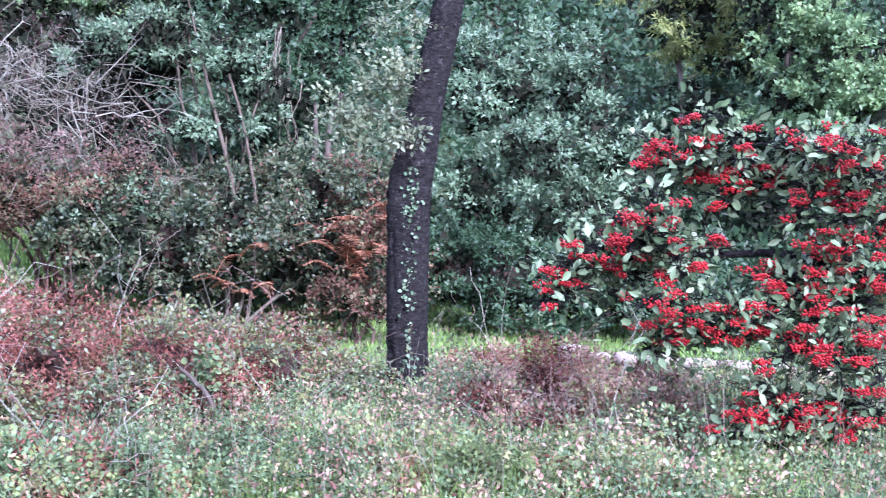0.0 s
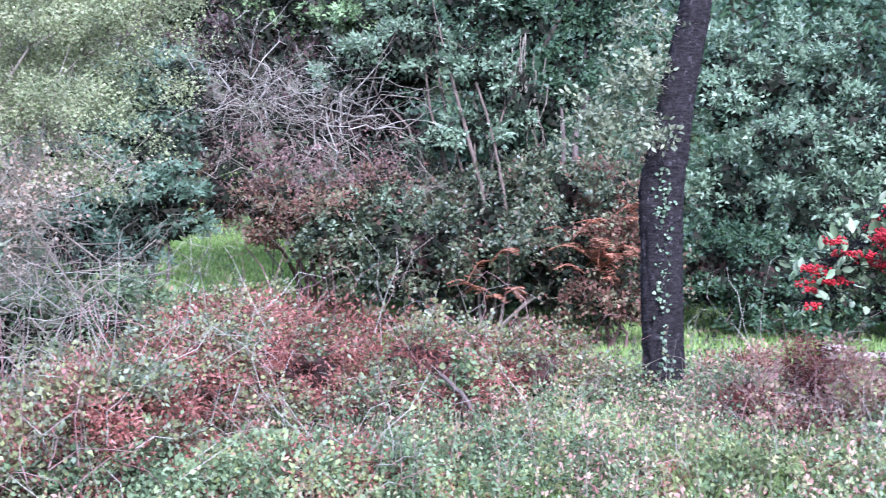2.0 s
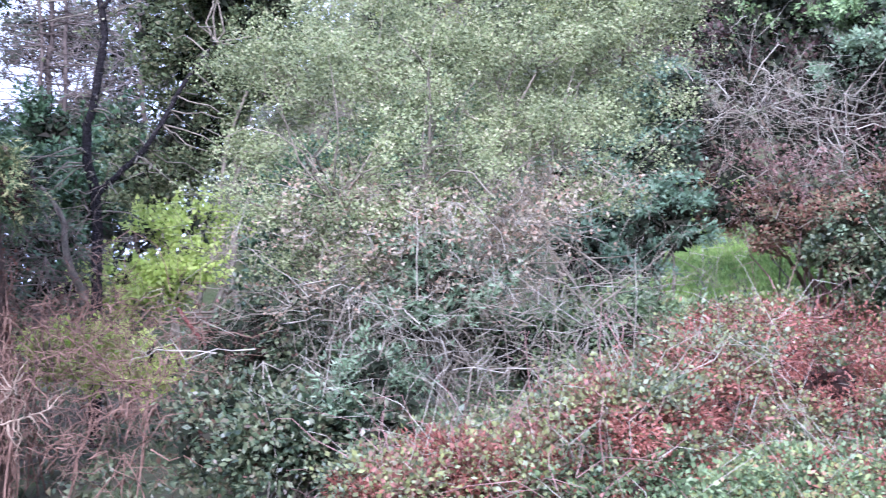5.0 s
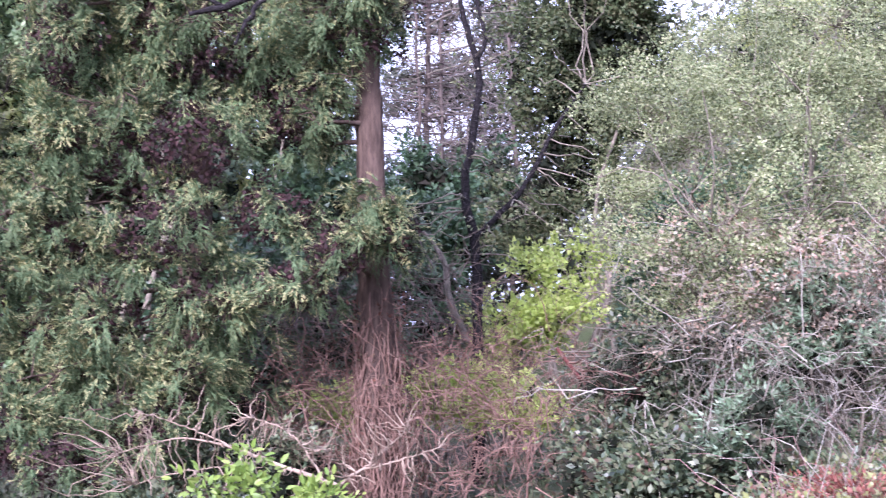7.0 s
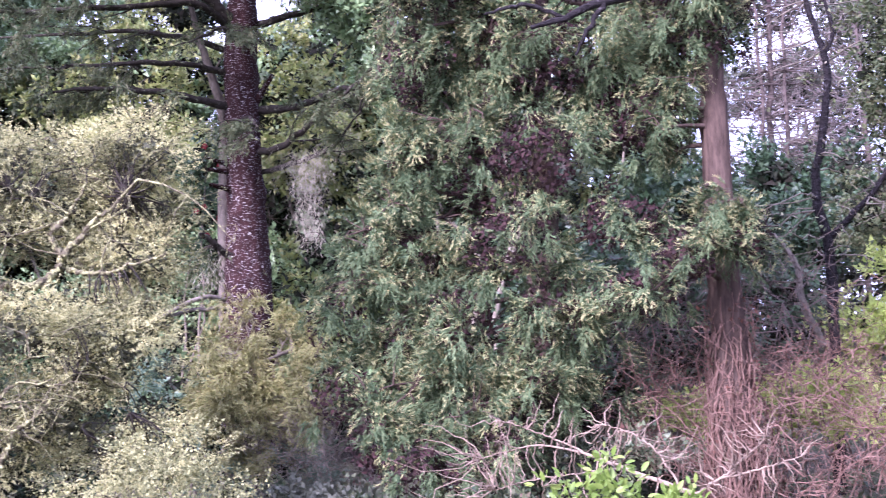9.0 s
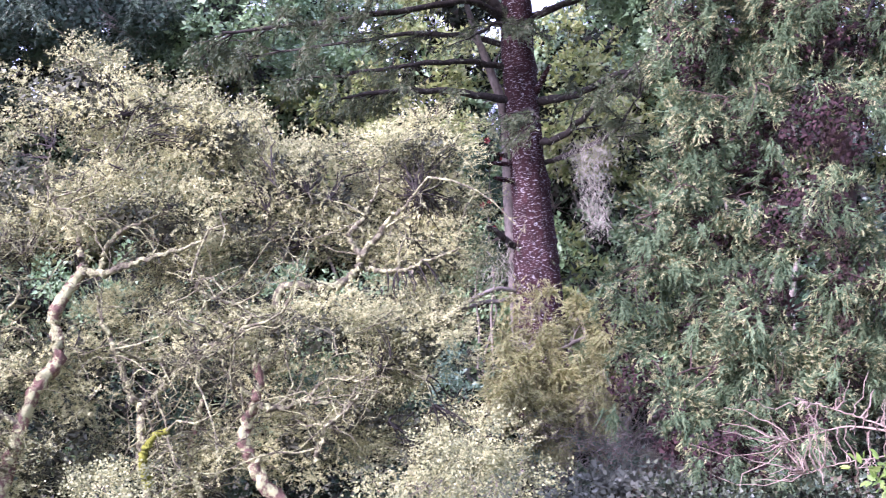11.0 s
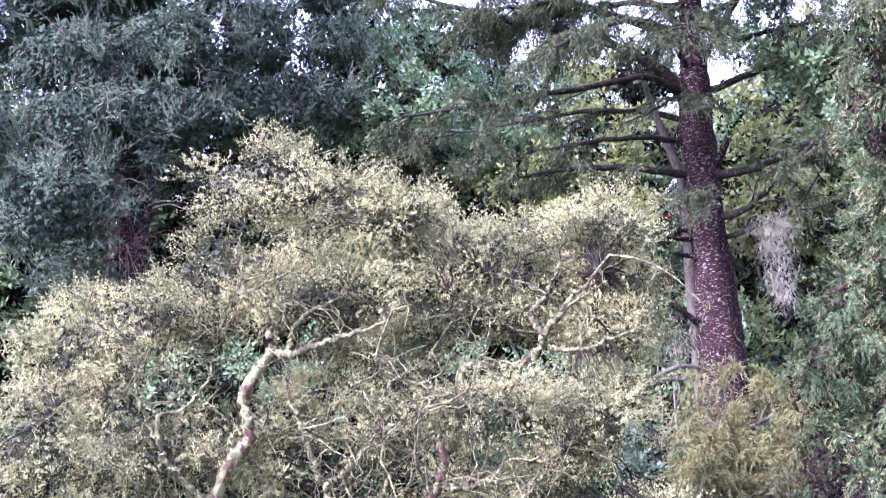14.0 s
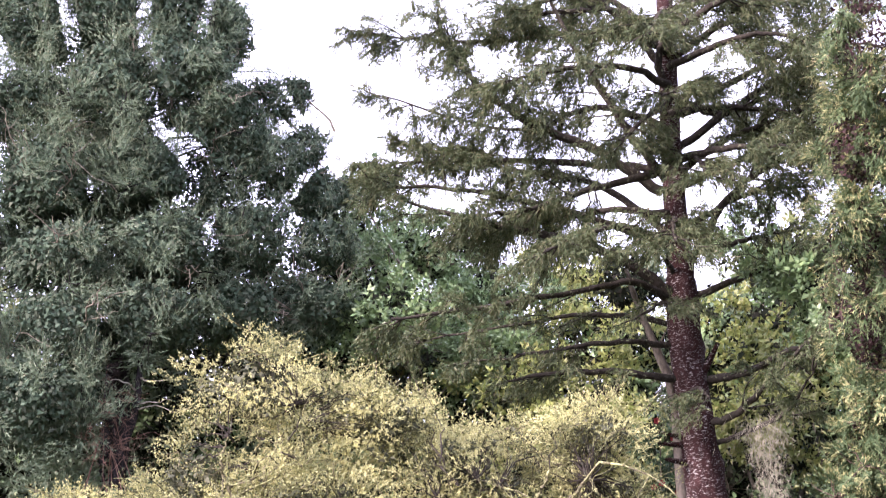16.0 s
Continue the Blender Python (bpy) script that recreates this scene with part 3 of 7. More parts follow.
    z = hill(x, y) + np.where(d < 60, rng.normal(size=d.shape) * 0.02, 0) * np.clip(d / 6, 0, 1)
    z[:, -1] = z[:, 0]
    v = np.stack([x, y, z], -1).reshape(-1, 3)
    i = np.arange(len(ds) * 181).reshape(len(ds), 181)
    q = np.stack([i[:-1, :-1], i[1:, :-1], i[1:, 1:], i[:-1, 1:]], -1).reshape(-1, 4)
    v = np.concatenate([v, [[0, 0, 0]] * 1])
    return part("ground", (v, q[:, ::-1]), M_SOIL, None, "sloping woodland floor of dark soil and leaf litter", "structure", True)


build_ground()["category"] = "ground"


def polar(n, a0, a1, d0, d1):
    a = np.radians(a0 + (a1 - a0) * rng.random(n))
    d = np.sqrt(d0 ** 2 + (d1 ** 2 - d0 ** 2) * rng.random(n))
    return -np.sin(a) * d, np.cos(a) * d


def track_az(d):
    """Heading of the middle of the grassy track at a distance."""
    return 17.3 + (np.asarray(d) - 17) * 0.34


def turf(name, n, a0, a1, d0, d1, height, mat, label, category, width=0.02, thin=None, track=False):
    x, y = polar(n, a0, a1, d0, d1)
    if track:
        off = np.degrees(np.arctan2(-x, y)) - track_az(np.hypot(x, y)) + 0.22 * np.sin(np.hypot(x, y) * 1.7) + 0.1 * rng.normal(size=len(x))
        keep = (off > -5.0) & (off < 2.6) & ((np.abs(np.abs(off + 0.3) - 0.75) > 0.27) | (rng.random(len(x)) < 0.22))
        x, y = x[keep], y[keep]
    if thin is not None:
        keep = np.array([noise.noise((u * thin[0], w * thin[0], 3.1)) for u, w in zip(x, y)]) > thin[1]
        x, y = x[keep], y[keep]
    m = len(x)
    p = np.stack([x, y, hill(x, y) - 0.02], 1)
    ax = unit(np.stack([rng.normal(size=m) * 0.4, rng.normal(size=m) * 0.4, np.ones(m)], 1))
    nor = unit(rng.normal(size=(m, 3)) * np.array([1, 1, 0.2]))
    h = height * (0.5 + rng.random(m))
    v, q = blades(p, ax, nor, h, 1.0, tri=True)
    v = v.reshape(m, 3, 3)
    mid = (v[:, 0] + v[:, 2]) / 2
    for c in (0, 2):
        v[:, c] = mid + (v[:, c] - mid) * (width / np.maximum(h, 0.01))[:, None]
    return tagged(part(name, (v.reshape(-1, 3), q), mat, None, label, "stuff"), category=category)


turf("grass", 34000, -14, 22, 12.6, 22, 0.13, M_GRASS, "bright green short grass of the clearing", "grass", 0.035)
turf("grass", 60000, 9, 27, 15.5, 34, 0.14, M_GRASS, "bright green grass along the rising track", "grass", 0.05, track=True)
turf("dry_grass", 9000, -20, 30, 6.5, 14, 0.26, M_DRYGRASS, "straw-coloured and green rough grass among brambles", "grass", 0.007, (0.7, 0.05))
turf("rough_grass", 10000, -20, 12, 6.3, 12.5, 0.26, M_GRASS, "tufts of green rough grass among low weeds", "grass", 0.009, (0.9, -0.02))


def cover(name, n, a0, a1, d0, d1, high, leaf, size, label, category, k=6):
    x, y = polar(n, a0, a1, d0, d1)
    h = np.array([0.45 + 0.9 * noise.noise((u * 2.4, w * 2.4, 0.4)) + 0.5 * noise.noise((u * 0.6, w * 0.6, 7.4)) for u, w in zip(x, y)]).clip(0.03, 1.5)
    keep = h > 0.33
    x, y, h = x[keep], y[keep], h[keep]
    n = len(x)
    c = np.stack([x, y, hill(x, y) + high * h * (0.35 + 0.65 * rng.random(n))], 1)
    o = unit(rng.normal(size=(n, 3)) * 0.5 + np.array([0, 0, 1]))
    return tagged(part(name, foliage(c, o, k, 0.075, size, 0.6, wild=2.0), leaf, None, label, "stuff"), category=category)


cover("ground_brambles", 18000, -20, 34, 6.2, 13.0, 0.6, M_BRAMGREEN, 0.027, "low green brambles and weeds covering the ground", "brambles", 9)
cover("dry_weeds", 6000, -20, 30, 6.5, 12.6, 0.52, M_DRYFERN, 0.03, "dry brown weeds and bracken scraps among brambles", "weeds", 8)
cover("ground_ivy", 4500, 26, 95, 7.0, 18, 0.4, M_THICKET, 0.07, "dark ivy and dead leaves covering the slope", "undergrowth")
cover("ground_weeds", 1600, -20, 40, 13, 21, 0.16, M_BRAMGREEN, 0.06, "low weeds at the foot of the thicket", "undergrowth", 5)

# ---------------------------------------------------------------- bramble mounds
def canes(lobes, n, mat, parent, r=0.005, length=0.7):
    c, o = skin(lobes, n, 0.25)
    n = len(c)
    e = c + unit(o * 0.5 + rng.normal(size=o.shape) * 0.8 + np.array([0, 0, 0.1])) * length * (0.4 + rng.random((n, 1)))
    p = arcs(c, e, 0.3, 6, 0.05, 0.35)
    part("cane_growth", tubes(p, np.linspace(1, 0.4, 6)[None] * r * np.ones((n, 1)), 3), mat, parent, "thin arching reddish canes", "stuff")


def mound(lobes, leaf, label, clumps, k=15, size=0.032, dead=1.0):
    """A bramble heap: curled dead leaves underneath, shoots of leaves in patches, and arching canes."""
    c = np.mean(np.asarray(lobes)[:, :3], axis=0)
    t = bush("bramble_mound", lobes, c, label, "brambles", leaf, M_CANE, clumps * 13 // 10, k, size, 0.7, 0.085, 0.3, 0.015, 0.004, core=M_CORE, wild=2.0, wide=0.1, bough=16, tri=False, inside=0.0, lumps=(14, 0.32), group="bramble mounds", leafname="leafage", gaps=(2.6, -0.18 if dead > 0.5 else -0.25))
    dc_, do_ = skin(lumpy(lobes, 14, 0.32), int(clumps * 1.9 * dead), 0.75)
    part("dead_leafage", foliage(dc_, do_, 12, 0.1, 0.042, 0.26, up=-0.6, wild=3.0, tri=True), M_DEADRED, t, "curled red-brown dead leaves", "stuff")
    canes(lumpy(lobes), int(clumps * 0.08 * dead), M_CANE, t, 0.0036, 0.55)
    canes(lobes, clumps // 40, M_TWIGPALE, t, 0.003, 0.7)
    return t


mound([(-3.59, 8.79, 0.97, 0.75, 0.43), (-2.99, 9.75, 1.02, 0.80, 0.51), (-2.22, 10.57, 0.96, 0.85, 0.49), (-1.39, 11.11, 0.91, 0.65, 0.42), (-3.63, 10.60, 1.34, 0.60, 0.32), (-0.83, 11.37, 0.70, 0.28, 0.28)],
      M_BRAMBLE, "wide bramble mound with red-brown dying leaves and some green", 3300, dead=0.6)
mound([(0.40, 9.99, 0.55, 0.46, 0.33), (0.96, 10.76, 0.69, 0.54, 0.43), (1.46, 10.50, 0.58, 0.53, 0.35), (1.85, 10.03, 0.46, 0.42, 0.32), (0.35, 13.00, 0.74, 0.48, 0.22), (0.70, 9.57, 0.48, 0.40, 0.24)],
      M_DRYFERN, "bramble mound with brown bracken and pale green leaves", 2800, dead=0.55)
mound([(-4.21, 6.21, 0.63, 0.37, 0.17), (-4.06, 6.89, 0.68, 0.53, 0.27), (-3.63, 7.57, 0.74, 0.59, 0.28), (-3.48, 6.76, 0.70, 0.41, 0.19), (-3.26, 7.30, 0.87, 0.50, 0.33)],
      M_BRAMBLE, "low bramble mound of pink-brown and green leaves", 3200, dead=0.65)
mound([(-2.61, 7.56, 0.53, 0.70, 0.20), (-1.83, 7.99, 0.47, 0.68, 0.20), (-3.22, 6.89, 0.62, 0.63, 0.22), (-2.15, 7.50, 0.55, 0.65, 0.23), (-1.03, 9.44, 0.49, 0.51, 0.20)],
      M_BRAMGREEN, "low green bramble mound with pale leaf undersides", 2100, dead=0.3)

mound([(-0.50, 8.39, 0.41, 0.52, 0.16), (0.16, 8.30, 0.40, 0.55, 0.17), (0.76, 8.16, 0.41, 0.51, 0.17), (1.34, 7.99, 0.40, 0.50, 0.17), (0.57, 9.38, 0.50, 0.51, 0.14)],
      M_WEEDY, "low green weeds and bramble shoots beside the trunk", 1800, dead=0.25)

# ---------------------------------------------------------------- trees behind the clearing
bush("pale_shrub", [(0.79, 19.98, 4.39, 0.91, 0.91), (1.99, 20.30, 4.69, 0.93, 0.76), (1.34, 19.55, 3.35, 1.14, 1.06), (0.53, 19.59, 2.75, 0.6, 0.6), (2.36, 19.86, 3.54, 0.79, 0.91), (1.83, 19.51, 2.5, 0.95, 0.6)],
     (1.45, 19.95, 1.15), "tall grey-green shrub with pale clustered leaves", "shrub", M_PALE, M_BARE, 2400, 13, 0.085, 0.42, 0.09, 0.5, 0.05, gaps=(2.2, -0.12))
bush("ivy_clad_tree", [(-2.64, 20.83, 5.63, 0.78, 0.78), (-1.93, 20.71, 4.83, 0.60, 0.78), (-2.42, 20.46, 4.28, 0.68, 0.68), (-3.07, 20.77, 6.49, 1.04, 0.78), (-1.55, 21.34, 5.82, 0.71, 0.80), (-2.56, 20.24, 3.41, 0.51, 0.68), (-1.74, 21.43, 6.83, 1.07, 0.89)],
     (-2.46, 20.86, 1.65), "tall dark tree wrapped in ivy with hanging dead stems", "tree", M_DARK, M_BARE, 1700, 13, 0.08, 0.7, 0.1, 0.5, 0.09)
bush("leaning_stem_tree", [(-3.93, 19.10, 5.06, 0.89, 0.40), (-2.96, 18.97, 4.72, 0.64, 0.40), (-3.45, 18.68, 3.77, 0.47, 0.24), (-2.54, 19.43, 4.39, 0.49, 0.41), (-4.73, 19.43, 4.96, 0.75, 0.41), (-3.00, 18.76, 3.90, 0.39, 0.31), (-3.72, 19.65, 5.90, 1.16, 0.58)],
     (-2.84, 18.79, 2.42), "slender tree with pale leaning stems and layered leaves", "tree", M_PALE, M_BARKTAN, 1300, 12, 0.085, 0.4, 0.09, 0.6, 0.04)
lean = thing("leaning_sapling", (-2.63, 18.41, 2.40), "two pale slender stems leaning together", "sapling")
part("stem", stem([(*(-2.78, 18.39, 2.44), 0.028), (*(-2.89, 18.37, 3.16), 0.03), (*(-3.06, 18.45, 3.79), 0.028), (*(-3.23, 18.52, 4.41), 0.022), (*(-3.54, 18.67, 5.68), 0.006)], 24, 8, 0.006, 0.05), M_BARKTAN, lean, smooth=True)
part("stem", stem([(*(-2.49, 18.53, 2.41), 0.026), (*(-2.59, 18.52, 3.02), 0.024), (*(-2.74, 18.60, 3.80), 0.02), (*(-2.95, 18.67, 4.51), 0.018)], 20, 8, 0.006, 0.05), M_BARKTAN, lean, smooth=True)
vines = thing("hanging_vines", (-2.35, 19.86, 3.71), "bare pale vines hanging from the ivy tree", "vines")
va = np.array([(-2.60, 19.83, 5.03), (-2.43, 19.85, 4.78), (-2.31, 19.87, 4.95), (-2.52, 19.84, 5.28), (-2.23, 19.88, 4.62), (-2.35, 19.86, 5.28)])
vb = np.array([(-2.50, 19.74, 4.19), (-2.25, 19.77, 3.78), (-2.35, 19.76, 3.98), (-2.70, 19.72, 4.02), (-2.13, 19.79, 3.70), (-2.58, 19.73, 3.86)])
for q in arcs(np.repeat(va, 3, 0) + rng.normal(size=(18, 3)) * 0.1, np.repeat(vb, 3, 0) + rng.normal(size=(18, 3)) * 0.15, 0.1, 9, 0.012):
    part("vine", tubes(q[None], np.linspace(0.009, 0.004, 9)[None], 5), M_TWIG, vines)
bush("ivy_clad_tree", [(5.46, 21.31, 5.55, 0.91, 0.82), (6.13, 20.61, 4.99, 0.89, 0.89), (5.80, 21.22, 6.78, 1.37, 1.00), (6.29, 20.04, 3.90, 0.70, 0.78), (5.45, 21.31, 4.49, 0.55, 0.55)],
     (5.95, 20.97, 1.13), "broad tree grown over with light green ivy", "tree", M_MID, M_BARE, 2200, 12, 0.09, 0.75, 0.11, 0.5, 0.1)
bush("yellow_green_tree", [(4.01, 22.65, 5.99, 0.86, 0.57), (4.93, 22.98, 5.48, 0.78, 0.49), (3.74, 22.69, 6.95, 1.14, 0.86), (5.22, 23.42, 6.53, 0.90, 0.70)],
     (4.39, 22.78, 1.09), "thin tree with drooping yellow-green leaves", "tree", M_YELLOW, M_BARE, 1100, 12, 0.1, 0.3, 0.11, 0.6, 0.07, droop=0.5)
bush("dark_laurel", [(4.28, 23.11, 4.54, 0.97, 0.78), (5.08, 22.43, 3.52, 1.05, 0.95), (3.82, 22.17, 2.76, 1.12, 1.12), (5.44, 21.32, 2.36, 1.28, 1.09), (6.43, 20.52, 2.33, 1.07, 1.16)],
     (4.58, 22.33, 1.10), "dark leafy undergrowth tree in shade", "tree", M_DARK, M_BARE, 1900, 12, 0.1, 0.4, 0.11, 0.5, 0.05)
bush("light_shrub", [(-4.31, 17.48, 2.72, 0.45, 0.26), (-4.01, 17.75, 2.78, 0.34, 0.23), (-4.53, 17.21, 2.53, 0.30, 0.18)],
     (-4.24, 17.49, 1.85), "small rounded shrub with pale green leaves", "shrub", M_PALE, M_TWIG, 420, 13, 0.065, 0.4, 0.06, 0.5, 0.02)
bush("thicket", [(-4.07, 17.53, 1.96, 0.52, 0.60), (-3.53, 17.96, 2.08, 0.83, 0.76), (-2.78, 18.39, 2.25, 0.85, 0.69), (-1.87, 18.51, 2.10, 0.85, 0.69), (-1.05, 18.77, 2.11, 0.78, 0.78), (-4.30, 19.02, 2.98, 0.89, 0.57), (-3.09, 19.36, 3.01, 0.97, 0.57), (-1.84, 19.71, 2.87, 0.90, 0.57)],
     (-2.92, 18.37, 1.49), "dense dark thicket of brambles, ivy and dead bracken", "thicket", M_THICKET, M_TWIG, 5200, 12, 0.065, 0.6, 0.09, 0.4, 0.03, core=M_CORE, bough=24, wide=0.17, gaps=(1.9, -0.22), tri=False)
bush("rust_bramble", [(-1.53, 17.63, 1.86, 0.44, 0.44), (-1.06, 17.77, 2.08, 0.44, 0.59), (-0.82, 17.38, 1.49, 0.43, 0.43), (-1.32, 17.35, 1.35, 0.43, 0.29), (-0.95, 18.38, 2.78, 0.38, 0.46)],
     (-1.12, 17.56, 1.20), "rust-brown dead brambles with a few green leaves", "brambles", M_RUST, M_CANE, 700, 10, 0.065, 0.5, 0.1, 0.6, 0.02, bough=16, wide=0.17, inside=0.2, leafname="leafage")
bush("thicket", [(0.12, 19.00, 1.8, 0.71, 0.6), (0.89, 18.58, 1.6, 0.85, 0.6), (1.81, 18.51, 1.55, 0.85, 0.6), (2.61, 18.21, 1.45, 0.84, 0.5), (3.59, 17.84, 1.35, 0.98, 0.53), (4.65, 17.39, 1.35, 0.97, 0.67)],
     (1.65, 18.53, 1.03), "dark ivy and weeds at the foot of the shrubs", "thicket", M_DARK, M_TWIG, 3000, 11, 0.06, 0.6, 0.09, 0.4, 0.03, core=M_CORE, bough=24, wide=0.17, gaps=(1.9, -0.22), tri=False)


def tangle(name, lobes, n, label, mat, r=0.008, length=1.2, category="dead branches", lift=0.15, k=7, stems=8):
    """A heap of bare arching twigs with side shoots."""
    lo = np.asarray(lobes, float)
    b = rooted(lo[:, :3].mean(0), 0.05)
    t = thing(name, tuple(b), label, category)
    c, o = skin(lo, n, 0.9)
    n = len(c)
    e = c + unit(o * 0.6 + rng.normal(size=o.shape) * np.array([1, 1, 0.5])) * length * (0.4 + rng.random((n, 1)))
    p = arcs(c, e, 0.26, k, 0.045, lift)
    part("brushwood", tubes(p, np.linspace(1, 0.3, k)[None] * r * (0.25 + 1.2 * rng.random((n, 1)) ** 2), 3), mat, t, kind="stuff")
    i = rng.integers(0, n, n * 3)
    j = rng.integers(2, k, n * 3)
    s = p[i, j]
    e2 = s + unit((p[i, -1] - p[i, 0]) * 0.6 / length + rng.normal(size=(n * 3, 3)) * 0.7) * length * 0.35 * (0.3 + rng.random((n * 3, 1)))
    q = arcs(s, e2, 0.25, 4, 0.06)
    part("twig_growth", tubes(q, np.linspace(1, 0.4, 4)[None] * r * 0.45 * np.ones((n * 3, 1)), 3), mat, t, kind="stuff")
    crown_end = lo[rng.integers(0, len(lo), stems), :3]
    foot = np.array([rooted(q_ + rng.normal(size=3) * np.array([0.4, 0.3, 0])) for q_ in crown_end])
    m = arcs(foot, crown_end, 0.15, 7, 0.02)
    for one in m:
        part("stem", tubes(one[None], np.linspace(1.5, 0.8, 7)[None] * r, 5), mat, t)
    return t


tangle("dead_thicket", [(-6.00, 18.03, 4.25, 0.87, 0.55), (-5.27, 18.25, 3.87, 0.94, 0.63), (-5.53, 17.76, 3.21, 1.00, 0.54), (-4.55, 18.24, 3.53, 0.70, 0.47), (-5.02, 17.60, 2.65, 0.91, 0.38), (-4.09, 17.94, 3.03, 0.69, 0.38)], 120, "collapsed heap of bare grey-brown twigs", M_TWIG, 0.0085, 1.5, lift=0.22, stems=3)

dt = tangle("dead_thicket", [(-5.80, 17.67, 4.27, 0.69, 0.46), (-5.09, 17.89, 4.05, 0.77, 0.46), (-5.81, 17.46, 4.25, 0.69, 0.46), (-4.60, 17.82, 3.64, 0.69, 0.38)], 80, "bleached broken boughs over a heap of twigs", M_TWIGPALE, 0.0085, 1.1, stems=2)
dc, do, dbb = lobe_points(lumpy([(-4.80, 17.66, 3.18, 0.83, 0.38), (-5.37, 17.49, 2.88, 0.76, 0.30), (-4.09, 17.94, 3.41, 0.46, 0.31), (-5.82, 17.46, 3.49, 0.53, 0.31)]), 420, 0.8, 9, 0.16)
part("leafage", foliage(dc, do, 9, 0.1, 0.05, 0.55, tri=True), M_PINKISH, dt, "pinkish dying bramble leaves", "stuff")

bush("rust_bramble", [(-6.24, 17.63, 3.02, 0.43, 0.43), (-5.51, 17.45, 2.81, 0.61, 0.38), (-4.77, 17.56, 2.79, 0.68, 0.34), (-4.14, 17.82, 3.02, 0.46, 0.30)],
     (-5.19, 17.65, 2.36), "brown brambles under a heap of dead twigs", "brambles", M_RUST, M_CANE, 900, 11, 0.06, 0.5, 0.1, 0.6, 0.02, bough=16, wide=0.15, inside=0.3, leafname="leafage")
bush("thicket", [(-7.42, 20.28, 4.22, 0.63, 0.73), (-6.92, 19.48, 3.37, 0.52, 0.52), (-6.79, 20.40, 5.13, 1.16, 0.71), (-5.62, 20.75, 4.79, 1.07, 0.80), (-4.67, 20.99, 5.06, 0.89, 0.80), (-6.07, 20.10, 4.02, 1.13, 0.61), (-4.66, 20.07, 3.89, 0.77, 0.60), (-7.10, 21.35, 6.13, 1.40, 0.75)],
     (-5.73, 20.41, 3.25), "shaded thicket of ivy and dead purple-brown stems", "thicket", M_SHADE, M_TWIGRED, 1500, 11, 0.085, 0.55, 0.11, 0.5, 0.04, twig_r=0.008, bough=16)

# ---------------------------------------------------------------- dark leaning trunk
tr = (-0.31, 12.00, 0.46)
dark_tree = thing("dark_tree", tr, "black scaly tree trunk with a kink and ivy sprigs", "tree")
TRUNK = [(*(-0.31, 12.00, 0.34), 0.21), (*(-0.31, 12.00, 0.64), 0.185), (*(-0.31, 12.00, 1.33), 0.18), (*(-0.30, 12.00, 1.97), 0.185), (*(-0.29, 12.00, 2.47), 0.195), (*(-0.20, 12.00, 2.87), 0.17),
         (*(-0.11, 12.00, 3.37), 0.155), (*(0.00, 12.00, 3.82), 0.145), (*(0.06, 12.00, 4.13), 0.135), (*(0.23, 12.10, 4.96), 0.12), (*(0.59, 12.29, 6.36), 0.08)]


def scaly(pts, rings, sides):
    """A trunk whose bark stands in ridges, broken across by short level cracks."""
    o = smooth_line(pts, rings)
    v, q = tubes(o[None, :, :3], o[None, :, 3], sides)
    c = np.repeat(o[:, :3], sides, axis=0)
    d = v - c
    a = np.arctan2(d[:, 1], d[:, 0])
    grow = np.empty(len(v))
    for k_, (an, z) in enumerate(zip(a, c[:, 2])):
        u = Vector((math.cos(an), math.sin(an), 0))
        ridge = abs(noise.noise(u * 2.6 + Vector((0, 0, z * 0.8))))
        crack = noise.noise(u * 2.2 + Vector((0, 0, z * 13)))
        grow[k_] = 1 + 0.05 * noise.noise(u * 1.2 + Vector((0, 0, z * 1.7))) - 0.16 * max(0, 0.12 - ridge) / 0.12 + 0.06 * crack + 0.03 * noise.noise(u * 9 + Vector((0, 0, z * 30)))
    return c + d * grow[:, None], q


part("trunk", scaly(TRUNK, 330, 44), M_BARKDARK, dark_tree, smooth=True)
tl = smooth_line(TRUNK, 60)
ii = rng.integers(5, 26, 110)
ivy_c = tl[ii, :3] + np.array([0, -1, 0]) * tl[ii, 3:4] + rng.normal(size=(110, 3)) * np.array([0.035, 0.01, 0.05]) + np.array([0.02, 0, 0])
part("ivy", foliage(ivy_c, np.tile([[0, -1.0, -0.2]], (110, 1)), 2, 0.03, 0.032, 0.85, near=True), M_PALE, dark_tree, "scattered pale ivy leaves on the bark", "stuff")
spr = [(-0.61, 11.78, 3.24, 0.34, 0.24), (-0.80, 11.77, 2.95, 0.29, 0.17), (-0.46, 11.69, 2.89, 0.24, 0.22), (-0.42, 11.79, 3.88, 0.24, 0.15), (-1.06, 11.85, 2.91, 0.17, 0.10), (-0.46, 11.79, 3.54, 0.22, 0.20)]
sc, so, sb = lobe_points(spr, 300, 0.7, 6, 0.08)
part("sprig_stem", attach(sb, tl[18:44, :3], 0.003), M_TWIG, dark_tree, kind="stuff")
part("sprig_leafage", foliage(sc, so, 8, 0.05, 0.046, 0.5, near=True), M_SPRIG, dark_tree, "grey-green oval leaves on side shoots", "stuff")

stump = thing("stump", tuple(rooted((-1.69, 9.96, 0.64))), "rotten grey stump standing in the brambles", "stump")
part("trunk", stem([(*rooted((-1.69, 9.96, 0.64)), 0.055), (-1.71, 9.97, 0.78, 0.05), (-1.71, 9.96, 0.92, 0.045), (-1.73, 9.94, 1.02, 0.036), (-1.74, 9.94, 1.04, 0.010)], 24, 12, 0.004, 0.12), M_BARE, stump, smooth=True)
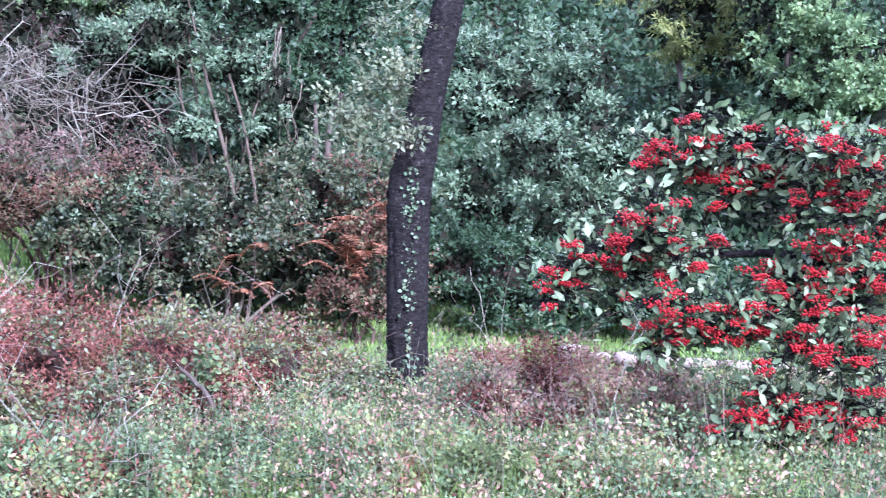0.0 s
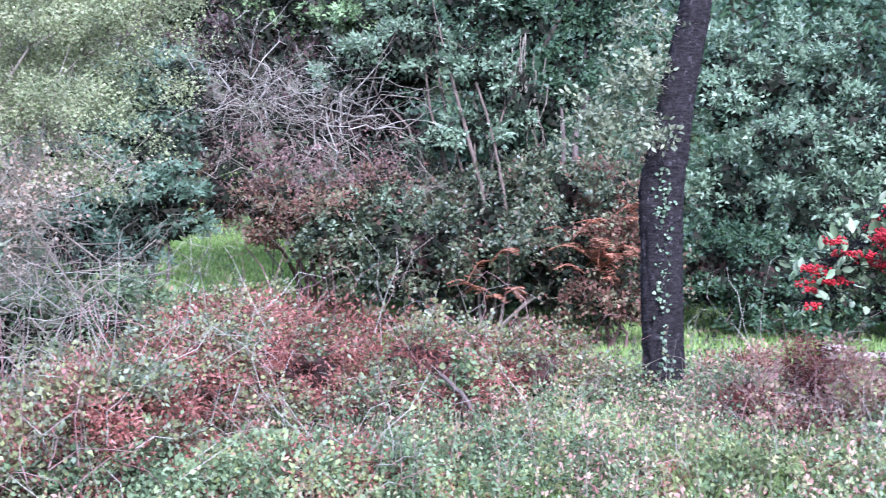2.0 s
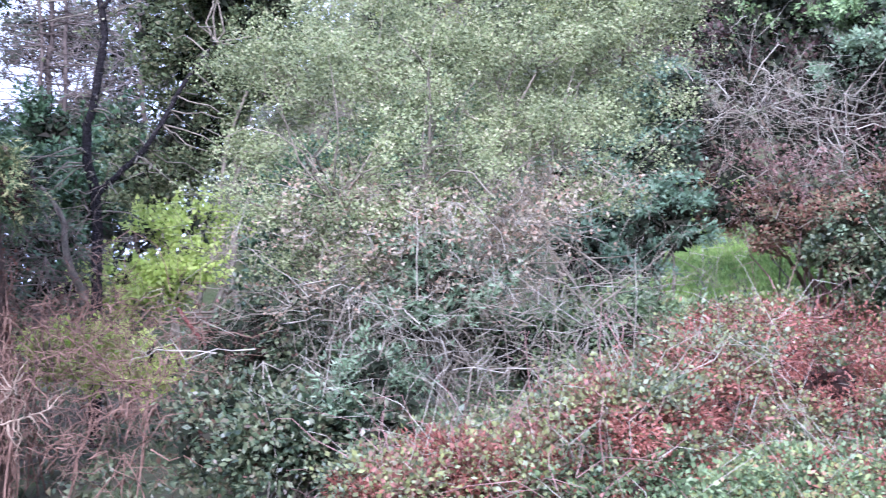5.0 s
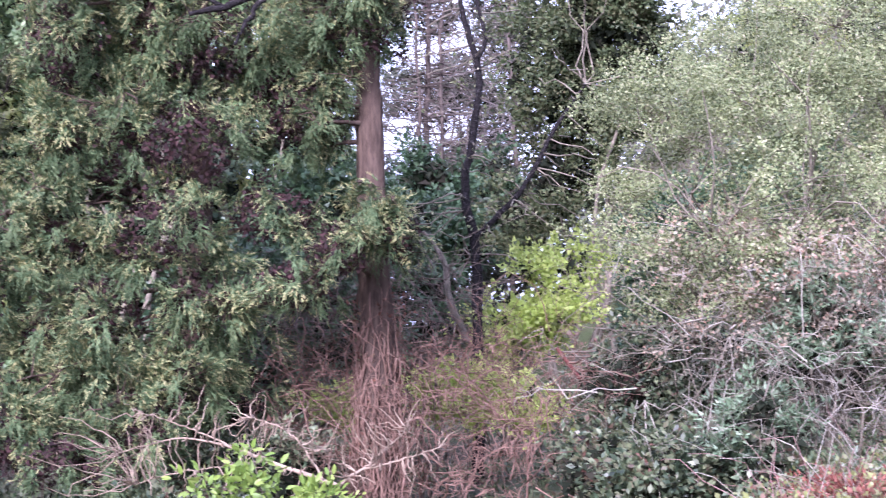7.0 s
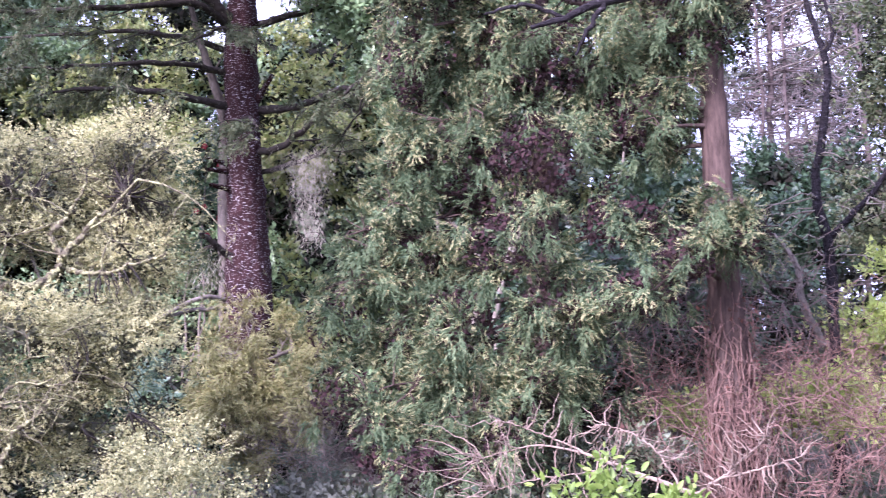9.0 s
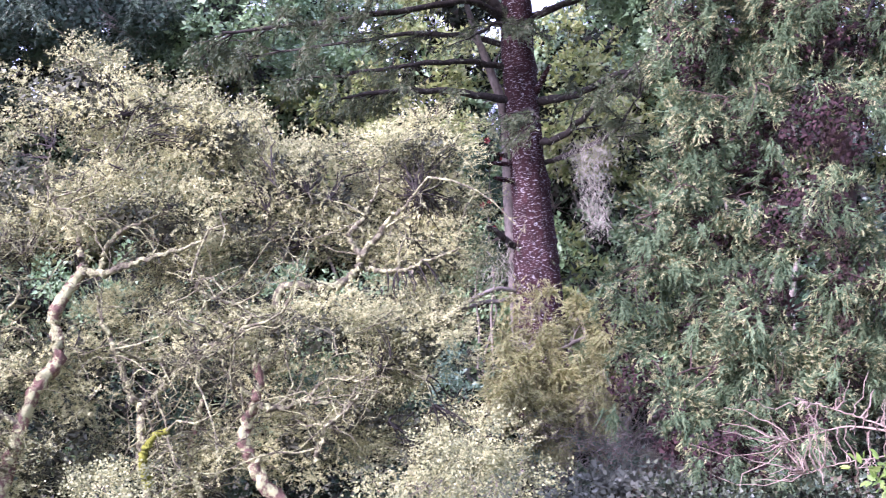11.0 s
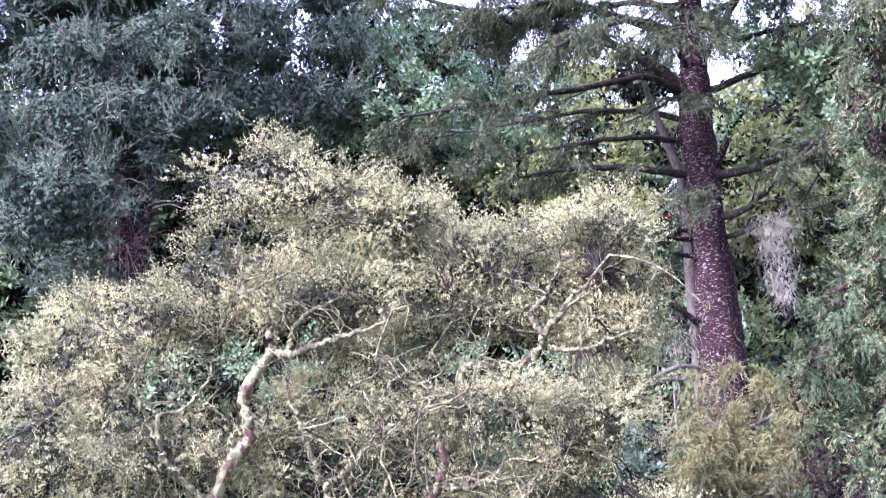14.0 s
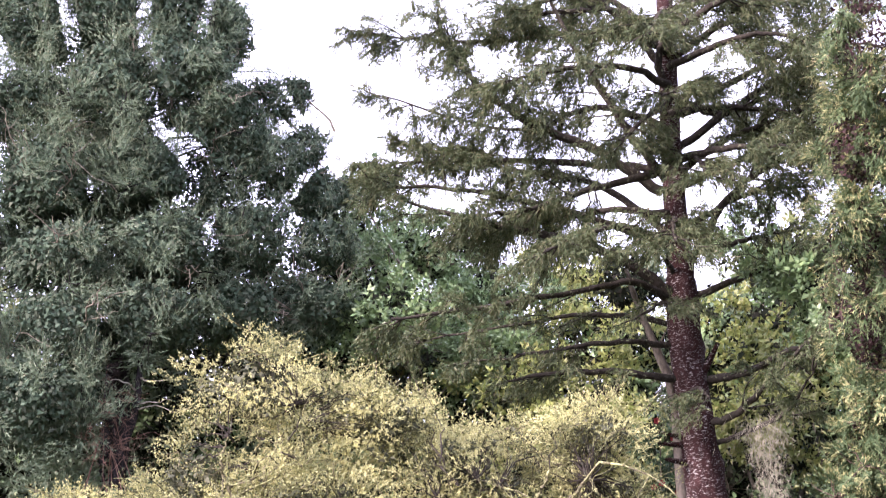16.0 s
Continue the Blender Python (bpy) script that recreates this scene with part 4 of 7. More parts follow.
part("leaning_stick", stem([(-1.86, 9.75, 1.02, 0.014), (-1.70, 9.77, 0.86, 0.018), (-1.52, 9.82, 0.58, 0.020)], 14, 7, 0.004, 0.06), M_BARE, stump, "dead stick leaning on the stump", smooth=True)
pc = np.array((-1.70, 9.86, 0.97)) + rng.normal(size=(60, 3)) * np.array([0.07, 0.04, 0.11])
part("leafage", foliage(pc, np.tile([[0, -1.0, 0.3]], (60, 1)), 3, 0.04, 0.045, 0.8, near=True), M_BRAMGREEN, stump, "ivy leaves on its top", "stuff")

# overgrown edge of pale stones
def stone(c, rx, rz):
    """One weathered block with a flattened, uneven top."""
    nu, nw = 14, 9
    u, w = np.meshgrid(np.linspace(0, 2 * math.pi, nu), np.linspace(0.02, math.pi - 0.02, nw))
    v = np.stack([np.sin(w) * np.cos(u), np.sin(w) * np.sin(u), np.cos(w)], -1)
    v = np.sign(v) * np.abs(v) ** 0.65
    r = 1 + 0.07 * rng.normal(size=u.shape)
    r[:, -1] = r[:, 0]
    v = (v * r[..., None] * np.array([rx, 0.16, rz]) + np.array(c)).reshape(-1, 3)
    i = np.arange(nu * nw).reshape(nw, nu)
    return v, np.stack([i[:-1, :-1], i[1:, :-1], i[1:, 1:], i[:-1, 1:]], -1).reshape(-1, 4)


edge = thing("stone_edge", (2.53, 13.16, 0.71), "overgrown low edge of pale weathered stones", "stones")
for c, w, h in (((1.29, 13.54, 0.91), 0.15, 0.1), ((1.54, 13.51, 0.87), 0.12, 0.07), ((1.78, 13.38, 0.88), 0.12, 0.07), ((2.10, 13.34, 0.87), 0.16, 0.06), ((2.44, 13.18, 0.85), 0.2, 0.05), ((2.80, 13.11, 0.83), 0.18, 0.05),
                ((2.47, 13.27, 0.71), 0.14, 0.09), ((2.87, 13.19, 0.69), 0.16, 0.1), ((3.18, 12.91, 0.80), 0.2, 0.06), ((3.53, 12.82, 0.78), 0.17, 0.07), ((3.84, 12.63, 0.77), 0.18, 0.07), ((4.17, 12.52, 0.76), 0.18, 0.07)):
    part("stone", stone(c, w, h), M_STONE, edge, smooth=True)

# ---------------------------------------------------------------- red-berried shrub
def berry_shrub():
    """Boughs that arch out of one foot, each with leafy side branches that carry the bunches."""
    b = rooted((4.6, 9.3, 0.6))
    t = thing("berry_shrub", tuple(b), "arching evergreen shrub hung with clusters of red berries", "shrub")
    boughs = [
        ((1.15, 9.24, 1.75), [(0.58, 8.77, 1.46), (0.68, 8.97, 1.69), (0.75, 8.79, 1.55), (0.82, 8.72, 1.74), (0.92, 8.95, 1.61), (1.06, 9.29, 1.92), (1.14, 9.21, 1.74), (1.20, 9.16, 2.01), (1.20, 8.79, 1.84), (1.30, 9.00, 1.62), (1.34, 8.80, 1.94), (1.37, 8.72, 2.10), (1.46, 8.66, 1.86), (1.51, 8.73, 1.65)]),
        ((1.72, 9.47, 2.40), [(1.35, 9.51, 2.42), (1.44, 9.47, 2.57), (1.59, 9.44, 2.57), (1.69, 8.96, 2.75), (1.68, 9.08, 2.44), (1.79, 9.31, 2.23), (1.62, 9.41, 2.27), (1.97, 9.43, 2.20), (2.12, 9.40, 2.39), (1.96, 8.85, 2.59), (2.28, 9.15, 2.53), (2.48, 9.14, 2.63)]),
        ((2.52, 9.07, 2.37), [(2.46, 8.58, 2.42), (2.72, 8.71, 2.51), (2.70, 8.46, 2.24), (2.62, 9.11, 2.18), (2.43, 9.11, 2.25), (2.27, 8.94, 1.98), (2.56, 8.68, 1.97), (2.85, 9.03, 1.91)]),
        ((2.47, 9.15, 1.66), [(2.09, 9.27, 1.65), (2.26, 9.20, 1.69), (2.44, 8.90, 1.76), (2.56, 8.80, 1.83), (2.76, 8.87, 1.69), (2.32, 8.88, 1.47), (2.07, 8.75, 1.36), (2.37, 8.77, 1.36), (2.74, 9.04, 1.39)]),
        ((1.70, 9.06, 1.32), [(1.20, 8.57, 1.46), (1.31, 8.95, 1.15), (1.42, 8.69, 1.29), (1.62, 8.84, 1.24), (1.72, 8.78, 1.33), (1.87, 8.65, 1.48), (2.01, 9.09, 1.25)]),
        ((2.26, 8.97, 0.74), [(1.82, 8.74, 0.65), (1.73, 8.60, 0.60), (1.99, 8.88, 0.78), (2.14, 8.59, 0.84), (2.21, 8.61, 0.70), (2.38, 8.84, 0.60), (2.07, 8.61, 0.55), (2.54, 8.66, 0.66), (2.71, 8.85, 0.53), (2.61, 8.32, 0.80), (1.97, 8.48, 0.96)]),
        ((2.62, 8.92, 1.15), [(2.23, 8.96, 1.25), (2.51, 8.78, 1.26), (2.53, 8.49, 1.16), (2.29, 8.63, 1.19), (2.06, 8.57, 1.12), (2.70, 8.59, 1.09), (2.39, 8.38, 1.06)]),
    ]
    # one berry: a small bead
    sv = np.array([[1, 0, 0], [-1, 0, 0], [0, 1, 0], [0, -1, 0], [0, 0, 1], [0, 0, -1.0]])
    sf = np.array([[0, 2, 4], [2, 1, 4], [1, 3, 4], [3, 0, 4], [2, 0, 5], [1, 2, 5], [3, 1, 5], [0, 3, 5]])
    leaf_c, leaf_o, twig_a, twig_b = [], [], [], []
    for centre, tips in boughs:
        centre = np.array(centre)
        rise = np.array([0, 0, 0.35 + 0.12 * np.hypot(*(centre - b)[:2])])
        o = smooth_line([(*b, 0.05), (*(b * 0.72 + centre * 0.28 + rise), 0.042), (*(b * 0.35 + centre * 0.65 + rise * 0.7), 0.03), (*centre, 0.016)], 30, 0.012)
        bough = part("bough", tubes(o[None, :, :3], o[None, :, 3], 7), M_BARKDARK, t, smooth=True)
        for e in tips:
            e = np.array(e)
            near = o[10 + ((o[10:, :3] - e) ** 2).sum(1).argmin()]
            a = near[:3]
            if np.linalg.norm(e - a) < 0.25:
                a = o[22, :3]
            p = arcs(a[None], e[None], 0.1, 12, 0.02, 0.16)[0]
            part("branch", tubes(p[None], np.linspace(0.011, 0.004, 12)[None], 5), M_BARKDARK, bough, smooth=True)
            n = 88
            f = 1 - rng.random(n) ** 1.5 * 0.8
            c = p[(f * 11).astype(int)] + rng.normal(size=(n, 3)) * np.array([0.1, 0.12, 0.085])
            leaf_c.append(c)
            leaf_o.append(unit((e - a)[None]) * 0.5 + rng.normal(size=(n, 3)) * 0.7 + np.array([0, -0.35, 0.15]))
            twig_a.append(p[(f * 11).astype(int)])
            twig_b.append(c)
            for _ in range(int(rng.integers(3, 6))):
                g = int(11 - 7 * rng.random() ** 1.6)
                cc = p[g] + rng.normal(size=3) * np.array([0.085, 0.05, 0.065]) + np.array([-0.02, -0.17, 0.02])
                m = int(rng.integers(22, 56))
                bp = cc + rng.normal(size=(m, 3)).clip(-1.6, 1.6) * np.array([0.04, 0.036, 0.016]) * (0.65 + 0.5 * rng.random())
                v = (sv[None] * (0.0082 + 0.0024 * rng.random((m, 1, 1))) + bp[:, None]).reshape(-1, 3)
                part("berry_growth", (v, (sf[None] + np.arange(m)[:, None, None] * len(sv)).reshape(-1, 3)), M_BERRY, bough, "bunch of shiny red berries", "stuff", True)
                twig_a.append(p[g][None])
                twig_b.append(cc[None])
    leaf_c, leaf_o = np.concatenate(leaf_c), unit(np.concatenate(leaf_o))
    part("twig_growth", tubes(arcs(np.concatenate(twig_a), np.concatenate(twig_b), 0.12, 4, 0.03, 0.1), np.array([[0.005, 0.004, 0.003, 0.002]]) * np.ones((len(np.concatenate(twig_a)), 1)), 3), M_BARKDARK, t, kind="stuff")
    part("leafage", foliage(leaf_c, leaf_o, 1, 0.02, 0.076, 0.46, near=True, droop=0.1, lean=1.0, wild=1.6), M_COTON, t, "glossy dark green oval leaves, pale beneath", "stuff")
    return t


berry_shrub()

# ---------------------------------------------------------------- small-leaved tree beside the track
oak_base = rooted((-6.32, 10.20, 0.44))
small_tree = bush("small_leaved_tree", [(-6.84, 10.10, 3.82, 0.96, 0.61), (-5.96, 11.10, 3.91, 0.99, 0.68), (-5.22, 11.90, 4.01, 0.92, 0.70), (-7.30, 9.52, 3.71, 0.75, 0.55), (-6.13, 9.85, 3.00, 0.96, 0.53), (-5.37, 10.73, 2.99, 0.90, 0.55), (-7.60, 9.28, 2.82, 0.55, 0.45),
                         (-6.69, 9.36, 2.50, 0.76, 0.38), (-5.85, 9.78, 2.36, 0.76, 0.38), (-6.49, 11.03, 4.57, 1.06, 0.58), (-5.52, 11.77, 4.63, 1.08, 0.65), (-6.84, 9.37, 2.13, 0.58, 0.29), (-7.74, 10.94, 4.26, 0.89, 0.67), (-7.01, 11.89, 4.47, 0.92, 0.74), (-6.11, 11.93, 3.60, 0.67, 0.61)],
     None, "spreading tree with small grey-green and browning leaves", "tree", M_FINE, M_TWIG, 9500, 18, 0.028, 0.6, 0.1, 0.6, 0.022, 0.005, inside=0.0, wide=0.13, lumps=(12, 0.32),
     trunk=[(*oak_base, 0.09), (*(-6.32, 10.20, 0.83), 0.06), (*(-6.35, 10.18, 1.22), 0.045), (*(-6.42, 10.25, 1.72), 0.03)], wild=1.1, tri=True)
bc_, bo_, bb_ = lobe_points(lumpy([(-6.82, 9.13, 2.41, 0.61, 0.33), (-6.02, 9.44, 2.26, 0.79, 0.37), (-5.45, 10.01, 2.29, 0.76, 0.38), (-5.30, 10.54, 2.68, 0.54, 0.29), (-6.65, 9.26, 1.92, 0.57, 0.24), (-5.77, 9.60, 1.79, 0.70, 0.28)]), 1050, 0.9, 6, 0.16)
part("browning_leafage", foliage(bc_, bo_, 9, 0.12, 0.034, 0.6, wild=1.3, tri=True), M_BROWNING, small_tree, "pale and russet dying leaves low in the crown", "stuff")
part("fine_twig_growth", attach(bc_, bb_, 0.004), M_TWIGPALE, small_tree, kind="stuff")
sp, sr = crooked([np.array([(*(-6.32, 10.20, 0.83),), (-6.35, 10.18, 1.22), (-6.42, 10.25, 1.72), (-6.68, 9.73, 2.12), (-5.86, 10.24, 2.13), (-6.23, 9.79, 2.58), (-5.44, 10.47, 2.35), (-6.82, 9.38, 2.61)])], 220, 1.2, 0.01, 0.3)
part("branch_growth", tubes(sp, sr, 4), M_TWIG, small_tree, kind="stuff")
tangle("bare_undershrub", [(-6.14, 9.61, 2.09, 0.61, 0.28), (-5.46, 9.78, 1.78, 0.70, 0.37), (-4.88, 10.08, 1.57, 0.60, 0.32), (-6.06, 9.42, 1.35, 0.60, 0.28), (-6.88, 9.34, 1.76, 0.77, 0.34)], 230, "bleached bare twigs under the spreading tree", M_TWIG, 0.0052, 1.1)
bush("feathery_shrub", [(-6.03, 8.72, 1.20, 0.22, 0.20), (-5.89, 8.81, 1.02, 0.22, 0.22), (-6.17, 8.62, 1.03, 0.18, 0.18)], (-6.04, 8.71, 0.76), "feathery blue-green young shrub", "shrub", M_PALE, M_TWIG, 320, 14, 0.07, 0.25, 0.05, 0.7, 0.012)
bush("feathery_shrub", [(-5.81, 9.34, 2.07, 0.25, 0.23), (-5.58, 9.37, 1.78, 0.25, 0.27), (-5.90, 9.29, 1.71, 0.23, 0.23)], (-5.78, 9.36, 0.81), "feathery blue-green shrub among bleached twigs", "shrub", M_PALE, M_TWIG, 420, 14, 0.065, 0.25, 0.05, 0.8, 0.012)
bush("blue_green_shrub", [(-6.84, 15.56, 1.97, 0.28, 0.28), (-6.68, 14.54, 1.68, 0.27, 0.20)], (-6.89, 15.54, 1.60), "small bluish shrub beside the track", "shrub", M_BLUE, M_TWIG, 170, 12, 0.06, 0.35, 0.06, 0.5, 0.015)
bush("dark_laurel", [(-6.81, 16.66, 3.36, 0.67, 0.60), (-6.72, 17.13, 4.39, 0.53, 0.46), (-7.17, 16.51, 2.77, 0.67, 0.37), (-7.51, 17.01, 4.05, 0.85, 0.62), (-7.70, 16.27, 3.16, 0.67, 0.60), (-7.37, 17.51, 4.57, 0.79, 0.47), (-6.82, 16.66, 2.83, 0.60, 0.34), (-7.36, 16.21, 2.62, 0.66, 0.37), (-6.69, 16.50, 2.56, 0.59, 0.30), (-6.98, 16.05, 2.26, 0.44, 0.23), (-7.46, 15.72, 2.31, 0.58, 0.36)], (-7.04, 16.56, 2.32),
     "rounded blue-green laurel beside the grassy track", "shrub", M_BLUE, M_TWIG, 1700, 13, 0.08, 0.42, 0.09, 0.5, 0.05)
bush("yellow_green_tree", [(-9.34, 19.92, 6.26, 1.09, 0.73), (-8.35, 20.89, 6.43, 0.93, 0.65), (-10.62, 19.27, 6.54, 1.37, 1.00), (-7.46, 21.76, 6.31, 1.05, 0.57), (-11.77, 18.59, 6.35, 1.28, 1.09), (-9.21, 21.07, 7.62, 1.72, 0.95)], (-9.31, 20.48, 2.70),
     "tall yellow-green tree behind the track", "tree", M_YELLOW, M_TWIG, 1700, 12, 0.08, 0.45, 0.12, 0.55, 0.09)
bush("mid_green_tree", [(-6.44, 21.04, 6.16, 1.00, 0.55), (-5.08, 20.89, 6.09, 0.98, 0.62), (-4.24, 20.57, 5.15, 0.70, 0.44), (-5.88, 21.20, 7.15, 1.46, 0.82)], (-5.63, 21.06, 2.55), "leafy mid-green tree above the dead twigs", "tree", M_MID, M_TWIG, 1700, 12, 0.09, 0.45, 0.11, 0.55, 0.08)
bush("thicket", [(-5.25, 18.32, 2.75, 0.60, 0.40), (-4.55, 17.25, 2.12, 0.45, 0.37), (-4.3, 17.5, 2.30, 0.62, 0.60), (-6.1, 19.1, 3.15, 0.45, 0.33)], (-5.17, 17.24, 1.66), "low dark thicket beside the grassy track", "thicket", M_THICKET, M_TWIG, 1500, 11, 0.065, 0.6, 0.08, 0.4, 0.03, core=M_CORE, bough=24, wide=0.17, gaps=(1.9, -0.22), tri=False)
bush("thicket", [(-5.49, 11.79, 1.35, 0.75, 0.32), (-6.13, 11.46, 1.27, 0.75, 0.32), (-5.76, 12.76, 1.47, 0.64, 0.29), (-6.57, 13.82, 1.91, 0.48, 0.25), (-6.85, 11.05, 1.40, 0.75, 0.38)], (-6.05, 11.51, 0.95), "tangled low growth of ivy and weeds", "thicket", M_BRAMGREEN, M_TWIG, 1600, 11, 0.06, 0.5, 0.09, 0.4, 0.03, core=M_CORE, bough=24, wide=0.17, gaps=(1.9, -0.22), tri=False)
bush("thicket", [(-7.45, 8.76, 0.73, 0.67, 0.38), (-6.64, 8.77, 0.66, 0.64, 0.41), (-8.87, 10.83, 1.34, 0.81, 0.52), (-8.41, 11.19, 1.55, 0.75, 0.52), (-5.98, 8.76, 0.59, 0.53, 0.31)], (-6.95, 8.79, 0.37), "dark green undergrowth below the trees", "thicket", M_THICKET, M_TWIG, 2400, 11, 0.06, 0.55, 0.09, 0.5, 0.03, core=M_CORE, bough=24, wide=0.17, gaps=(1.9, -0.22), tri=False)

# ---------------------------------------------------------------- cedars
def conifer(name, trunk, lobes, label, leaf, bark, clumps, tip, tufts, droop=0.5, limbs=26, limb_r=0.035, shell=0.5, inside=0.0, lumps=(6, 0.42)):
    """A tall conifer: trunk, limbs, and tufts of needles with paler young tips round the given masses."""
    b = np.array(trunk[0][:3])
    t = thing(name, tuple(b), label, "conifer")
    part("trunk", stem(trunk, 60, 18, 0.004, 0.08), bark, t, smooth=True)
    tl = smooth_line(trunk, 60)[:, :3]
    old, young, c = plumes(lobes, clumps, droop=droop, shell=shell, lumps=lumps, **tufts)
    line = [tl]
    for e in c[rng.choice(len(c), limbs, replace=False)]:
        j = np.abs(tl[:, 2] - (e[2] + 0.25 * np.hypot(*(e - tl[0])[:2]) * 0.4)).argmin()
        p = arcs(tl[j][None], e[None], 0.06, 9, 0.015, 0.08)
        part("limb", tubes(p, np.linspace(limb_r, limb_r * 0.2, 9)[None], 6), bark, t, smooth=True)
        line.append(p[0, 2:])
    part("twig_growth", attach(c, np.concatenate(line), 0.009, lift=0.1, reach=0.55), bark, t, kind="stuff")
    part("foliage", old, leaf, t, kind="stuff")
    part("young_growth", young, tip, t, "paler shoots at the tips", "stuff")
    # inner needles take a darker tint that stands for shade in the crown
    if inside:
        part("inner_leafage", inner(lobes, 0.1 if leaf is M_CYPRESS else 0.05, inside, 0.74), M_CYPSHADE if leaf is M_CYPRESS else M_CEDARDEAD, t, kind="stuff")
    return t


red_cedar = conifer("red_cedar", [(*(-10.18, 8.40, -0.14), 0.24), (*(-10.16, 8.43, 0.55), 0.205), (*(-10.14, 8.45, 1.41), 0.185), (*(-10.13, 8.46, 2.17), 0.165), (*(-10.13, 8.47, 3.05), 0.145), (*(-10.12, 8.48, 4.17), 0.128), (*(-10.11, 8.49, 5.30), 0.11), (*(-10.09, 8.51, 7.61), 0.09), (*(-10.05, 8.56, 10.61), 0.03)],
        [(-10.45, 8.39, 5.02, 0.50, 0.50), (-10.60, 8.19, 4.22, 0.50, 0.44), (-10.13, 8.46, 5.76, 0.82, 0.60), (-9.88, 8.29, 4.94, 0.27, 0.32), (-10.09, 8.82, 5.00, 0.22, 0.44), (-9.68, 8.23, 2.99, 0.37, 0.32), (-9.91, 7.94, 2.85, 0.37, 0.26), (-10.09, 8.51, 7.32, 0.82, 1.09), (-10.06, 8.54, 9.40, 0.49, 1.09), (-9.65, 8.38, 2.87, 0.27, 0.32), (-9.76, 7.65, 2.67, 0.41, 0.23), (-10.65, 8.66, 5.03, 0.35, 0.59), (-10.80, 8.45, 4.17, 0.35, 0.52), (-10.03, 7.33, 2.44, 0.36, 0.23)],
        "tall cedar with a shaggy red-brown trunk", M_CEDAR, M_BARKRED, 700, droop=0.55, shell=0.4, tip=M_CEDARTIP, inside=0.3, limbs=40, tufts=dict(length=0.15, shoots=12, needles=12, needle=0.056, tip=0.55), lumps=(7, 0.5))
for pts in ([(-9.74, 8.28, 5.42, 0.060), (-9.99, 7.72, 5.28, 0.050), (-10.14, 7.23, 5.15, 0.042), (-10.26, 6.93, 5.02, 0.034), (-10.37, 6.62, 4.93, 0.020)], [(-10.10, 7.27, 5.15, 0.030), (-10.18, 7.11, 4.88, 0.022), (-10.21, 6.99, 4.66, 0.012)], [(-10.26, 6.93, 5.02, 0.020), (-10.43, 6.60, 5.16, 0.020), (-10.56, 6.25, 5.07, 0.012)]):
    part("limb", stem(pts, 20, 8, 0.008, 0.06), M_BARKDARK, red_cedar, "dark bare limb", smooth=True)
conifer("weeping_cedar", [(*(-11.91, 7.36, -0.12), 0.24), (*(-11.84, 7.47, 1.57), 0.2), (*(-11.80, 7.54, 3.31), 0.16), (*(-11.75, 7.61, 5.70), 0.12), (*(-11.68, 7.72, 8.81), 0.07), (*(-11.63, 7.80, 11.40), 0.02)],
        [(-11.72, 6.90, 5.03, 0.62, 0.68), (-11.18, 7.39, 4.82, 0.72, 0.67), (-11.70, 6.53, 3.85, 0.58, 0.61), (-10.96, 6.98, 3.79, 0.70, 0.54), (-11.97, 6.03, 2.86, 0.61, 0.61), (-10.53, 7.62, 3.14, 0.54, 0.32), (-10.79, 6.51, 2.95, 0.57, 0.42), (-11.84, 5.83, 2.08, 0.49, 0.66), (-11.20, 6.21, 2.25, 0.58, 0.58),
         (-11.17, 6.26, 1.40, 0.58, 0.58), (-11.55, 5.97, 1.21, 0.48, 0.48), (-10.44, 7.75, 2.42, 0.46, 0.24), (-10.97, 8.03, 4.35, 0.56, 0.56), (-11.72, 7.29, 6.38, 1.20, 0.92), (-11.83, 7.49, 8.20, 0.99, 1.10), (-11.67, 7.74, 10.22, 0.58, 1.04), (-11.08, 7.18, 2.00, 0.55, 0.49), (-10.81, 6.85, 2.42, 0.48, 0.42), (-10.92, 6.68, 1.64, 0.48, 0.42), (-11.01, 7.29, 1.45, 0.49, 0.33), (-12.01, 6.79, 5.52, 0.46, 0.63), (-11.09, 8.55, 5.23, 0.52, 0.64), (-12.02, 6.78, 4.68, 0.46, 0.63), (-11.86, 5.78, 1.54, 0.38, 0.60), (-12.01, 6.38, 4.80, 0.42, 0.62), (-11.91, 6.15, 3.83, 0.42, 0.61), (-11.87, 6.00, 2.90, 0.44, 0.61), (-11.80, 6.76, 7.97, 0.48, 0.79), (-11.84, 6.48, 6.71, 0.42, 0.67), (-11.90, 6.59, 7.08, 0.39, 0.73), (-12.02, 6.37, 6.03, 0.34, 0.68), (-12.14, 6.14, 5.12, 0.34, 0.62), (-10.83, 5.47, 1.00, 0.50, 0.30), (-10.53, 5.81, 0.88, 0.40, 0.25), (-11.18, 5.22, 1.21, 0.31, 0.31), (-10.57, 6.17, 1.15, 0.30, 0.30), (-11.78, 5.12, 1.68, 0.27, 0.37), (-11.96, 5.16, 2.32, 0.27, 0.38), (-10.65, 6.20, 7.89, 0.34, 0.52), (-10.93, 6.15, 7.20, 0.34, 0.57), (-11.21, 6.08, 6.44, 0.37, 0.57), (-11.47, 5.97, 5.62, 0.34, 0.56), (-11.60, 5.95, 4.88, 0.28, 0.50)],
        "full cedar with drooping green and olive sprays", M_CEDAR, M_BARKRED, 2500, droop=0.55, shell=0.4, inside=0.3, tip=M_CEDARTIP, limbs=70, lumps=(8, 0.48), tufts=dict(length=0.15, shoots=13, needles=12, needle=0.056, tip=0.6))

# slim dark forked tree
slim = thing("forked_tree", (-12.25, 11.78, 0.61), "slim dark forked tree with nearly bare twigs", "tree")
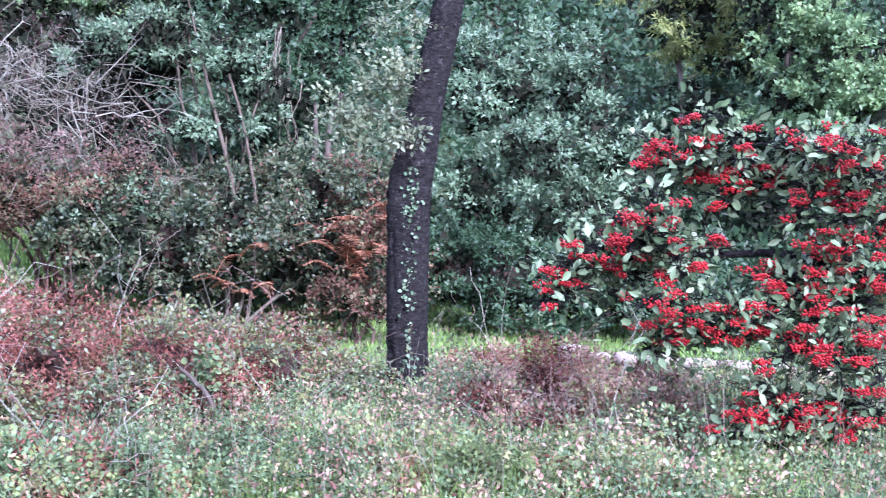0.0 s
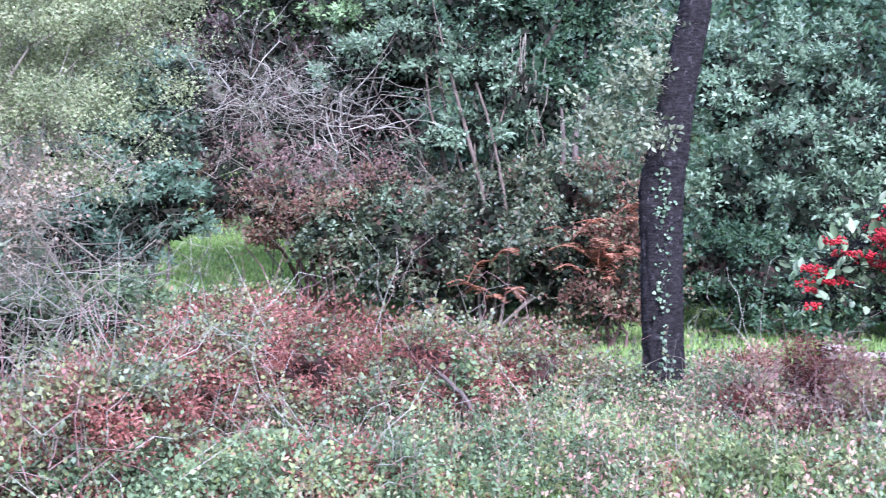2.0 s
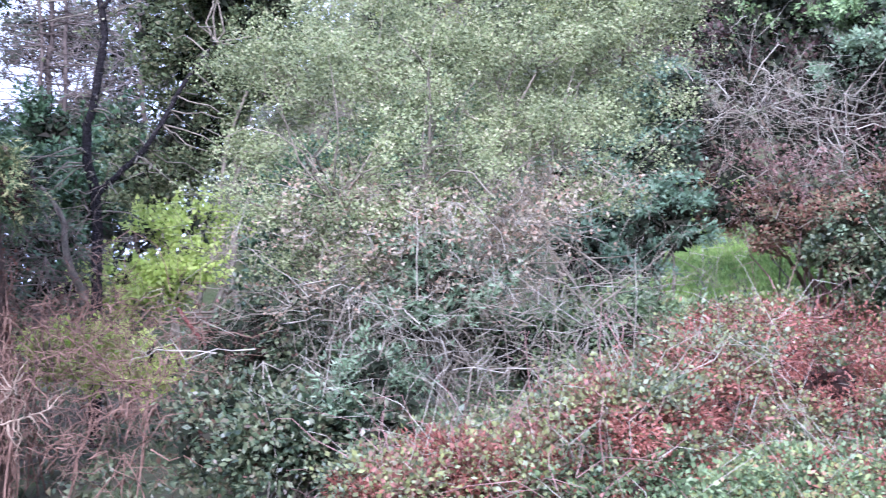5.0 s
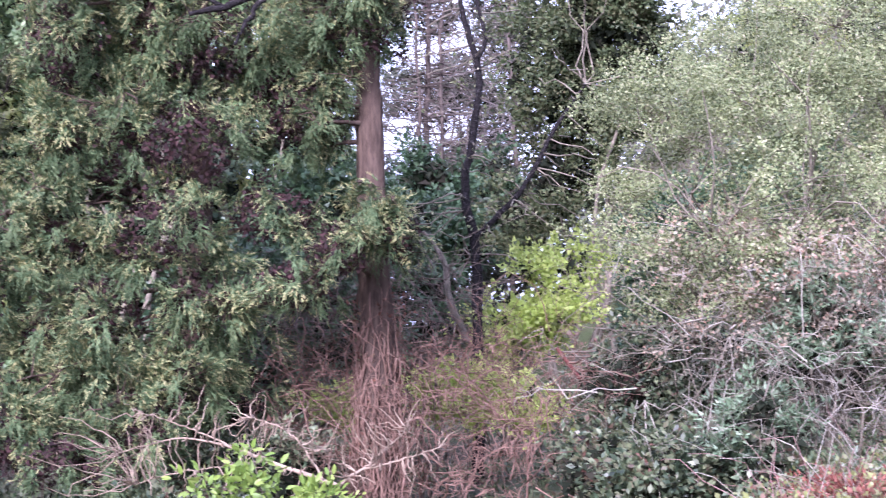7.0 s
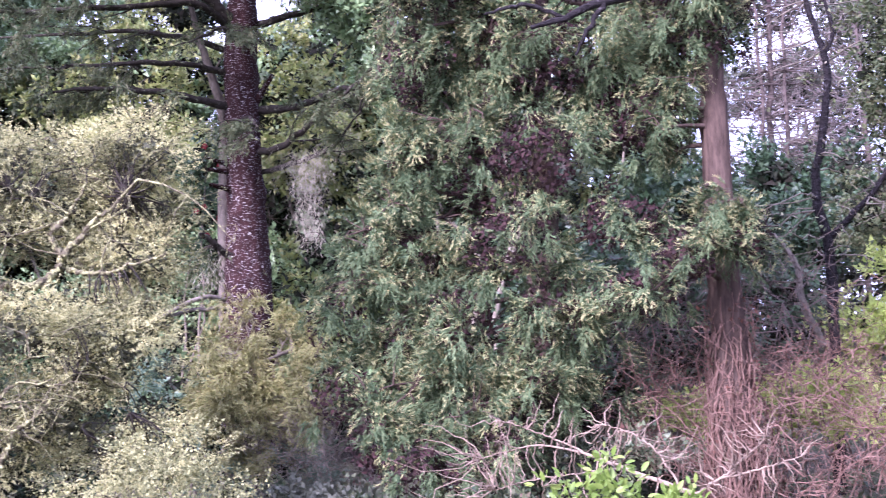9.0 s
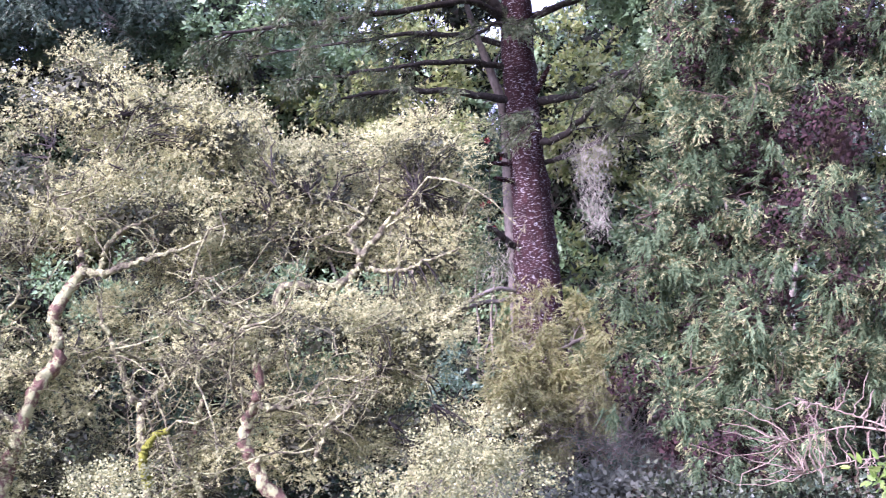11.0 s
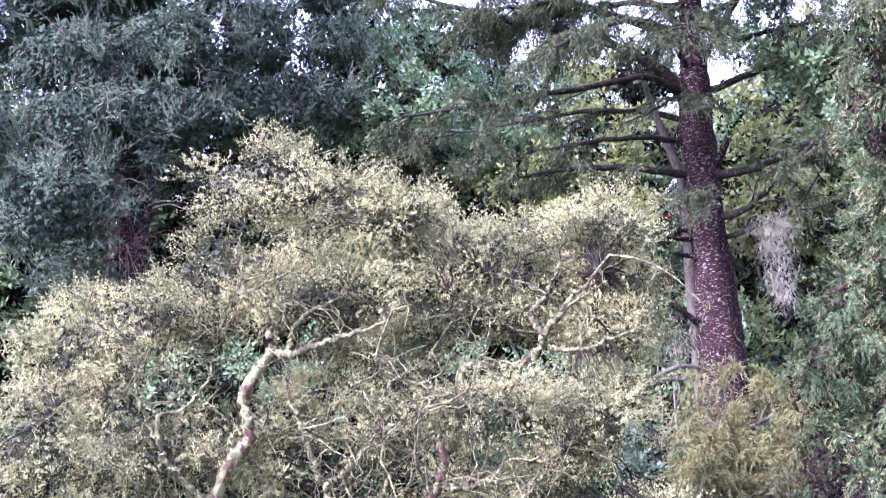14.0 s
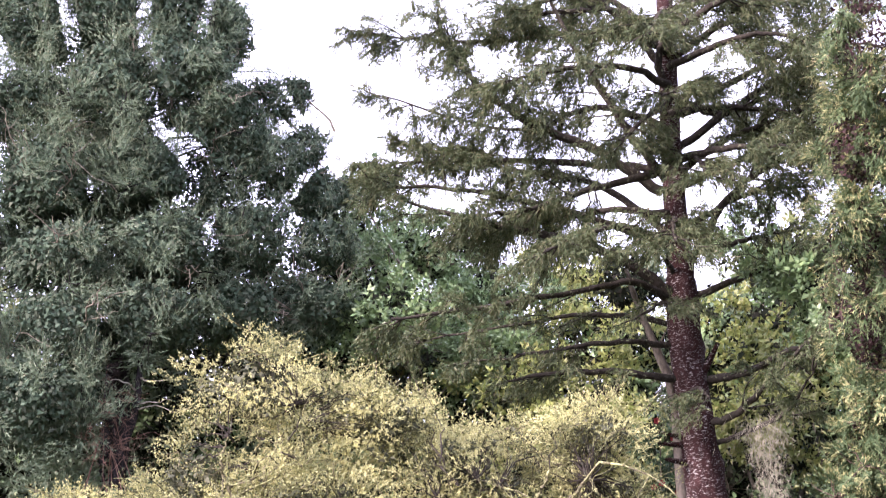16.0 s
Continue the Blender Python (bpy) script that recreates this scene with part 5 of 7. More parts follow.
S1 = [(*(-12.25, 11.78, 0.20), 0.080), (*(-12.21, 11.82, 1.72), 0.068), (*(-12.19, 11.85, 3.13), 0.064), (*(-12.26, 11.77, 3.85), 0.056), (*(-12.16, 11.88, 4.56), 0.050), (*(-12.09, 11.95, 5.35), 0.044), (*(-12.18, 11.86, 6.02), 0.036), (*(-12.26, 11.77, 6.61), 0.024)]
S2 = [(*(-12.16, 11.88, 3.27), 0.044), (*(-11.99, 12.05, 3.51), 0.040), (*(-11.72, 12.31, 3.88), 0.036), (*(-11.41, 12.60, 4.58), 0.028), (*(-11.10, 12.88, 5.13), 0.012)]
S3 = [(*(-12.11, 11.93, 5.50), 0.036), (*(-12.01, 12.03, 5.79), 0.028), (*(-12.07, 11.97, 6.30), 0.020)]
part("trunk", stem(S1, 30, 10, 0.008, 0.06), M_BARKDARK, slim, smooth=True)
part("limb", stem(S2, 18, 8, 0.006, 0.05), M_BARKDARK, slim, smooth=True)
part("limb", stem(S3, 10, 8, 0.004, 0.05), M_BARKDARK, slim, smooth=True)
sl = np.concatenate([smooth_line(S1, 30)[8:, :3], smooth_line(S2, 18)[:, :3]])
se = sl[rng.integers(0, len(sl), 90)] + rng.normal(size=(90, 3)) * np.array([0.8, 0.8, 0.35])
part("twig_growth", attach(se, sl, 0.012, 6, 4, 0.1), M_TWIG, slim, kind="stuff")
part("leafage", foliage(se, unit(rng.normal(size=(90, 3))), 7, 0.25, 0.05, 0.5), M_FINE, slim, kind="stuff")
dead = thing("dead_branch", (-11.92, 11.41, 2.00), "pale dead branch leaning against the slim tree", "dead branch")
part("branch", stem([(*(-12.00, 11.47, 1.96), 0.05), (*(-12.07, 11.25, 2.48), 0.045), (*(-12.10, 11.21, 2.97), 0.035), (*(-12.26, 11.05, 3.32), 0.02)], 14, 8, 0.006, 0.05), M_BARKGREY, dead, smooth=True)

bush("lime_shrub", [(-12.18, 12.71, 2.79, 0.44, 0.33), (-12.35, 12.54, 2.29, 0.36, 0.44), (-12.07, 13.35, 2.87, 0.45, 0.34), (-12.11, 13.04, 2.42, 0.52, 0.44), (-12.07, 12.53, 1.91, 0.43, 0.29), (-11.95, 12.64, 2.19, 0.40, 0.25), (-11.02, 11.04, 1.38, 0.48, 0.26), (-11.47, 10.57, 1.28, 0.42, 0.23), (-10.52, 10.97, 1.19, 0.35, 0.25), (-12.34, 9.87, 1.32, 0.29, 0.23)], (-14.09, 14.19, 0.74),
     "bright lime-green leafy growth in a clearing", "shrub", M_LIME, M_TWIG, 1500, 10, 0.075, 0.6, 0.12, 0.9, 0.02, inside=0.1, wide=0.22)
tangle("red_twig_thicket", [(-11.50, 8.70, 1.55, 0.75, 0.39), (-10.60, 9.25, 1.40, 0.81, 0.43), (-10.10, 9.95, 1.69, 0.73, 0.34), (-9.50, 9.60, 1.04, 0.81, 0.43), (-10.95, 8.80, 0.85, 0.94, 0.37), (-9.30, 10.15, 1.55, 0.50, 0.33)], 380, "tangle of leafless reddish-brown twigs", M_TWIGRED, 0.008, 0.8)
tangle("bleached_twigs", [(-6.31, 8.82, 1.78, 0.49, 0.27), (-5.60, 8.81, 1.46, 0.39, 0.34), (-4.98, 8.95, 1.60, 0.46, 0.38), (-4.45, 8.54, 1.14, 0.36, 0.24), (-4.80, 8.11, 1.01, 0.35, 0.16), (-6.85, 8.41, 1.32, 0.40, 0.27)], 60, "thin bleached dead twigs caught in the brambles", M_TWIGPALE, 0.0055, 1.0, stems=6)
tangle("brown_twig_thicket", [(-9.26, 8.31, 1.30, 0.41, 0.26), (-8.66, 8.35, 0.95, 0.45, 0.30), (-8.76, 9.11, 1.21, 0.37, 0.26), (-8.83, 7.84, 0.65, 0.29, 0.24), (-8.33, 8.36, 0.57, 0.44, 0.24), (-10.12, 7.89, 1.12, 0.37, 0.32), (-10.67, 7.85, 1.55, 0.44, 0.22)], 210, "dense fine pinkish-brown dead twigs round the cedar foot", M_TWIGRED, 0.006, 0.75, stems=12)


def bare(t, view_x, r, bend):
    """A slender leafless trunk with short side twigs, placed by its column in the camera's view."""
    f = (view_x - 700) / 200
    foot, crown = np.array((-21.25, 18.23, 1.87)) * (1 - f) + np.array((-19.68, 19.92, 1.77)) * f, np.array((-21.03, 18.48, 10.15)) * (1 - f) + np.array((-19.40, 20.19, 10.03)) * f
    t.location = tuple(rooted(foot))
    mid = (foot + crown) / 2 + np.array([bend * 0.03, 0, 0])
    pts = [(*rooted(foot), r), (*mid, r * 0.75), (*crown, r * 0.4)]
    part("trunk", stem([(*q_[:3], q_[3] * 0.65) for q_ in pts], 24, 8, 0.035, 0.05), M_BARE, t, smooth=True)
    ln = smooth_line(pts, 40)[12:, :3]
    e = ln[rng.integers(0, len(ln), 130)] + rng.normal(size=(130, 3)) * np.array([0.9, 0.9, 0.5]) + np.array([0, 0, 0.4])
    part("twig_growth", attach(e, ln, 0.014, 5, 3, 0.1), M_BARE, t, kind="stuff")


tangle("bare_trees", [(-23.79, 21.41, 7.51, 0.93, 1.59), (-22.95, 22.30, 7.72, 1.06, 1.72), (-22.73, 21.07, 5.86, 1.41, 0.90), (-22.28, 22.97, 7.95, 0.93, 1.59)], 300, "pale bare trees standing in a hazy clearing", M_TWIGHAZE, 0.018, 2.2, "trees", 0.0)
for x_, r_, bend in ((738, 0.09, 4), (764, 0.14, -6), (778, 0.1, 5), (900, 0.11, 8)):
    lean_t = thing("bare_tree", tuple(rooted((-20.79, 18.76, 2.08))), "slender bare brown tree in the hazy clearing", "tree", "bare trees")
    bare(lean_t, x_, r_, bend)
rt = smooth_line([(*(-10.17, 8.41, 0.02), 0.225), (*(-10.14, 8.45, 1.41), 0.19), (*(-10.13, 8.47, 2.50), 0.15)], 40)
ra = rng.random(340) * 6.28
rk = rng.integers(0, 26, 340)
rs = rt[rk, :3] + np.stack([np.cos(ra), np.sin(ra), 0 * ra], 1) * rt[rk, 3:4] * (1.0 + 0.12 * rng.random((340, 1)))
re_ = rt[np.minimum(rk + rng.integers(5, 14, 340), 39)]
rd = re_[:, :3] + np.stack([np.cos(ra + rng.normal(size=340) * 0.55), np.sin(ra + rng.normal(size=340) * 0.55), 0 * ra], 1) * re_[:, 3:4] * 1.12
climber = thing("dead_climber", tuple(rt[0, :3]), "dry brown climber stems matted on the cedar trunk", "climber")
part("stem_mat", tubes(arcs(rs[::2], rd[::2], 0.09, 7, 0.04), np.linspace(0.009, 0.004, 7)[None] * (0.5 + rng.random((170, 1))), 4), M_CLIMBER, climber, kind="stuff")
part("twig_growth", tubes(arcs(rs[1::2], rd[1::2] + rng.normal(size=(170, 3)) * np.array([0.05, 0.05, 0.05]), 0.12, 6, 0.07), np.linspace(0.006, 0.0025, 6)[None] * (0.5 + rng.random((170, 1))), 3), M_TWIGRED, climber, "loose dry twigs standing off the trunk", "stuff")
ls = rng.integers(0, 170, 150)
part("dead_leafage", foliage(rd[ls] + rng.normal(size=(150, 3)) * 0.05, unit(rng.normal(size=(150, 3)) + np.array([0, 0, -0.6])), 4, 0.07, 0.05, 0.5, tri=True), M_RUST, climber, "a few withered brown leaves", "stuff")
tangle("dead_twig_heap", [(-11.74, 8.67, 2.27, 0.79, 0.36), (-11.12, 10.07, 2.41, 0.56, 0.44)], 200, "bare dark twigs in the shade of the cedar", M_BARE, 0.007, 1.1)

db = thing("bleached_branch", (-6.99, 5.67, 0.89), "bleached dead branch with many forked twigs", "dead branch")
BLEACHED = [
    [(-7.42, 5.80, 0.88, 0.0182), (-7.72, 5.58, 1.02, 0.0140), (-7.96, 5.34, 1.16, 0.0098), (-8.20, 5.08, 1.24, 0.0063), (-8.48, 4.79, 1.17, 0.0035)],
    [(-7.96, 5.34, 1.16, 0.0084), (-8.15, 5.24, 1.26, 0.0063), (-8.32, 5.07, 1.36, 0.0042), (-8.51, 4.95, 1.43, 0.0028)],
    [(-7.79, 5.49, 1.07, 0.0077), (-7.88, 5.18, 1.05, 0.0056), (-8.04, 4.92, 1.02, 0.0042), (-8.18, 4.69, 0.97, 0.0028)],
    [(-7.48, 5.73, 0.93, 0.0084), (-7.73, 5.75, 1.15, 0.0063), (-7.89, 5.71, 1.27, 0.0042), (-8.10, 5.59, 1.35, 0.0028)],
    [(-7.42, 5.80, 0.88, 0.0126), (-7.39, 6.00, 0.97, 0.0091), (-7.25, 6.18, 1.01, 0.0063), (-7.12, 6.48, 1.09, 0.0028)],
    [(-7.39, 6.00, 0.97, 0.0070), (-7.35, 6.23, 1.12, 0.0049), (-7.35, 6.39, 1.23, 0.0028)],
]
for pts in BLEACHED:
    part("branch", stem(pts, 24, 8, 0.004, 0.04), M_TWIGPINK, db, smooth=True)
dl = np.concatenate([smooth_line(pts, 30)[5:, :3] for pts in BLEACHED])
de = dl[rng.integers(0, len(dl), 260)] + rng.normal(size=(260, 3)) * np.array([0.22, 0.32, 0.13]) + np.array([-0.08, -0.1, 0.03])
part("twig_growth", attach(de, dl, 0.0055, 6, 4, 0.2), M_TWIGPINK, db, kind="stuff")

bush("fresh_green_shrub", [(-5.56, 3.80, 1.26, 0.07, 0.08), (-5.61, 3.71, 1.12, 0.12, 0.08), (-5.50, 3.87, 1.09, 0.15, 0.09), (-5.55, 3.82, 1.34, 0.03, 0.04), (-5.46, 4.09, 1.04, 0.11, 0.06), (-5.36, 4.22, 1.01, 0.08, 0.06), (-5.62, 3.67, 1.02, 0.11, 0.05)], (-5.35, 3.72, 0.75), "young shrub with fresh bright green leaves", "shrub", M_NEAR, M_TWIG, 96, 6, 0.05, 0.42, 0.06, 0.9, 0.01, 0.003, tri=False, near=True, inside=0.0, bough=7, wide=0.06)

# ---------------------------------------------------------------- tall fir with white-banded trunk
FIR = [(*(-18.83, 6.74, 1.02), 0.42), (*(-18.79, 6.85, 3.14), 0.36), (*(-18.79, 6.86, 3.80), 0.32), (*(-18.79, 6.86, 4.97), 0.27), (*(-18.79, 6.86, 6.34), 0.245), (*(-18.77, 6.89, 7.37), 0.235), (*(-18.76, 6.93, 7.70), 0.21), (*(-18.74, 6.99, 9.06), 0.17),
       (*(-18.69, 7.12, 10.78), 0.15), (*(-18.64, 7.24, 12.27), 0.13), (*(-18.49, 7.61, 16.56), 0.07), (*(-18.30, 8.08, 21.38), 0.02)]
fir = thing("tall_fir", (-18.83, 6.74, 1.02), "tall fir with dark red trunk banded white by lichen", "conifer")
part("trunk", stem(FIR, 60, 18, 0.004, 0.05), M_BARKFIR, fir, smooth=True)
FIR_LIMBS = [
    [(*(-18.76, 6.94, 7.16), 0.09), (*(-18.59, 6.21, 7.66), 0.08), (*(-18.46, 5.27, 8.08), 0.065), (*(-18.42, 3.76, 8.41), 0.045), (*(-18.43, 2.54, 8.83), 0.012)],
    [(*(-18.83, 6.74, 7.14), 0.06), (*(-18.41, 6.13, 7.42), 0.055), (*(-18.27, 5.22, 7.27), 0.045), (*(-18.21, 3.77, 7.04), 0.035), (*(-18.24, 2.39, 6.91), 0.02)],
    [(*(-18.81, 6.81, 9.00), 0.065), (*(-18.70, 5.86, 9.63), 0.055), (*(-18.61, 4.73, 10.12), 0.045), (*(-18.59, 3.91, 10.83), 0.03), (*(-18.69, 3.40, 12.06), 0.01)],
    [(*(-18.77, 6.91, 9.17), 0.06), (*(-18.37, 6.25, 9.86), 0.05), (*(-18.16, 5.60, 10.90), 0.035), (*(-18.10, 5.09, 12.14), 0.012)],
    [(*(-18.71, 7.06, 7.77), 0.07), (*(-18.07, 7.58, 8.61), 0.055), (*(-17.34, 8.25, 9.01), 0.04), (*(-16.73, 9.00, 9.81), 0.015)],
    [(*(-18.69, 7.11, 7.27), 0.06), (*(-18.23, 7.72, 7.41), 0.045), (*(-17.70, 8.41, 7.56), 0.03), (*(-17.23, 8.91, 7.64), 0.01)],
    [(*(-18.72, 7.04, 7.95), 0.05), (*(-18.73, 7.84, 8.12), 0.04), (*(-18.49, 8.86, 8.26), 0.015)],
    [(*(-18.70, 7.10, 5.96), 0.07), (*(-18.11, 7.49, 5.93), 0.055), (*(-17.61, 7.90, 6.08), 0.04), (*(-17.11, 8.26, 6.02), 0.02)],
    [(*(-18.75, 6.96, 5.30), 0.06), (*(-18.10, 7.25, 5.36), 0.05), (*(-17.41, 7.61, 5.71), 0.035), (*(-16.88, 8.28, 6.39), 0.012)],
    [(*(-18.70, 7.09, 5.03), 0.04), (*(-17.93, 7.41, 5.07), 0.035), (*(-17.37, 7.70, 5.22), 0.025), (*(-17.00, 8.02, 5.76), 0.008)],
    [(*(-18.84, 6.71, 6.01), 0.06), (*(-18.53, 5.76, 6.09), 0.05), (*(-18.40, 4.72, 6.09), 0.035), (*(-18.39, 3.89, 5.95), 0.012)],
    [(*(-18.53, 6.08, 4.09), 0.04), (*(-18.85, 6.67, 3.74), 0.05)],
    [(*(-18.70, 7.10, 11.08), 0.05), (*(-18.54, 6.36, 11.90), 0.04), (*(-18.47, 5.61, 12.77), 0.02)],
    [(*(-18.68, 7.15, 10.48), 0.05), (*(-18.32, 6.96, 11.28), 0.04), (*(-17.51, 8.35, 12.03), 0.015)],
    [(*(-18.67, 7.16, 10.57), 0.05), (*(-18.64, 8.04, 10.26), 0.04), (*(-18.32, 9.43, 10.88), 0.012)],
    [(*(-18.73, 7.01, 10.01), 0.05), (*(-19.44, 6.19, 10.74), 0.04), (*(-20.23, 4.84, 10.71), 0.02), (*(-20.85, 2.51, 11.74), 0.008)],
    [(*(-18.78, 6.88, 8.25), 0.05), (*(-19.58, 6.07, 9.42), 0.04), (*(-20.44, 4.82, 10.09), 0.025), (*(-21.01, 2.86, 10.87), 0.008)],
    [(*(-18.60, 7.36, 14.37), 0.045), (*(-19.26, 6.08, 14.45), 0.03), (*(-19.66, 4.63, 15.02), 0.01)],
    [(*(-18.58, 7.40, 14.36), 0.045), (*(-18.23, 8.71, 15.03), 0.03), (*(-17.67, 9.79, 14.02), 0.01)],
    [(*(-18.66, 7.21, 11.66), 0.04), (*(-17.55, 6.74, 11.45), 0.03), (*(-16.69, 6.19, 10.60), 0.01)],
    [(*(-18.69, 7.13, 10.28), 0.04), (*(-17.61, 7.13, 10.25), 0.03), (*(-16.86, 6.30, 9.70), 0.01)],
    [(*(-18.67, 7.16, 10.57), 0.04), (*(-17.93, 6.28, 9.75), 0.03), (*(-17.26, 5.76, 9.18), 0.01)],
    [(*(-18.71, 7.06, 9.05), 0.04), (*(-17.67, 6.98, 9.08), 0.03), (*(-16.88, 6.80, 8.49), 0.01)],
    [(*(-18.64, 7.24, 11.25), 0.04), (*(-18.09, 6.44, 11.35), 0.03), (*(-17.49, 5.71, 11.03), 0.01)],
    [(*(-18.77, 6.91, 7.52), 0.04), (*(-18.14, 6.29, 7.94), 0.03), (*(-17.49, 5.72, 7.64), 0.01)],
    [(*(-18.78, 6.88, 6.85), 0.04), (*(-18.10, 6.39, 7.00), 0.03), (*(-17.45, 5.82, 6.65), 0.01)],
    [(*(-18.79, 6.84, 5.83), 0.04), (*(-18.00, 6.69, 5.68), 0.03), (*(-17.40, 6.58, 5.42), 0.01)],
    [(*(-18.82, 6.76, 6.52), 0.05), (*(-18.56, 5.64, 6.56), 0.04), (*(-18.46, 4.51, 6.40), 0.025), (*(-18.51, 3.29, 6.28), 0.01)],
    [(*(-19.19, 6.92, 6.97), 0.05), (*(-19.75, 5.86, 7.33), 0.04), (*(-20.30, 4.55, 7.34), 0.025), (*(-20.78, 3.00, 7.24), 0.01)],
    [(*(-18.79, 6.86, 8.07), 0.05), (*(-18.88, 5.27, 8.73), 0.04), (*(-18.97, 3.57, 9.16), 0.025), (*(-18.87, 2.18, 9.15), 0.01)],
    [(*(-18.75, 6.97, 9.35), 0.05), (*(-19.43, 5.51, 9.76), 0.04), (*(-20.01, 3.99, 10.07), 0.025), (*(-20.45, 2.48, 10.18), 0.01)],
    [(*(-18.66, 7.19, 11.66), 0.045), (*(-19.18, 5.68, 11.93), 0.035), (*(-19.58, 4.08, 11.99), 0.022), (*(-19.85, 2.45, 12.28), 0.01)],
    [(*(-18.70, 7.08, 10.20), 0.045), (*(-17.97, 8.32, 10.71), 0.035), (*(-17.13, 9.53, 11.23), 0.012)],
    [(*(-18.65, 7.22, 12.07), 0.045), (*(-18.14, 8.43, 12.19), 0.035), (*(-17.46, 9.75, 12.12), 0.012)],
    [(*(-18.73, 7.02, 9.25), 0.045), (*(-17.99, 7.79, 9.58), 0.035), (*(-17.30, 8.79, 9.72), 0.012)],
    [(*(-18.68, 7.15, 11.17), 0.045), (*(-18.42, 8.29, 11.84), 0.035), (*(-17.95, 9.69, 12.20), 0.012)],
    [(*(-18.72, 7.03, 9.63), 0.05), (*(-18.39, 8.35, 10.43), 0.04), (*(-17.95, 9.70, 11.19), 0.012)],
    [(*(-18.73, 7.01, 9.01), 0.05), (*(-18.23, 8.22, 9.40), 0.035), (*(-17.67, 9.37, 9.56), 0.012)],
    [(*(-18.75, 6.97, 8.33), 0.045), (*(-18.67, 8.22, 8.92), 0.03), (*(-18.46, 9.15, 8.92), 0.012)],
    [(*(-18.68, 7.16, 11.37), 0.045), (*(-19.27, 6.37, 12.72), 0.035), (*(-19.99, 4.99, 12.80), 0.012)],
    [(*(-18.74, 6.98, 8.42), 0.04), (*(-17.64, 6.50, 8.10), 0.03), (*(-16.70, 6.15, 7.43), 0.01)],
    [(*(-17.96, 6.65, 9.03), 0.050), (*(-18.11, 5.51, 8.78), 0.035), (*(-18.09, 4.44, 8.46), 0.024), (*(-18.02, 3.50, 8.33), 0.010)],
    [(*(-18.21, 6.65, 8.40), 0.050), (*(-18.70, 5.92, 8.67), 0.035), (*(-19.20, 4.97, 8.66), 0.024), (*(-19.55, 4.13, 8.53), 0.010)],
    [(*(-18.25, 6.63, 8.01), 0.050), (*(-17.57, 5.70, 7.98), 0.035), (*(-17.24, 4.92, 7.73), 0.024), (*(-17.09, 4.29, 7.40), 0.010)],
    [(*(-17.59, 6.73, 10.53), 0.050), (*(-16.89, 7.26, 10.54), 0.035), (*(-16.36, 7.74, 10.44), 0.024), (*(-15.91, 8.26, 10.09), 0.010)],
    [(*(-17.82, 6.71, 9.84), 0.050), (*(-17.73, 7.66, 9.95), 0.035), (*(-17.65, 8.51, 9.80), 0.024), (*(-17.55, 9.19, 9.80), 0.010)],
    [(*(-17.53, 6.78, 11.06), 0.050), (*(-16.74, 7.20, 11.08), 0.035), (*(-16.15, 7.60, 11.14), 0.024), (*(-15.56, 8.11, 11.07), 0.010)],
    [(*(-18.00, 6.70, 9.18), 0.050), (*(-17.11, 7.37, 9.00), 0.035), (*(-16.52, 7.87, 8.74), 0.024), (*(-16.25, 8.20, 8.42), 0.010)],
    [(*(-17.70, 6.74, 10.30), 0.050), (*(-17.09, 5.84, 10.29), 0.035), (*(-16.79, 4.90, 10.10), 0.024), (*(-16.78, 4.06, 9.88), 0.010)],
    [(*(-17.53, 6.78, 11.06), 0.050), (*(-17.91, 6.14, 11.67), 0.035), (*(-18.40, 5.29, 11.90), 0.024), (*(-18.81, 4.47, 11.99), 0.010)],
]
for pts in FIR_LIMBS:
    high = pts[0][2] > 8.0
    limb = part("limb", stem([(*q_[:3], q_[3] * (1.35 if high else 1.0)) for q_ in pts], 22, 8, 0.012, 0.06), M_BARKLIMB, fir, smooth=True)
    p = smooth_line(pts, 40)[:, :3]
    run = p[-1] - p[0]
    n = int(3 + (6.6 if high else 2.4) * np.linalg.norm(run))
    f = 0.35 + 0.65 * rng.random(n)
    a = p[(f * 39).astype(int)]
    across = unit(np.cross(run, [0, 0, 1.0])[None])[0]
    way = unit(run[None])[0] * (0.35 + 0.5 * rng.random((n, 1))) + across * rng.choice([-1, 1], (n, 1)) * 0.8 + rng.normal(size=(n, 3)) * 0.25 + np.array([0, 0, -0.25])
    side = arcs(a, a + unit(way) * (0.5 + 0.8 * rng.random((n, 1))) * (1.15 - 0.5 * f[:, None]), 0.08, 6, 0.02, 0.08)
    part("twig_growth", tubes(side, np.linspace(0.016, 0.004, 6)[None] * np.ones((n, 1)), 4), M_BARKLIMB, limb, kind="stuff")
    # drooping combs of needles along every side twig
    m = n * (21 if high else 16)
    fi, u = rng.integers(0, n, m), rng.random(m) * 4.2 + 0.7
    lo_i = np.minimum(u.astype(int), 4)
    fc = side[fi, lo_i] + (side[fi, lo_i + 1] - side[fi, lo_i]) * (u - lo_i)[:, None] + rng.normal(size=(m, 3)) * np.array([0.05, 0.05, 0.03])
    fa = unit(unit(side[fi, -1] - side[fi, 0]) * 0.75 + rng.normal(size=(m, 3)) * 0.4 + np.array([0, 0, -0.45]))
    part("needle_sprays", sprays(fc, fa, 22, 0.24, 0.07, 0.24, 0.35), M_FIR, limb, kind="stuff")
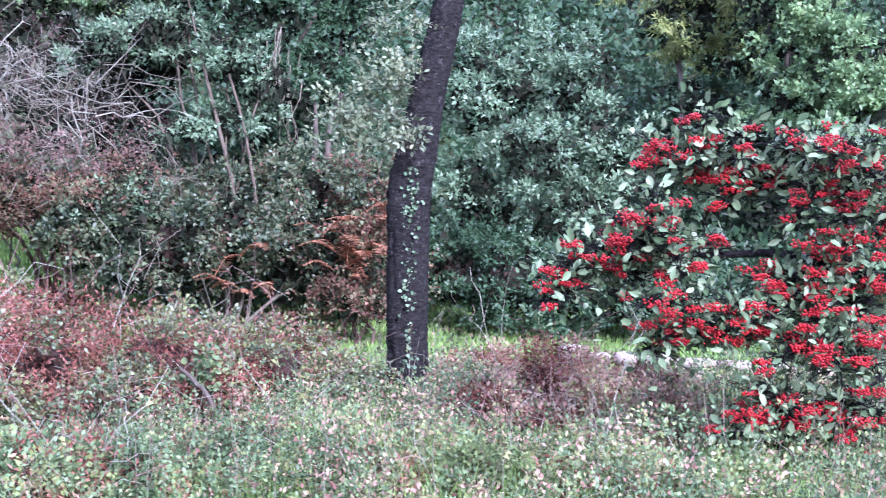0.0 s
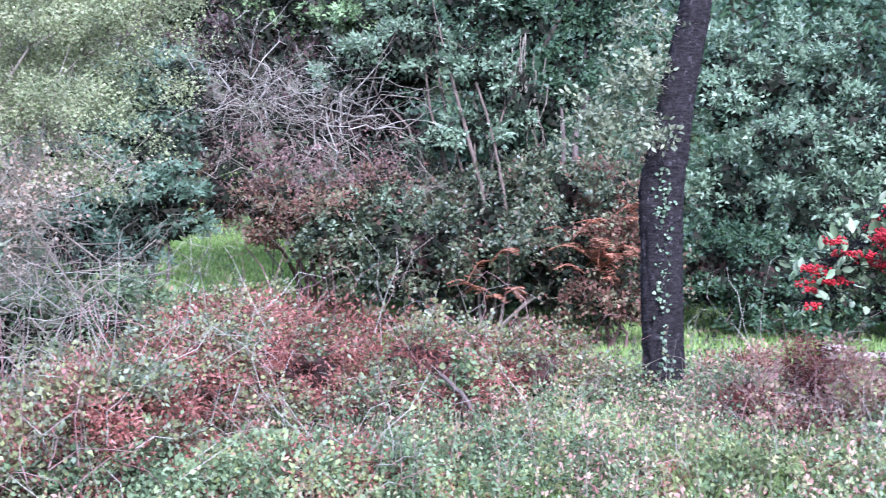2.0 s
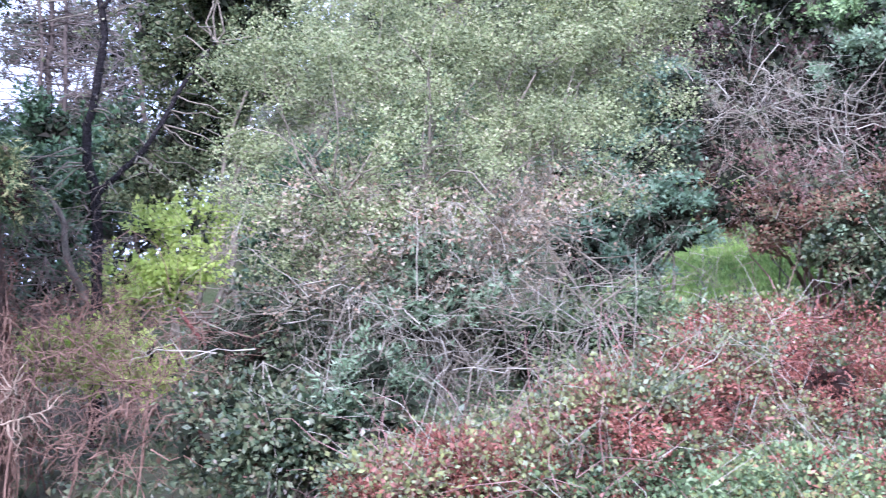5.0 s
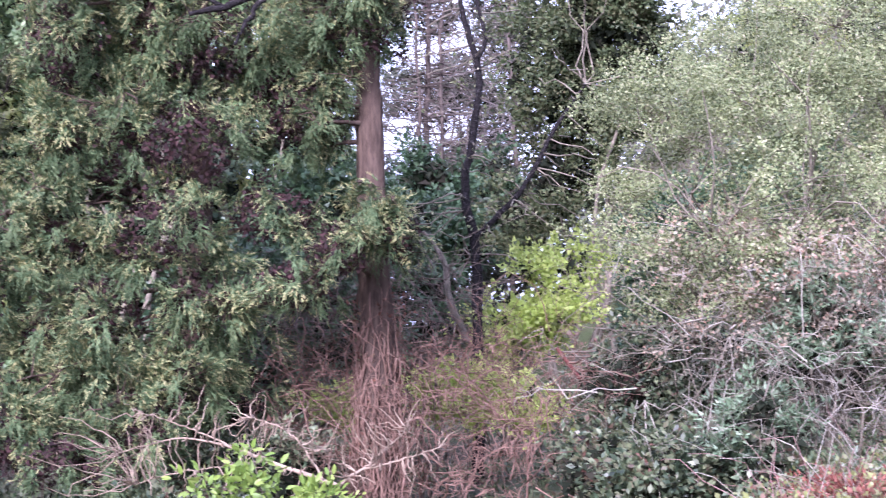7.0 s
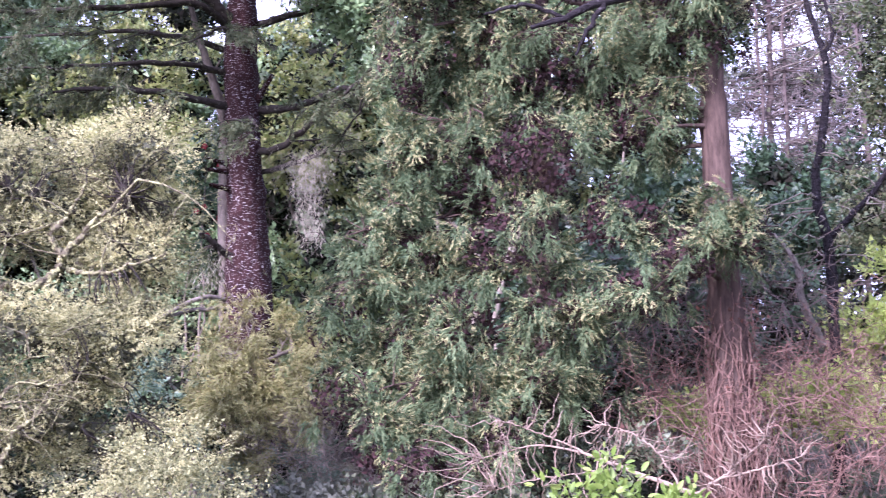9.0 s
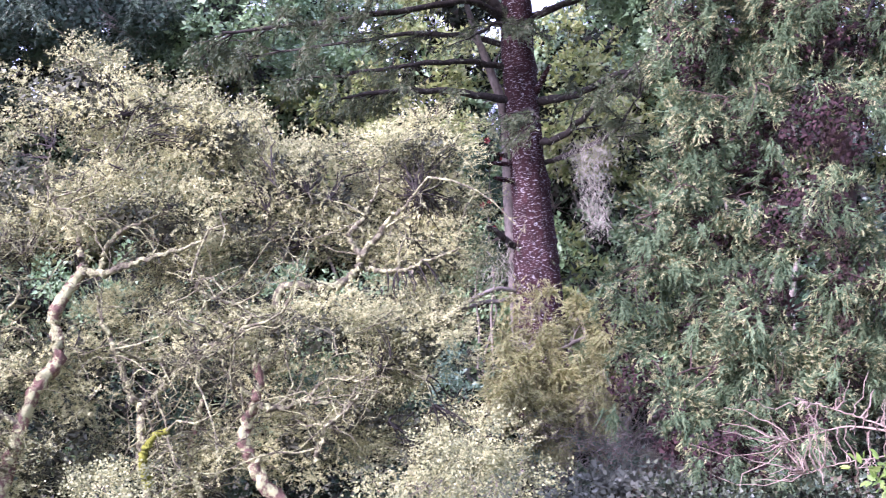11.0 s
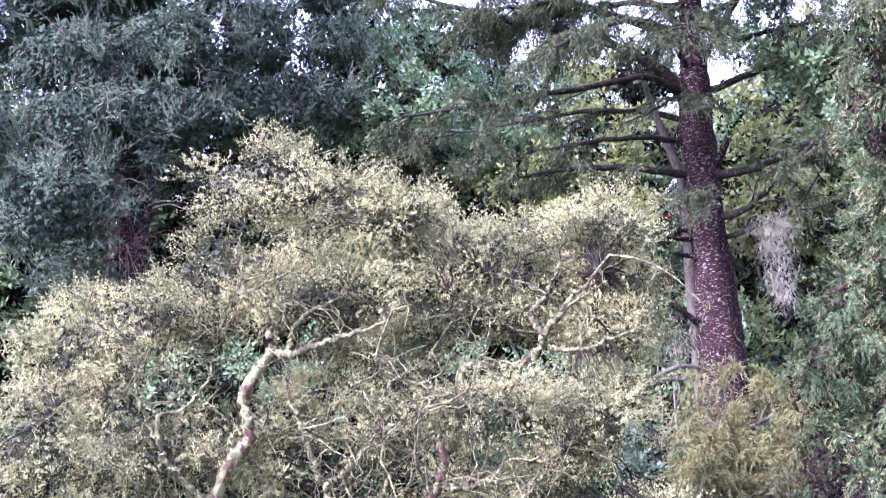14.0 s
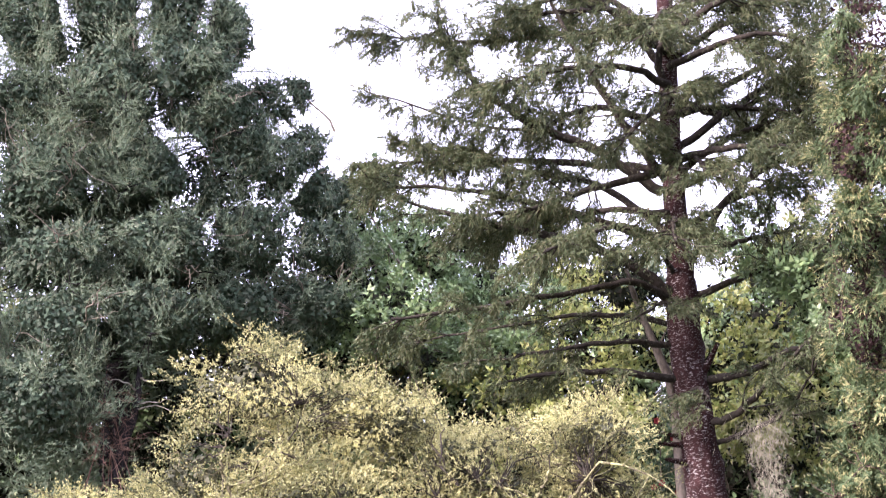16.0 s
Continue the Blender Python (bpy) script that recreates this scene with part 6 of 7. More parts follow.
# short broken stubs on the trunk
STUBS = [[(*(-18.85, 6.68, 5.15), 0.05), (*(-18.59, 6.21, 5.20), 0.02)], [(*(-18.85, 6.69, 5.04), 0.05), (*(-18.58, 6.24, 5.03), 0.025)], [(*(-18.84, 6.70, 4.78), 0.06), (*(-18.48, 6.22, 4.79), 0.025)], [(*(-18.72, 7.03, 6.06), 0.06), (*(-18.25, 7.15, 6.40), 0.03)]]
for pts in STUBS:
    part("broken_stub", stem(pts, 6, 7, 0.0, 0.05), M_BARKFIR, fir, smooth=True)


dead_stem = thing("leaning_dead_tree", tuple(rooted((-19.71, 6.71, 2.70))), "pale barkless stem leaning behind the fir", "dead tree")
STEM = [(*rooted((-19.71, 6.71, 2.70)), 0.1), (-19.48, 6.77, 4.67, 0.085), (-19.22, 6.71, 5.84, 0.075), (-19.06, 6.47, 6.64, 0.062), (-18.97, 6.28, 7.18, 0.050), (-18.85, 6.10, 7.76, 0.030)]
part("trunk", stem(STEM, 30, 9, 0.01, 0.06), M_BARKGREY, dead_stem, smooth=True)
for q in ([(-19.01, 6.37, 6.93, 0.020), (-18.96, 6.06, 7.10, 0.006)], [(-19.07, 6.50, 6.55, 0.020), (-18.82, 6.65, 6.87, 0.006)], [(-19.13, 6.60, 6.17, 0.020), (-19.13, 6.36, 6.05, 0.006)]):
    part("broken_branch", stem(q, 6, 6, 0.0, 0.05), M_BARKGREY, dead_stem, smooth=True)


def bloom(parent, c):
    """A small double flower: two rings of broad petals."""
    a = np.arange(10) * 2 * math.pi / 5 + np.repeat([0, 0.6], 5)
    way = np.stack([np.full(10, 1.0), np.cos(a), np.sin(a)], 1) * np.repeat([[0.35, 1, 1], [0.9, 0.7, 0.7]], 5, axis=0)
    part("flower", blades(np.repeat(c[None], 10, 0), way, np.tile([[1.0, 0, 0.2]], (10, 1)), np.repeat([0.06, 0.045], 5), 0.9, near=True), M_BLOOM, parent, "small red flower")


camellia = bush("flowering_shrub", [(-20.19, 6.76, 5.52, 0.31, 0.31), (-20.33, 6.78, 4.68, 0.34, 0.36), (-20.19, 6.82, 3.98, 0.32, 0.36)], (-20.45, 6.70, 2.76), "dark evergreen shrub with a few red flowers", "shrub", M_DARK, M_TWIG, 420, 11, 0.09, 0.5, 0.1, 0.6, 0.03)
for q in ((-19.70, 6.56, 5.59), (-19.86, 6.57, 4.67), (-19.91, 6.46, 4.62), (-19.82, 6.79, 4.50), (-19.68, 6.78, 5.31), (-19.91, 6.62, 4.24)):
    bloom(camellia, np.array(q))


def beard(spots, n, length, label):
    """Lichen beards: short crooked threads matted into a ragged hanging strand."""
    t = thing("beard_lichen", spots[0][:3], label, "lichen", "lichen beards")
    s = np.asarray(spots, float)
    i = rng.integers(0, len(s), n)
    a = s[i] + rng.normal(size=(n, 3)) * np.array([0.1, 0.1, 0.14])
    v, q = blades(a, np.stack([rng.normal(size=n) * 0.55, rng.normal(size=n) * 0.55, -np.ones(n)], 1), unit(rng.normal(size=(n, 3)) * np.array([1, 1, 0])), length * (0.3 + rng.random(n)), 0.04)
    part("lichen_mass", (v, q), M_BEARD, t, kind="stuff")
    return t


beard([(-17.88, 7.27, 5.04), (-17.74, 7.34, 4.94), (-17.59, 7.44, 4.99), (-17.63, 7.61, 5.01), (-17.76, 7.29, 4.72), (-17.69, 7.45, 4.74), (-17.72, 7.39, 4.50), (-17.66, 7.52, 4.57), (-17.74, 7.34, 4.30), (-17.70, 7.45, 4.24), (-17.72, 7.39, 4.06), (-17.69, 7.47, 4.00)], 2600, 0.13, "long pale lichen beard hanging from a dead limb")
beard([(-18.17, 7.07, 4.97), (-17.29, 7.87, 5.52), (-17.34, 7.78, 5.25)], 160, 0.14, "short lichen beards on a limb")
beard([(-18.41, 6.11, 3.38), (-18.38, 6.20, 3.62)], 200, 0.16, "lichen beard beside the trunk foot")
dwb = thing("dead_limbs", (-17.61, 5.68, 2.93), "bleached dead limbs in front of a dark hollow", "dead branch")
part("limb", stem([(*(-17.74, 6.21, 2.95), 0.034), (*(-17.63, 5.61, 2.92), 0.03), (*(-17.49, 5.04, 2.77), 0.02)], 10, 8, 0.006, 0.034), M_BARKGREY, dwb, smooth=True)
part("limb", stem([(*(-17.76, 6.15, 3.07), 0.034), (*(-17.60, 5.70, 3.08), 0.034), (*(-17.48, 5.08, 2.79), 0.03)], 10, 8, 0.006, 0.034), M_BARKGREY, dwb, smooth=True)
part("limb", stem([(*(-15.84, 6.18, 2.59), 0.034), (*(-15.60, 6.24, 2.29), 0.028), (*(-15.57, 5.75, 2.12), 0.02)], 10, 8, 0.006, 0.034), M_BARKGREY, dwb, smooth=True)

# ---------------------------------------------------------------- dark cypress
CYP = [(-22.83, 0.14, 12.37, 0.65, 0.74), (-22.52, -0.15, 13.01, 0.58, 0.63), (-23.31, 0.49, 11.79, 0.74, 0.64), (-23.38, -3.32, 14.15, 1.23, 1.12), (-23.39, -1.98, 14.40, 1.34, 1.23), (-23.45, -0.62, 14.45, 1.23, 1.23), (-23.55, 0.23, 14.27, 0.67, 0.78), (-23.60, -3.21, 12.62, 1.32, 1.21), (-23.14, -1.75, 12.75, 1.40, 1.18), (-23.60, -0.43, 13.08, 1.21, 1.10), (-23.83, 0.41, 12.60, 0.77, 0.77),
         (-24.12, 1.19, 13.10, 0.67, 0.45), (-24.01, 1.63, 13.28, 0.28, 0.28), (-24.46, 1.78, 12.28, 0.45, 0.56), (-24.20, 1.25, 11.69, 0.88, 0.77), (-23.28, -2.93, 10.92, 1.37, 1.05), (-23.33, -1.35, 11.14, 1.37, 1.05), (-23.88, 0.07, 11.23, 1.18, 0.97), (-24.37, 1.89, 11.17, 0.66, 0.55),
         (-24.75, 2.48, 11.43, 0.34, 0.39), (-23.29, -2.61, 9.53, 1.45, 0.93), (-23.35, -0.96, 9.72, 1.45, 0.93), (-23.78, 0.56, 10.06, 1.16, 0.84), (-24.24, 1.94, 10.08, 0.86, 0.75), (-23.17, -2.77, 8.16, 1.52, 0.91), (-23.43, -1.16, 8.49, 1.43, 0.82), (-23.82, 0.32, 8.66, 1.14, 0.73),
         (-22.93, -3.08, 6.93, 1.39, 0.99), (-24.13, 1.78, 8.82, 0.95, 0.63), (-23.49, -4.62, 13.50, 1.45, 1.45), (-23.53, -4.62, 10.93, 1.51, 1.40), (-22.92, -4.39, 8.14, 1.42, 1.32), (-23.40, -2.74, 16.24, 1.74, 1.51), (-23.60, -0.93, 16.15, 1.51, 1.39), (-22.94, -1.87, 18.79, 1.32, 1.80), (-24.41, -2.12, 13.97, 1.26, 1.26), (-24.75, -2.03, 12.32, 1.24, 1.24), (-24.91, -1.98, 10.86, 1.23, 1.23), (-25.00, -2.08, 9.31, 1.32, 1.21), (-24.43, -3.57, 10.49, 1.10, 1.21)]
cypress = conifer("dark_cypress", [(*(-24.92, -1.98, 4.57), 0.3), (*(-24.93, -1.89, 7.60), 0.22), (*(-25.14, -1.79, 10.40), 0.12), (*(-25.34, -1.78, 14.07), 0.08), (*(-25.53, -1.85, 18.83), 0.05), (*(-25.53, -1.93, 24.82), 0.02)],
        CYP,
        "broad dark cypress with bare inner branches", M_CYPRESS, M_BARKDARK, 2300, shell=0.8, inside=1.2, limbs=90, limb_r=0.03, droop=-0.35, lumps=(16, 0.33), tip=M_CYPTIP, tufts=dict(length=0.34, shoots=10, needles=12, needle=0.08, wide=0.42))

cl = np.array(CYP)[rng.integers(0, len(CYP), 60), :]
co = unit(rng.normal(size=(60, 3)) + unit(np.array([0, 0, 2.0]) - cl[:, :3]) * 0.9 + np.array([0, 0, 0.25]))
ce = cl[:, :3] + co * cl[:, 3:4] * (0.95 + 0.25 * rng.random((60, 1)))
for a, b in zip(ce - co * 1.3 - np.array([0, 0, 0.35]), ce):
    p = arcs(a[None], b[None], 0.14, 9, 0.025, 0.1)
    part("bare_branch", tubes(p, np.linspace(0.024, 0.006, 9)[None], 5), M_TWIG, cypress, "grey bare branch", smooth=True)
    e = p[0, rng.integers(3, 9, 7)]
    part("twig_growth", tubes(arcs(e, e + rng.normal(size=e.shape) * 0.28 + (b - a) * 0.16, 0.15, 5, 0.03), np.linspace(0.009, 0.003, 5)[None] * np.ones((7, 1)), 3), M_TWIG, cypress, kind="stuff")

fork = thing("dark_forked_trunk", (-22.93, -1.76, 5.66), "black forked trunk below the dark cypress", "tree")
part("trunk", stem([(*(-22.93, -1.76, 5.52), 0.1), (*(-22.94, -1.70, 6.04), 0.09), (*(-22.95, -1.50, 6.56), 0.075), (*(-22.96, -1.39, 7.08), 0.06), (*(-22.96, -1.34, 7.76), 0.04)], 18, 8, 0.006, 0.06), M_BARKDARK, fork, smooth=True)
part("limb", stem([(*(-22.94, -1.70, 6.09), 0.07), (*(-22.92, -1.86, 6.56), 0.06), (*(-22.90, -2.11, 6.90), 0.05), (*(-22.88, -2.36, 7.24), 0.03)], 14, 8, 0.006, 0.06), M_BARKDARK, fork, smooth=True)
for e in ([(-22.96, -1.41, 6.89), (-22.58, -0.83, 6.88)], [(-22.96, -1.38, 7.13), (-22.53, -1.80, 7.23)], [(-22.96, -1.36, 7.37), (-22.58, -0.95, 7.21)], [(-22.95, -1.45, 6.75), (-22.59, -0.79, 6.67)]):
    part("dead_limb", tubes(arcs(np.array(e[:1]), np.array(e[1:]), 0.1, 9, 0.02, 0.1), np.linspace(0.02, 0.006, 9)[None], 5), M_TWIGPALE, fork, smooth=True)
tangle("hanging_dead_twigs", [(-22.73, -1.82, 6.99, 0.19, 0.28), (-22.72, -1.92, 6.47, 0.25, 0.38), (-22.73, -1.81, 6.14, 0.26, 0.28)], 80, "matted reddish dead twigs hung round a dark trunk", M_TWIGRED, 0.008, 0.6, "dead branches", -0.1)

# ---------------------------------------------------------------- lichen-covered oak
LIM = [
    ("pink", [(-11.20, -0.57, 0.88, 0.062), (-11.22, -0.50, 1.09, 0.061), (-11.23, -0.39, 1.37, 0.059), (-11.24, -0.34, 1.53, 0.058), (-11.24, -0.21, 1.86, 0.056), (-11.23, -0.10, 2.06, 0.055), (-11.23, 0.02, 2.18, 0.053), (-11.22, 0.05, 2.35, 0.052), (-11.21, 0.01, 2.52, 0.050), (-11.19, 0.12, 2.70, 0.049), (-11.18, 0.21, 2.83, 0.047), (-11.17, 0.27, 2.90, 0.046)]),
    ("pale", [(-11.12, 0.27, 2.89, 0.036), (-11.06, 0.40, 2.85, 0.030), (-10.98, 0.59, 2.90, 0.025), (-10.91, 0.82, 2.95, 0.019), (-10.82, 1.04, 2.99, 0.014), (-10.74, 1.19, 3.05, 0.008)]),
    ("pale", [(-11.17, 0.27, 2.89, 0.034), (-11.19, 0.25, 3.08, 0.029), (-11.20, 0.24, 3.27, 0.024), (-11.21, 0.34, 3.46, 0.018), (-11.21, 0.38, 3.66, 0.013), (-11.20, 0.50, 3.89, 0.008)]),
    ("pale", [(-11.17, 0.40, 2.87, 0.026), (-11.10, 0.43, 3.03, 0.021), (-11.02, 0.57, 3.18, 0.016), (-10.95, 0.72, 3.23, 0.011), (-10.88, 0.93, 3.30, 0.006)]),
    ("pale", [(-11.17, 0.24, 3.27, 0.020), (-11.18, 0.09, 3.44, 0.015), (-11.17, 0.01, 3.67, 0.011), (-11.16, 0.07, 3.90, 0.006)]),
    ("pale", [(-10.99, 0.67, 0.78, 0.045), (-11.01, 0.66, 1.04, 0.043), (-11.02, 0.62, 1.35, 0.040), (-11.03, 0.63, 1.60, 0.038), (-11.03, 0.64, 1.81, 0.036)]),
    ("pale", [(-11.03, 0.64, 1.81, 0.034), (-11.01, 0.57, 1.85, 0.029), (-10.98, 0.50, 2.11, 0.024), (-10.96, 0.44, 2.30, 0.020), (-10.93, 0.38, 2.46, 0.015), (-10.89, 0.35, 2.66, 0.010)]),
    ("pale", [(-10.98, 0.64, 1.81, 0.028), (-10.94, 0.73, 1.86, 0.024), (-10.91, 0.82, 1.94, 0.019), (-10.88, 0.85, 2.04, 0.014), (-10.85, 0.80, 2.14, 0.010)]),
    ("moss", [(-10.90, 0.66, 1.18, 0.040), (-10.88, 0.63, 1.30, 0.035), (-10.86, 0.63, 1.42, 0.030), (-10.83, 0.70, 1.54, 0.025), (-10.79, 0.83, 1.59, 0.020)]),
    ("pink", [(-10.59, 1.60, 0.72, 0.056), (-10.63, 1.50, 1.11, 0.053), (-10.65, 1.43, 1.29, 0.049), (-10.66, 1.37, 1.46, 0.046), (-10.65, 1.42, 1.63, 0.042), (-10.64, 1.49, 1.77, 0.039), (-10.64, 1.52, 1.92, 0.035), (-10.63, 1.50, 2.08, 0.032)]),
    ("pale", [(-10.59, 1.50, 1.72, 0.030), (-10.50, 1.66, 1.68, 0.023), (-10.40, 1.83, 1.72, 0.017), (-10.30, 2.02, 1.68, 0.010)]),
    ("pale", [(-10.58, 1.49, 2.08, 0.026), (-10.55, 1.39, 2.24, 0.020), (-10.53, 1.27, 2.34, 0.014), (-10.51, 1.12, 2.42, 0.008)]),
    ("pale", [(-10.54, 1.39, 2.24, 0.018), (-10.52, 1.45, 2.37, 0.014), (-10.50, 1.56, 2.41, 0.010), (-10.49, 1.67, 2.37, 0.006)]),
    ("pale", [(-10.61, 1.47, 2.47, 0.018), (-10.63, 1.30, 2.53, 0.014), (-10.64, 1.11, 2.64, 0.010), (-10.63, 1.05, 2.77, 0.006)]),
    ("pale", [(-10.55, 1.28, 2.34, 0.016), (-10.56, 1.20, 2.22, 0.013), (-10.58, 1.09, 2.19, 0.009), (-10.59, 1.05, 2.02, 0.006)]),
    ("pink", [(-11.16, 1.05, 0.73, 0.030), (-11.20, 1.00, 1.32, 0.027), (-11.20, 1.06, 1.58, 0.023), (-11.19, 1.13, 1.81, 0.020)]),
    ("pale", [(-10.93, 1.56, 1.93, 0.034), (-10.94, 1.72, 2.17, 0.034), (-10.94, 1.76, 2.62, 0.035), (-10.94, 2.00, 2.64, 0.035), (-10.94, 2.23, 2.64, 0.036), (-10.93, 2.42, 2.74, 0.036)]),
    ("pale", [(-10.93, 2.42, 2.74, 0.034), (-10.93, 2.46, 2.86, 0.029), (-10.94, 2.38, 3.04, 0.024), (-10.91, 2.50, 3.18, 0.018), (-10.90, 2.57, 3.30, 0.013), (-10.88, 2.66, 3.46, 0.008)]),
    ("pale", [(-10.91, 2.45, 2.86, 0.030), (-10.83, 2.60, 3.02, 0.025), (-10.77, 2.68, 3.14, 0.019), (-10.69, 2.80, 3.23, 0.013), (-10.62, 2.90, 3.35, 0.008)]),
    ("pale", [(-10.86, 2.48, 2.76, 0.022), (-10.74, 2.71, 2.71, 0.017), (-10.60, 2.96, 2.78, 0.011), (-10.46, 3.17, 2.83, 0.006)]),
    ("pale", [(-11.24, -0.27, 1.73, 0.030), (-11.22, -0.52, 1.93, 0.026), (-11.21, -0.65, 2.16, 0.023), (-11.19, -0.67, 2.43, 0.019), (-11.20, -0.49, 2.47, 0.015), (-11.19, -0.35, 2.59, 0.012), (-11.18, -0.22, 2.74, 0.008)]),
    ("pale", [(-11.21, -0.65, 2.16, 0.020), (-11.21, -0.80, 2.53, 0.015), (-11.21, -0.83, 2.81, 0.011), (-11.23, -0.69, 3.07, 0.006)]),
    ("pale", [(-11.13, -0.39, 1.37, 0.020), (-11.06, -0.62, 1.54, 0.015), (-10.98, -0.69, 1.72, 0.011), (-10.91, -0.80, 1.82, 0.006)]),
    ("pale", [(-10.64, 1.49, 1.77, 0.018), (-10.63, 1.34, 1.91, 0.014), (-10.60, 1.26, 2.00, 0.010), (-10.56, 1.22, 2.18, 0.006)]),
    ("pale", [(-10.28, 1.85, 1.26, 0.022), (-10.23, 1.95, 1.51, 0.017), (-10.16, 2.13, 1.66, 0.011), (-10.10, 2.26, 1.86, 0.006)]),
    ("pale", [(-10.39, 1.83, 1.72, 0.014), (-10.33, 1.95, 1.85, 0.011), (-10.27, 2.08, 1.88, 0.008), (-10.20, 2.28, 1.80, 0.005)]),
]
oak = thing("lichened_oak", tuple(rooted((-10.99, 0.33, 0.67), 0.0)), "gnarled oak coated in cream lichen with pink-brown limbs", "tree")
oak_line = []
root = rooted((-10.99, 0.46, 0.66))
for n, (kind_of, pts) in enumerate(LIM):
    mat = {"pink": M_BARKPINK, "pale": M_BARKPALE, "moss": M_MOSS}[kind_of]
    if pts[0][2] < LIM[0][1][0][2] + 0.15 and kind_of != "moss":
        pts = [(*root, pts[0][3] * 1.4)] + pts
    part("limb", stem([(*q[:3], q[3]) for q in pts], 44, 10, 0.008, 0.17), mat, oak, "moss-yellow elbow" if kind_of == "moss" else "", smooth=True)
    oak_line.append(smooth_line(pts, 40)[6:, :3])
ol = np.concatenate(oak_line)
p1, r1 = crooked(oak_line, 110, 0.9, 0.009)
p2, r2 = crooked([p1.reshape(-1, 3)], 500, 0.42, 0.005, 0.6)
part("branch_growth", tubes(p1, r1, 5), M_BARKPALE, oak, "crooked cream-lichened branches", "stuff", True)
part("branchlet_growth", tubes(p2, r2, 4), M_BARKPALE, oak, kind="stuff")
ol = np.concatenate([ol, p1.reshape(-1, 3)])
OAK = [(-11.54, 0.30, 4.40, 0.63, 0.41), (-11.26, 0.91, 4.04, 0.70, 0.52), (-11.31, -0.23, 3.63, 0.54, 0.36), (-11.34, -0.64, 3.33, 0.67, 0.35), (-11.49, 1.60, 3.92, 0.53, 0.38), (-10.97, 0.76, 3.33, 0.73, 0.41), (-11.07, 1.68, 3.11, 0.56, 0.37), (-11.47, 2.79, 3.77, 0.68, 0.39), (-11.15, 3.18, 3.39, 0.48, 0.43),
       (-11.36, 2.33, 3.32, 0.53, 0.43), (-10.97, 3.09, 2.88, 0.43, 0.33), (-10.42, 1.97, 2.25, 0.66, 0.31), (-10.28, 2.57, 2.16, 0.48, 0.35), (-11.33, -1.12, 3.07, 0.67, 0.44), (-10.96, -0.88, 2.17, 0.64, 0.41), (-11.40, 0.12, 2.21, 0.57, 0.43), (-11.24, 1.16, 2.13, 0.61, 0.42), (-11.20, -0.06, 1.49, 0.65, 0.37), (-10.76, -0.98, 1.48, 0.63, 0.36), (-11.15, 1.10, 1.35, 0.65, 0.37),
       (-11.09, -1.57, 2.22, 0.60, 0.70), (-10.82, 1.98, 1.42, 0.59, 0.36), (-11.35, 1.02, 2.71, 0.66, 0.33), (-10.53, 2.40, 1.65, 0.54, 0.27), (-10.78, 2.77, 2.03, 0.51, 0.32), (-10.97, 3.13, 2.39, 0.33, 0.24), (-11.15, 3.02, 3.00, 0.53, 0.43), (-10.06, 2.77, 1.26, 0.56, 0.26), (-10.87, 3.05, 3.81, 0.44, 0.33), (-10.92, 1.34, 4.02, 0.49, 0.28), (-11.00, 1.91, 3.65, 0.39, 0.29)]
OAK = [(*(np.array(q[:3]) * (np.array([1, 1, 1]) + (0.045 if q[2] < 4.2 else 0.01) * np.array([1, 1, 0]))), *q[3:]) for q in OAK]
oc, oo, ob_ = lobe_points(lumpy(OAK, 11, 0.34), 7600, 0.6, 9, 0.1)
tw = attach(ob_, ol, 0.007, 6, 4, 0.14)
part("twig_growth", tw, M_BARKLIMB, oak, kind="stuff")
bj = np.repeat(np.arange(len(ob_)), 9)[::2]
part("fine_twig_growth", tubes(arcs(ob_[bj], oc[::2] + oo[::2] * 0.1, 0.12, 3, 0.05), np.array([[0.006, 0.004, 0.002]]) * np.ones((len(bj), 1)), 3), M_BARKPALE, oak, kind="stuff")
part("crown", foliage(oc, oo, 23, 0.095, 0.021, 0.6, wild=1.6, tri=True), M_LICHLEAF, oak, kind="stuff")
lc, lo_, lb = lobe_points(lumpy(OAK, 11, 0.34), 14000, 0.3, 22, 0.09)
lk = np.array([noise.noise(Vector(q) * 1.7) for q in lc]) * 1.3 + 0.45 * lo_[:, 2] + 0.1 * (lc[:, 2] - 2.6) > -0.95
lc, lo_ = lc[lk], lo_[lk]
part("inner_leafage", inner(OAK, 0.06, 0.2, 0.6), M_OAKSHADE, oak, "dull leaves inside the crown, coloured dark for shade", "stuff")
part("lichen_growth", sprays(lc, lo_ + np.array([0, 0, 0.1]), 19, 0.085, 0.025, 0.25, 1.1), M_LICHEN, oak, "cream lichen tufts over the outer twigs", "stuff")
bush("lichened_shrub", [(-9.20, 2.75, 1.28, 0.36, 0.28), (-9.09, 2.38, 1.08, 0.47, 0.27), (-9.10, 3.07, 1.10, 0.28, 0.16), (-9.59, 0.39, 1.16, 0.44, 0.16), (-9.04, 2.58, 0.84, 0.66, 0.23)], (-9.15, 2.55, 0.61), "lower shrub with cream lichen and pale leaves", "shrub", M_LICHLEAF, M_BARKPALE, 1000, 16, 0.024, 0.6, 0.08, 0.9, 0.02, 0.004, wild=1.4, inside=0.0, lumps=(12, 0.4), wide=0.1)

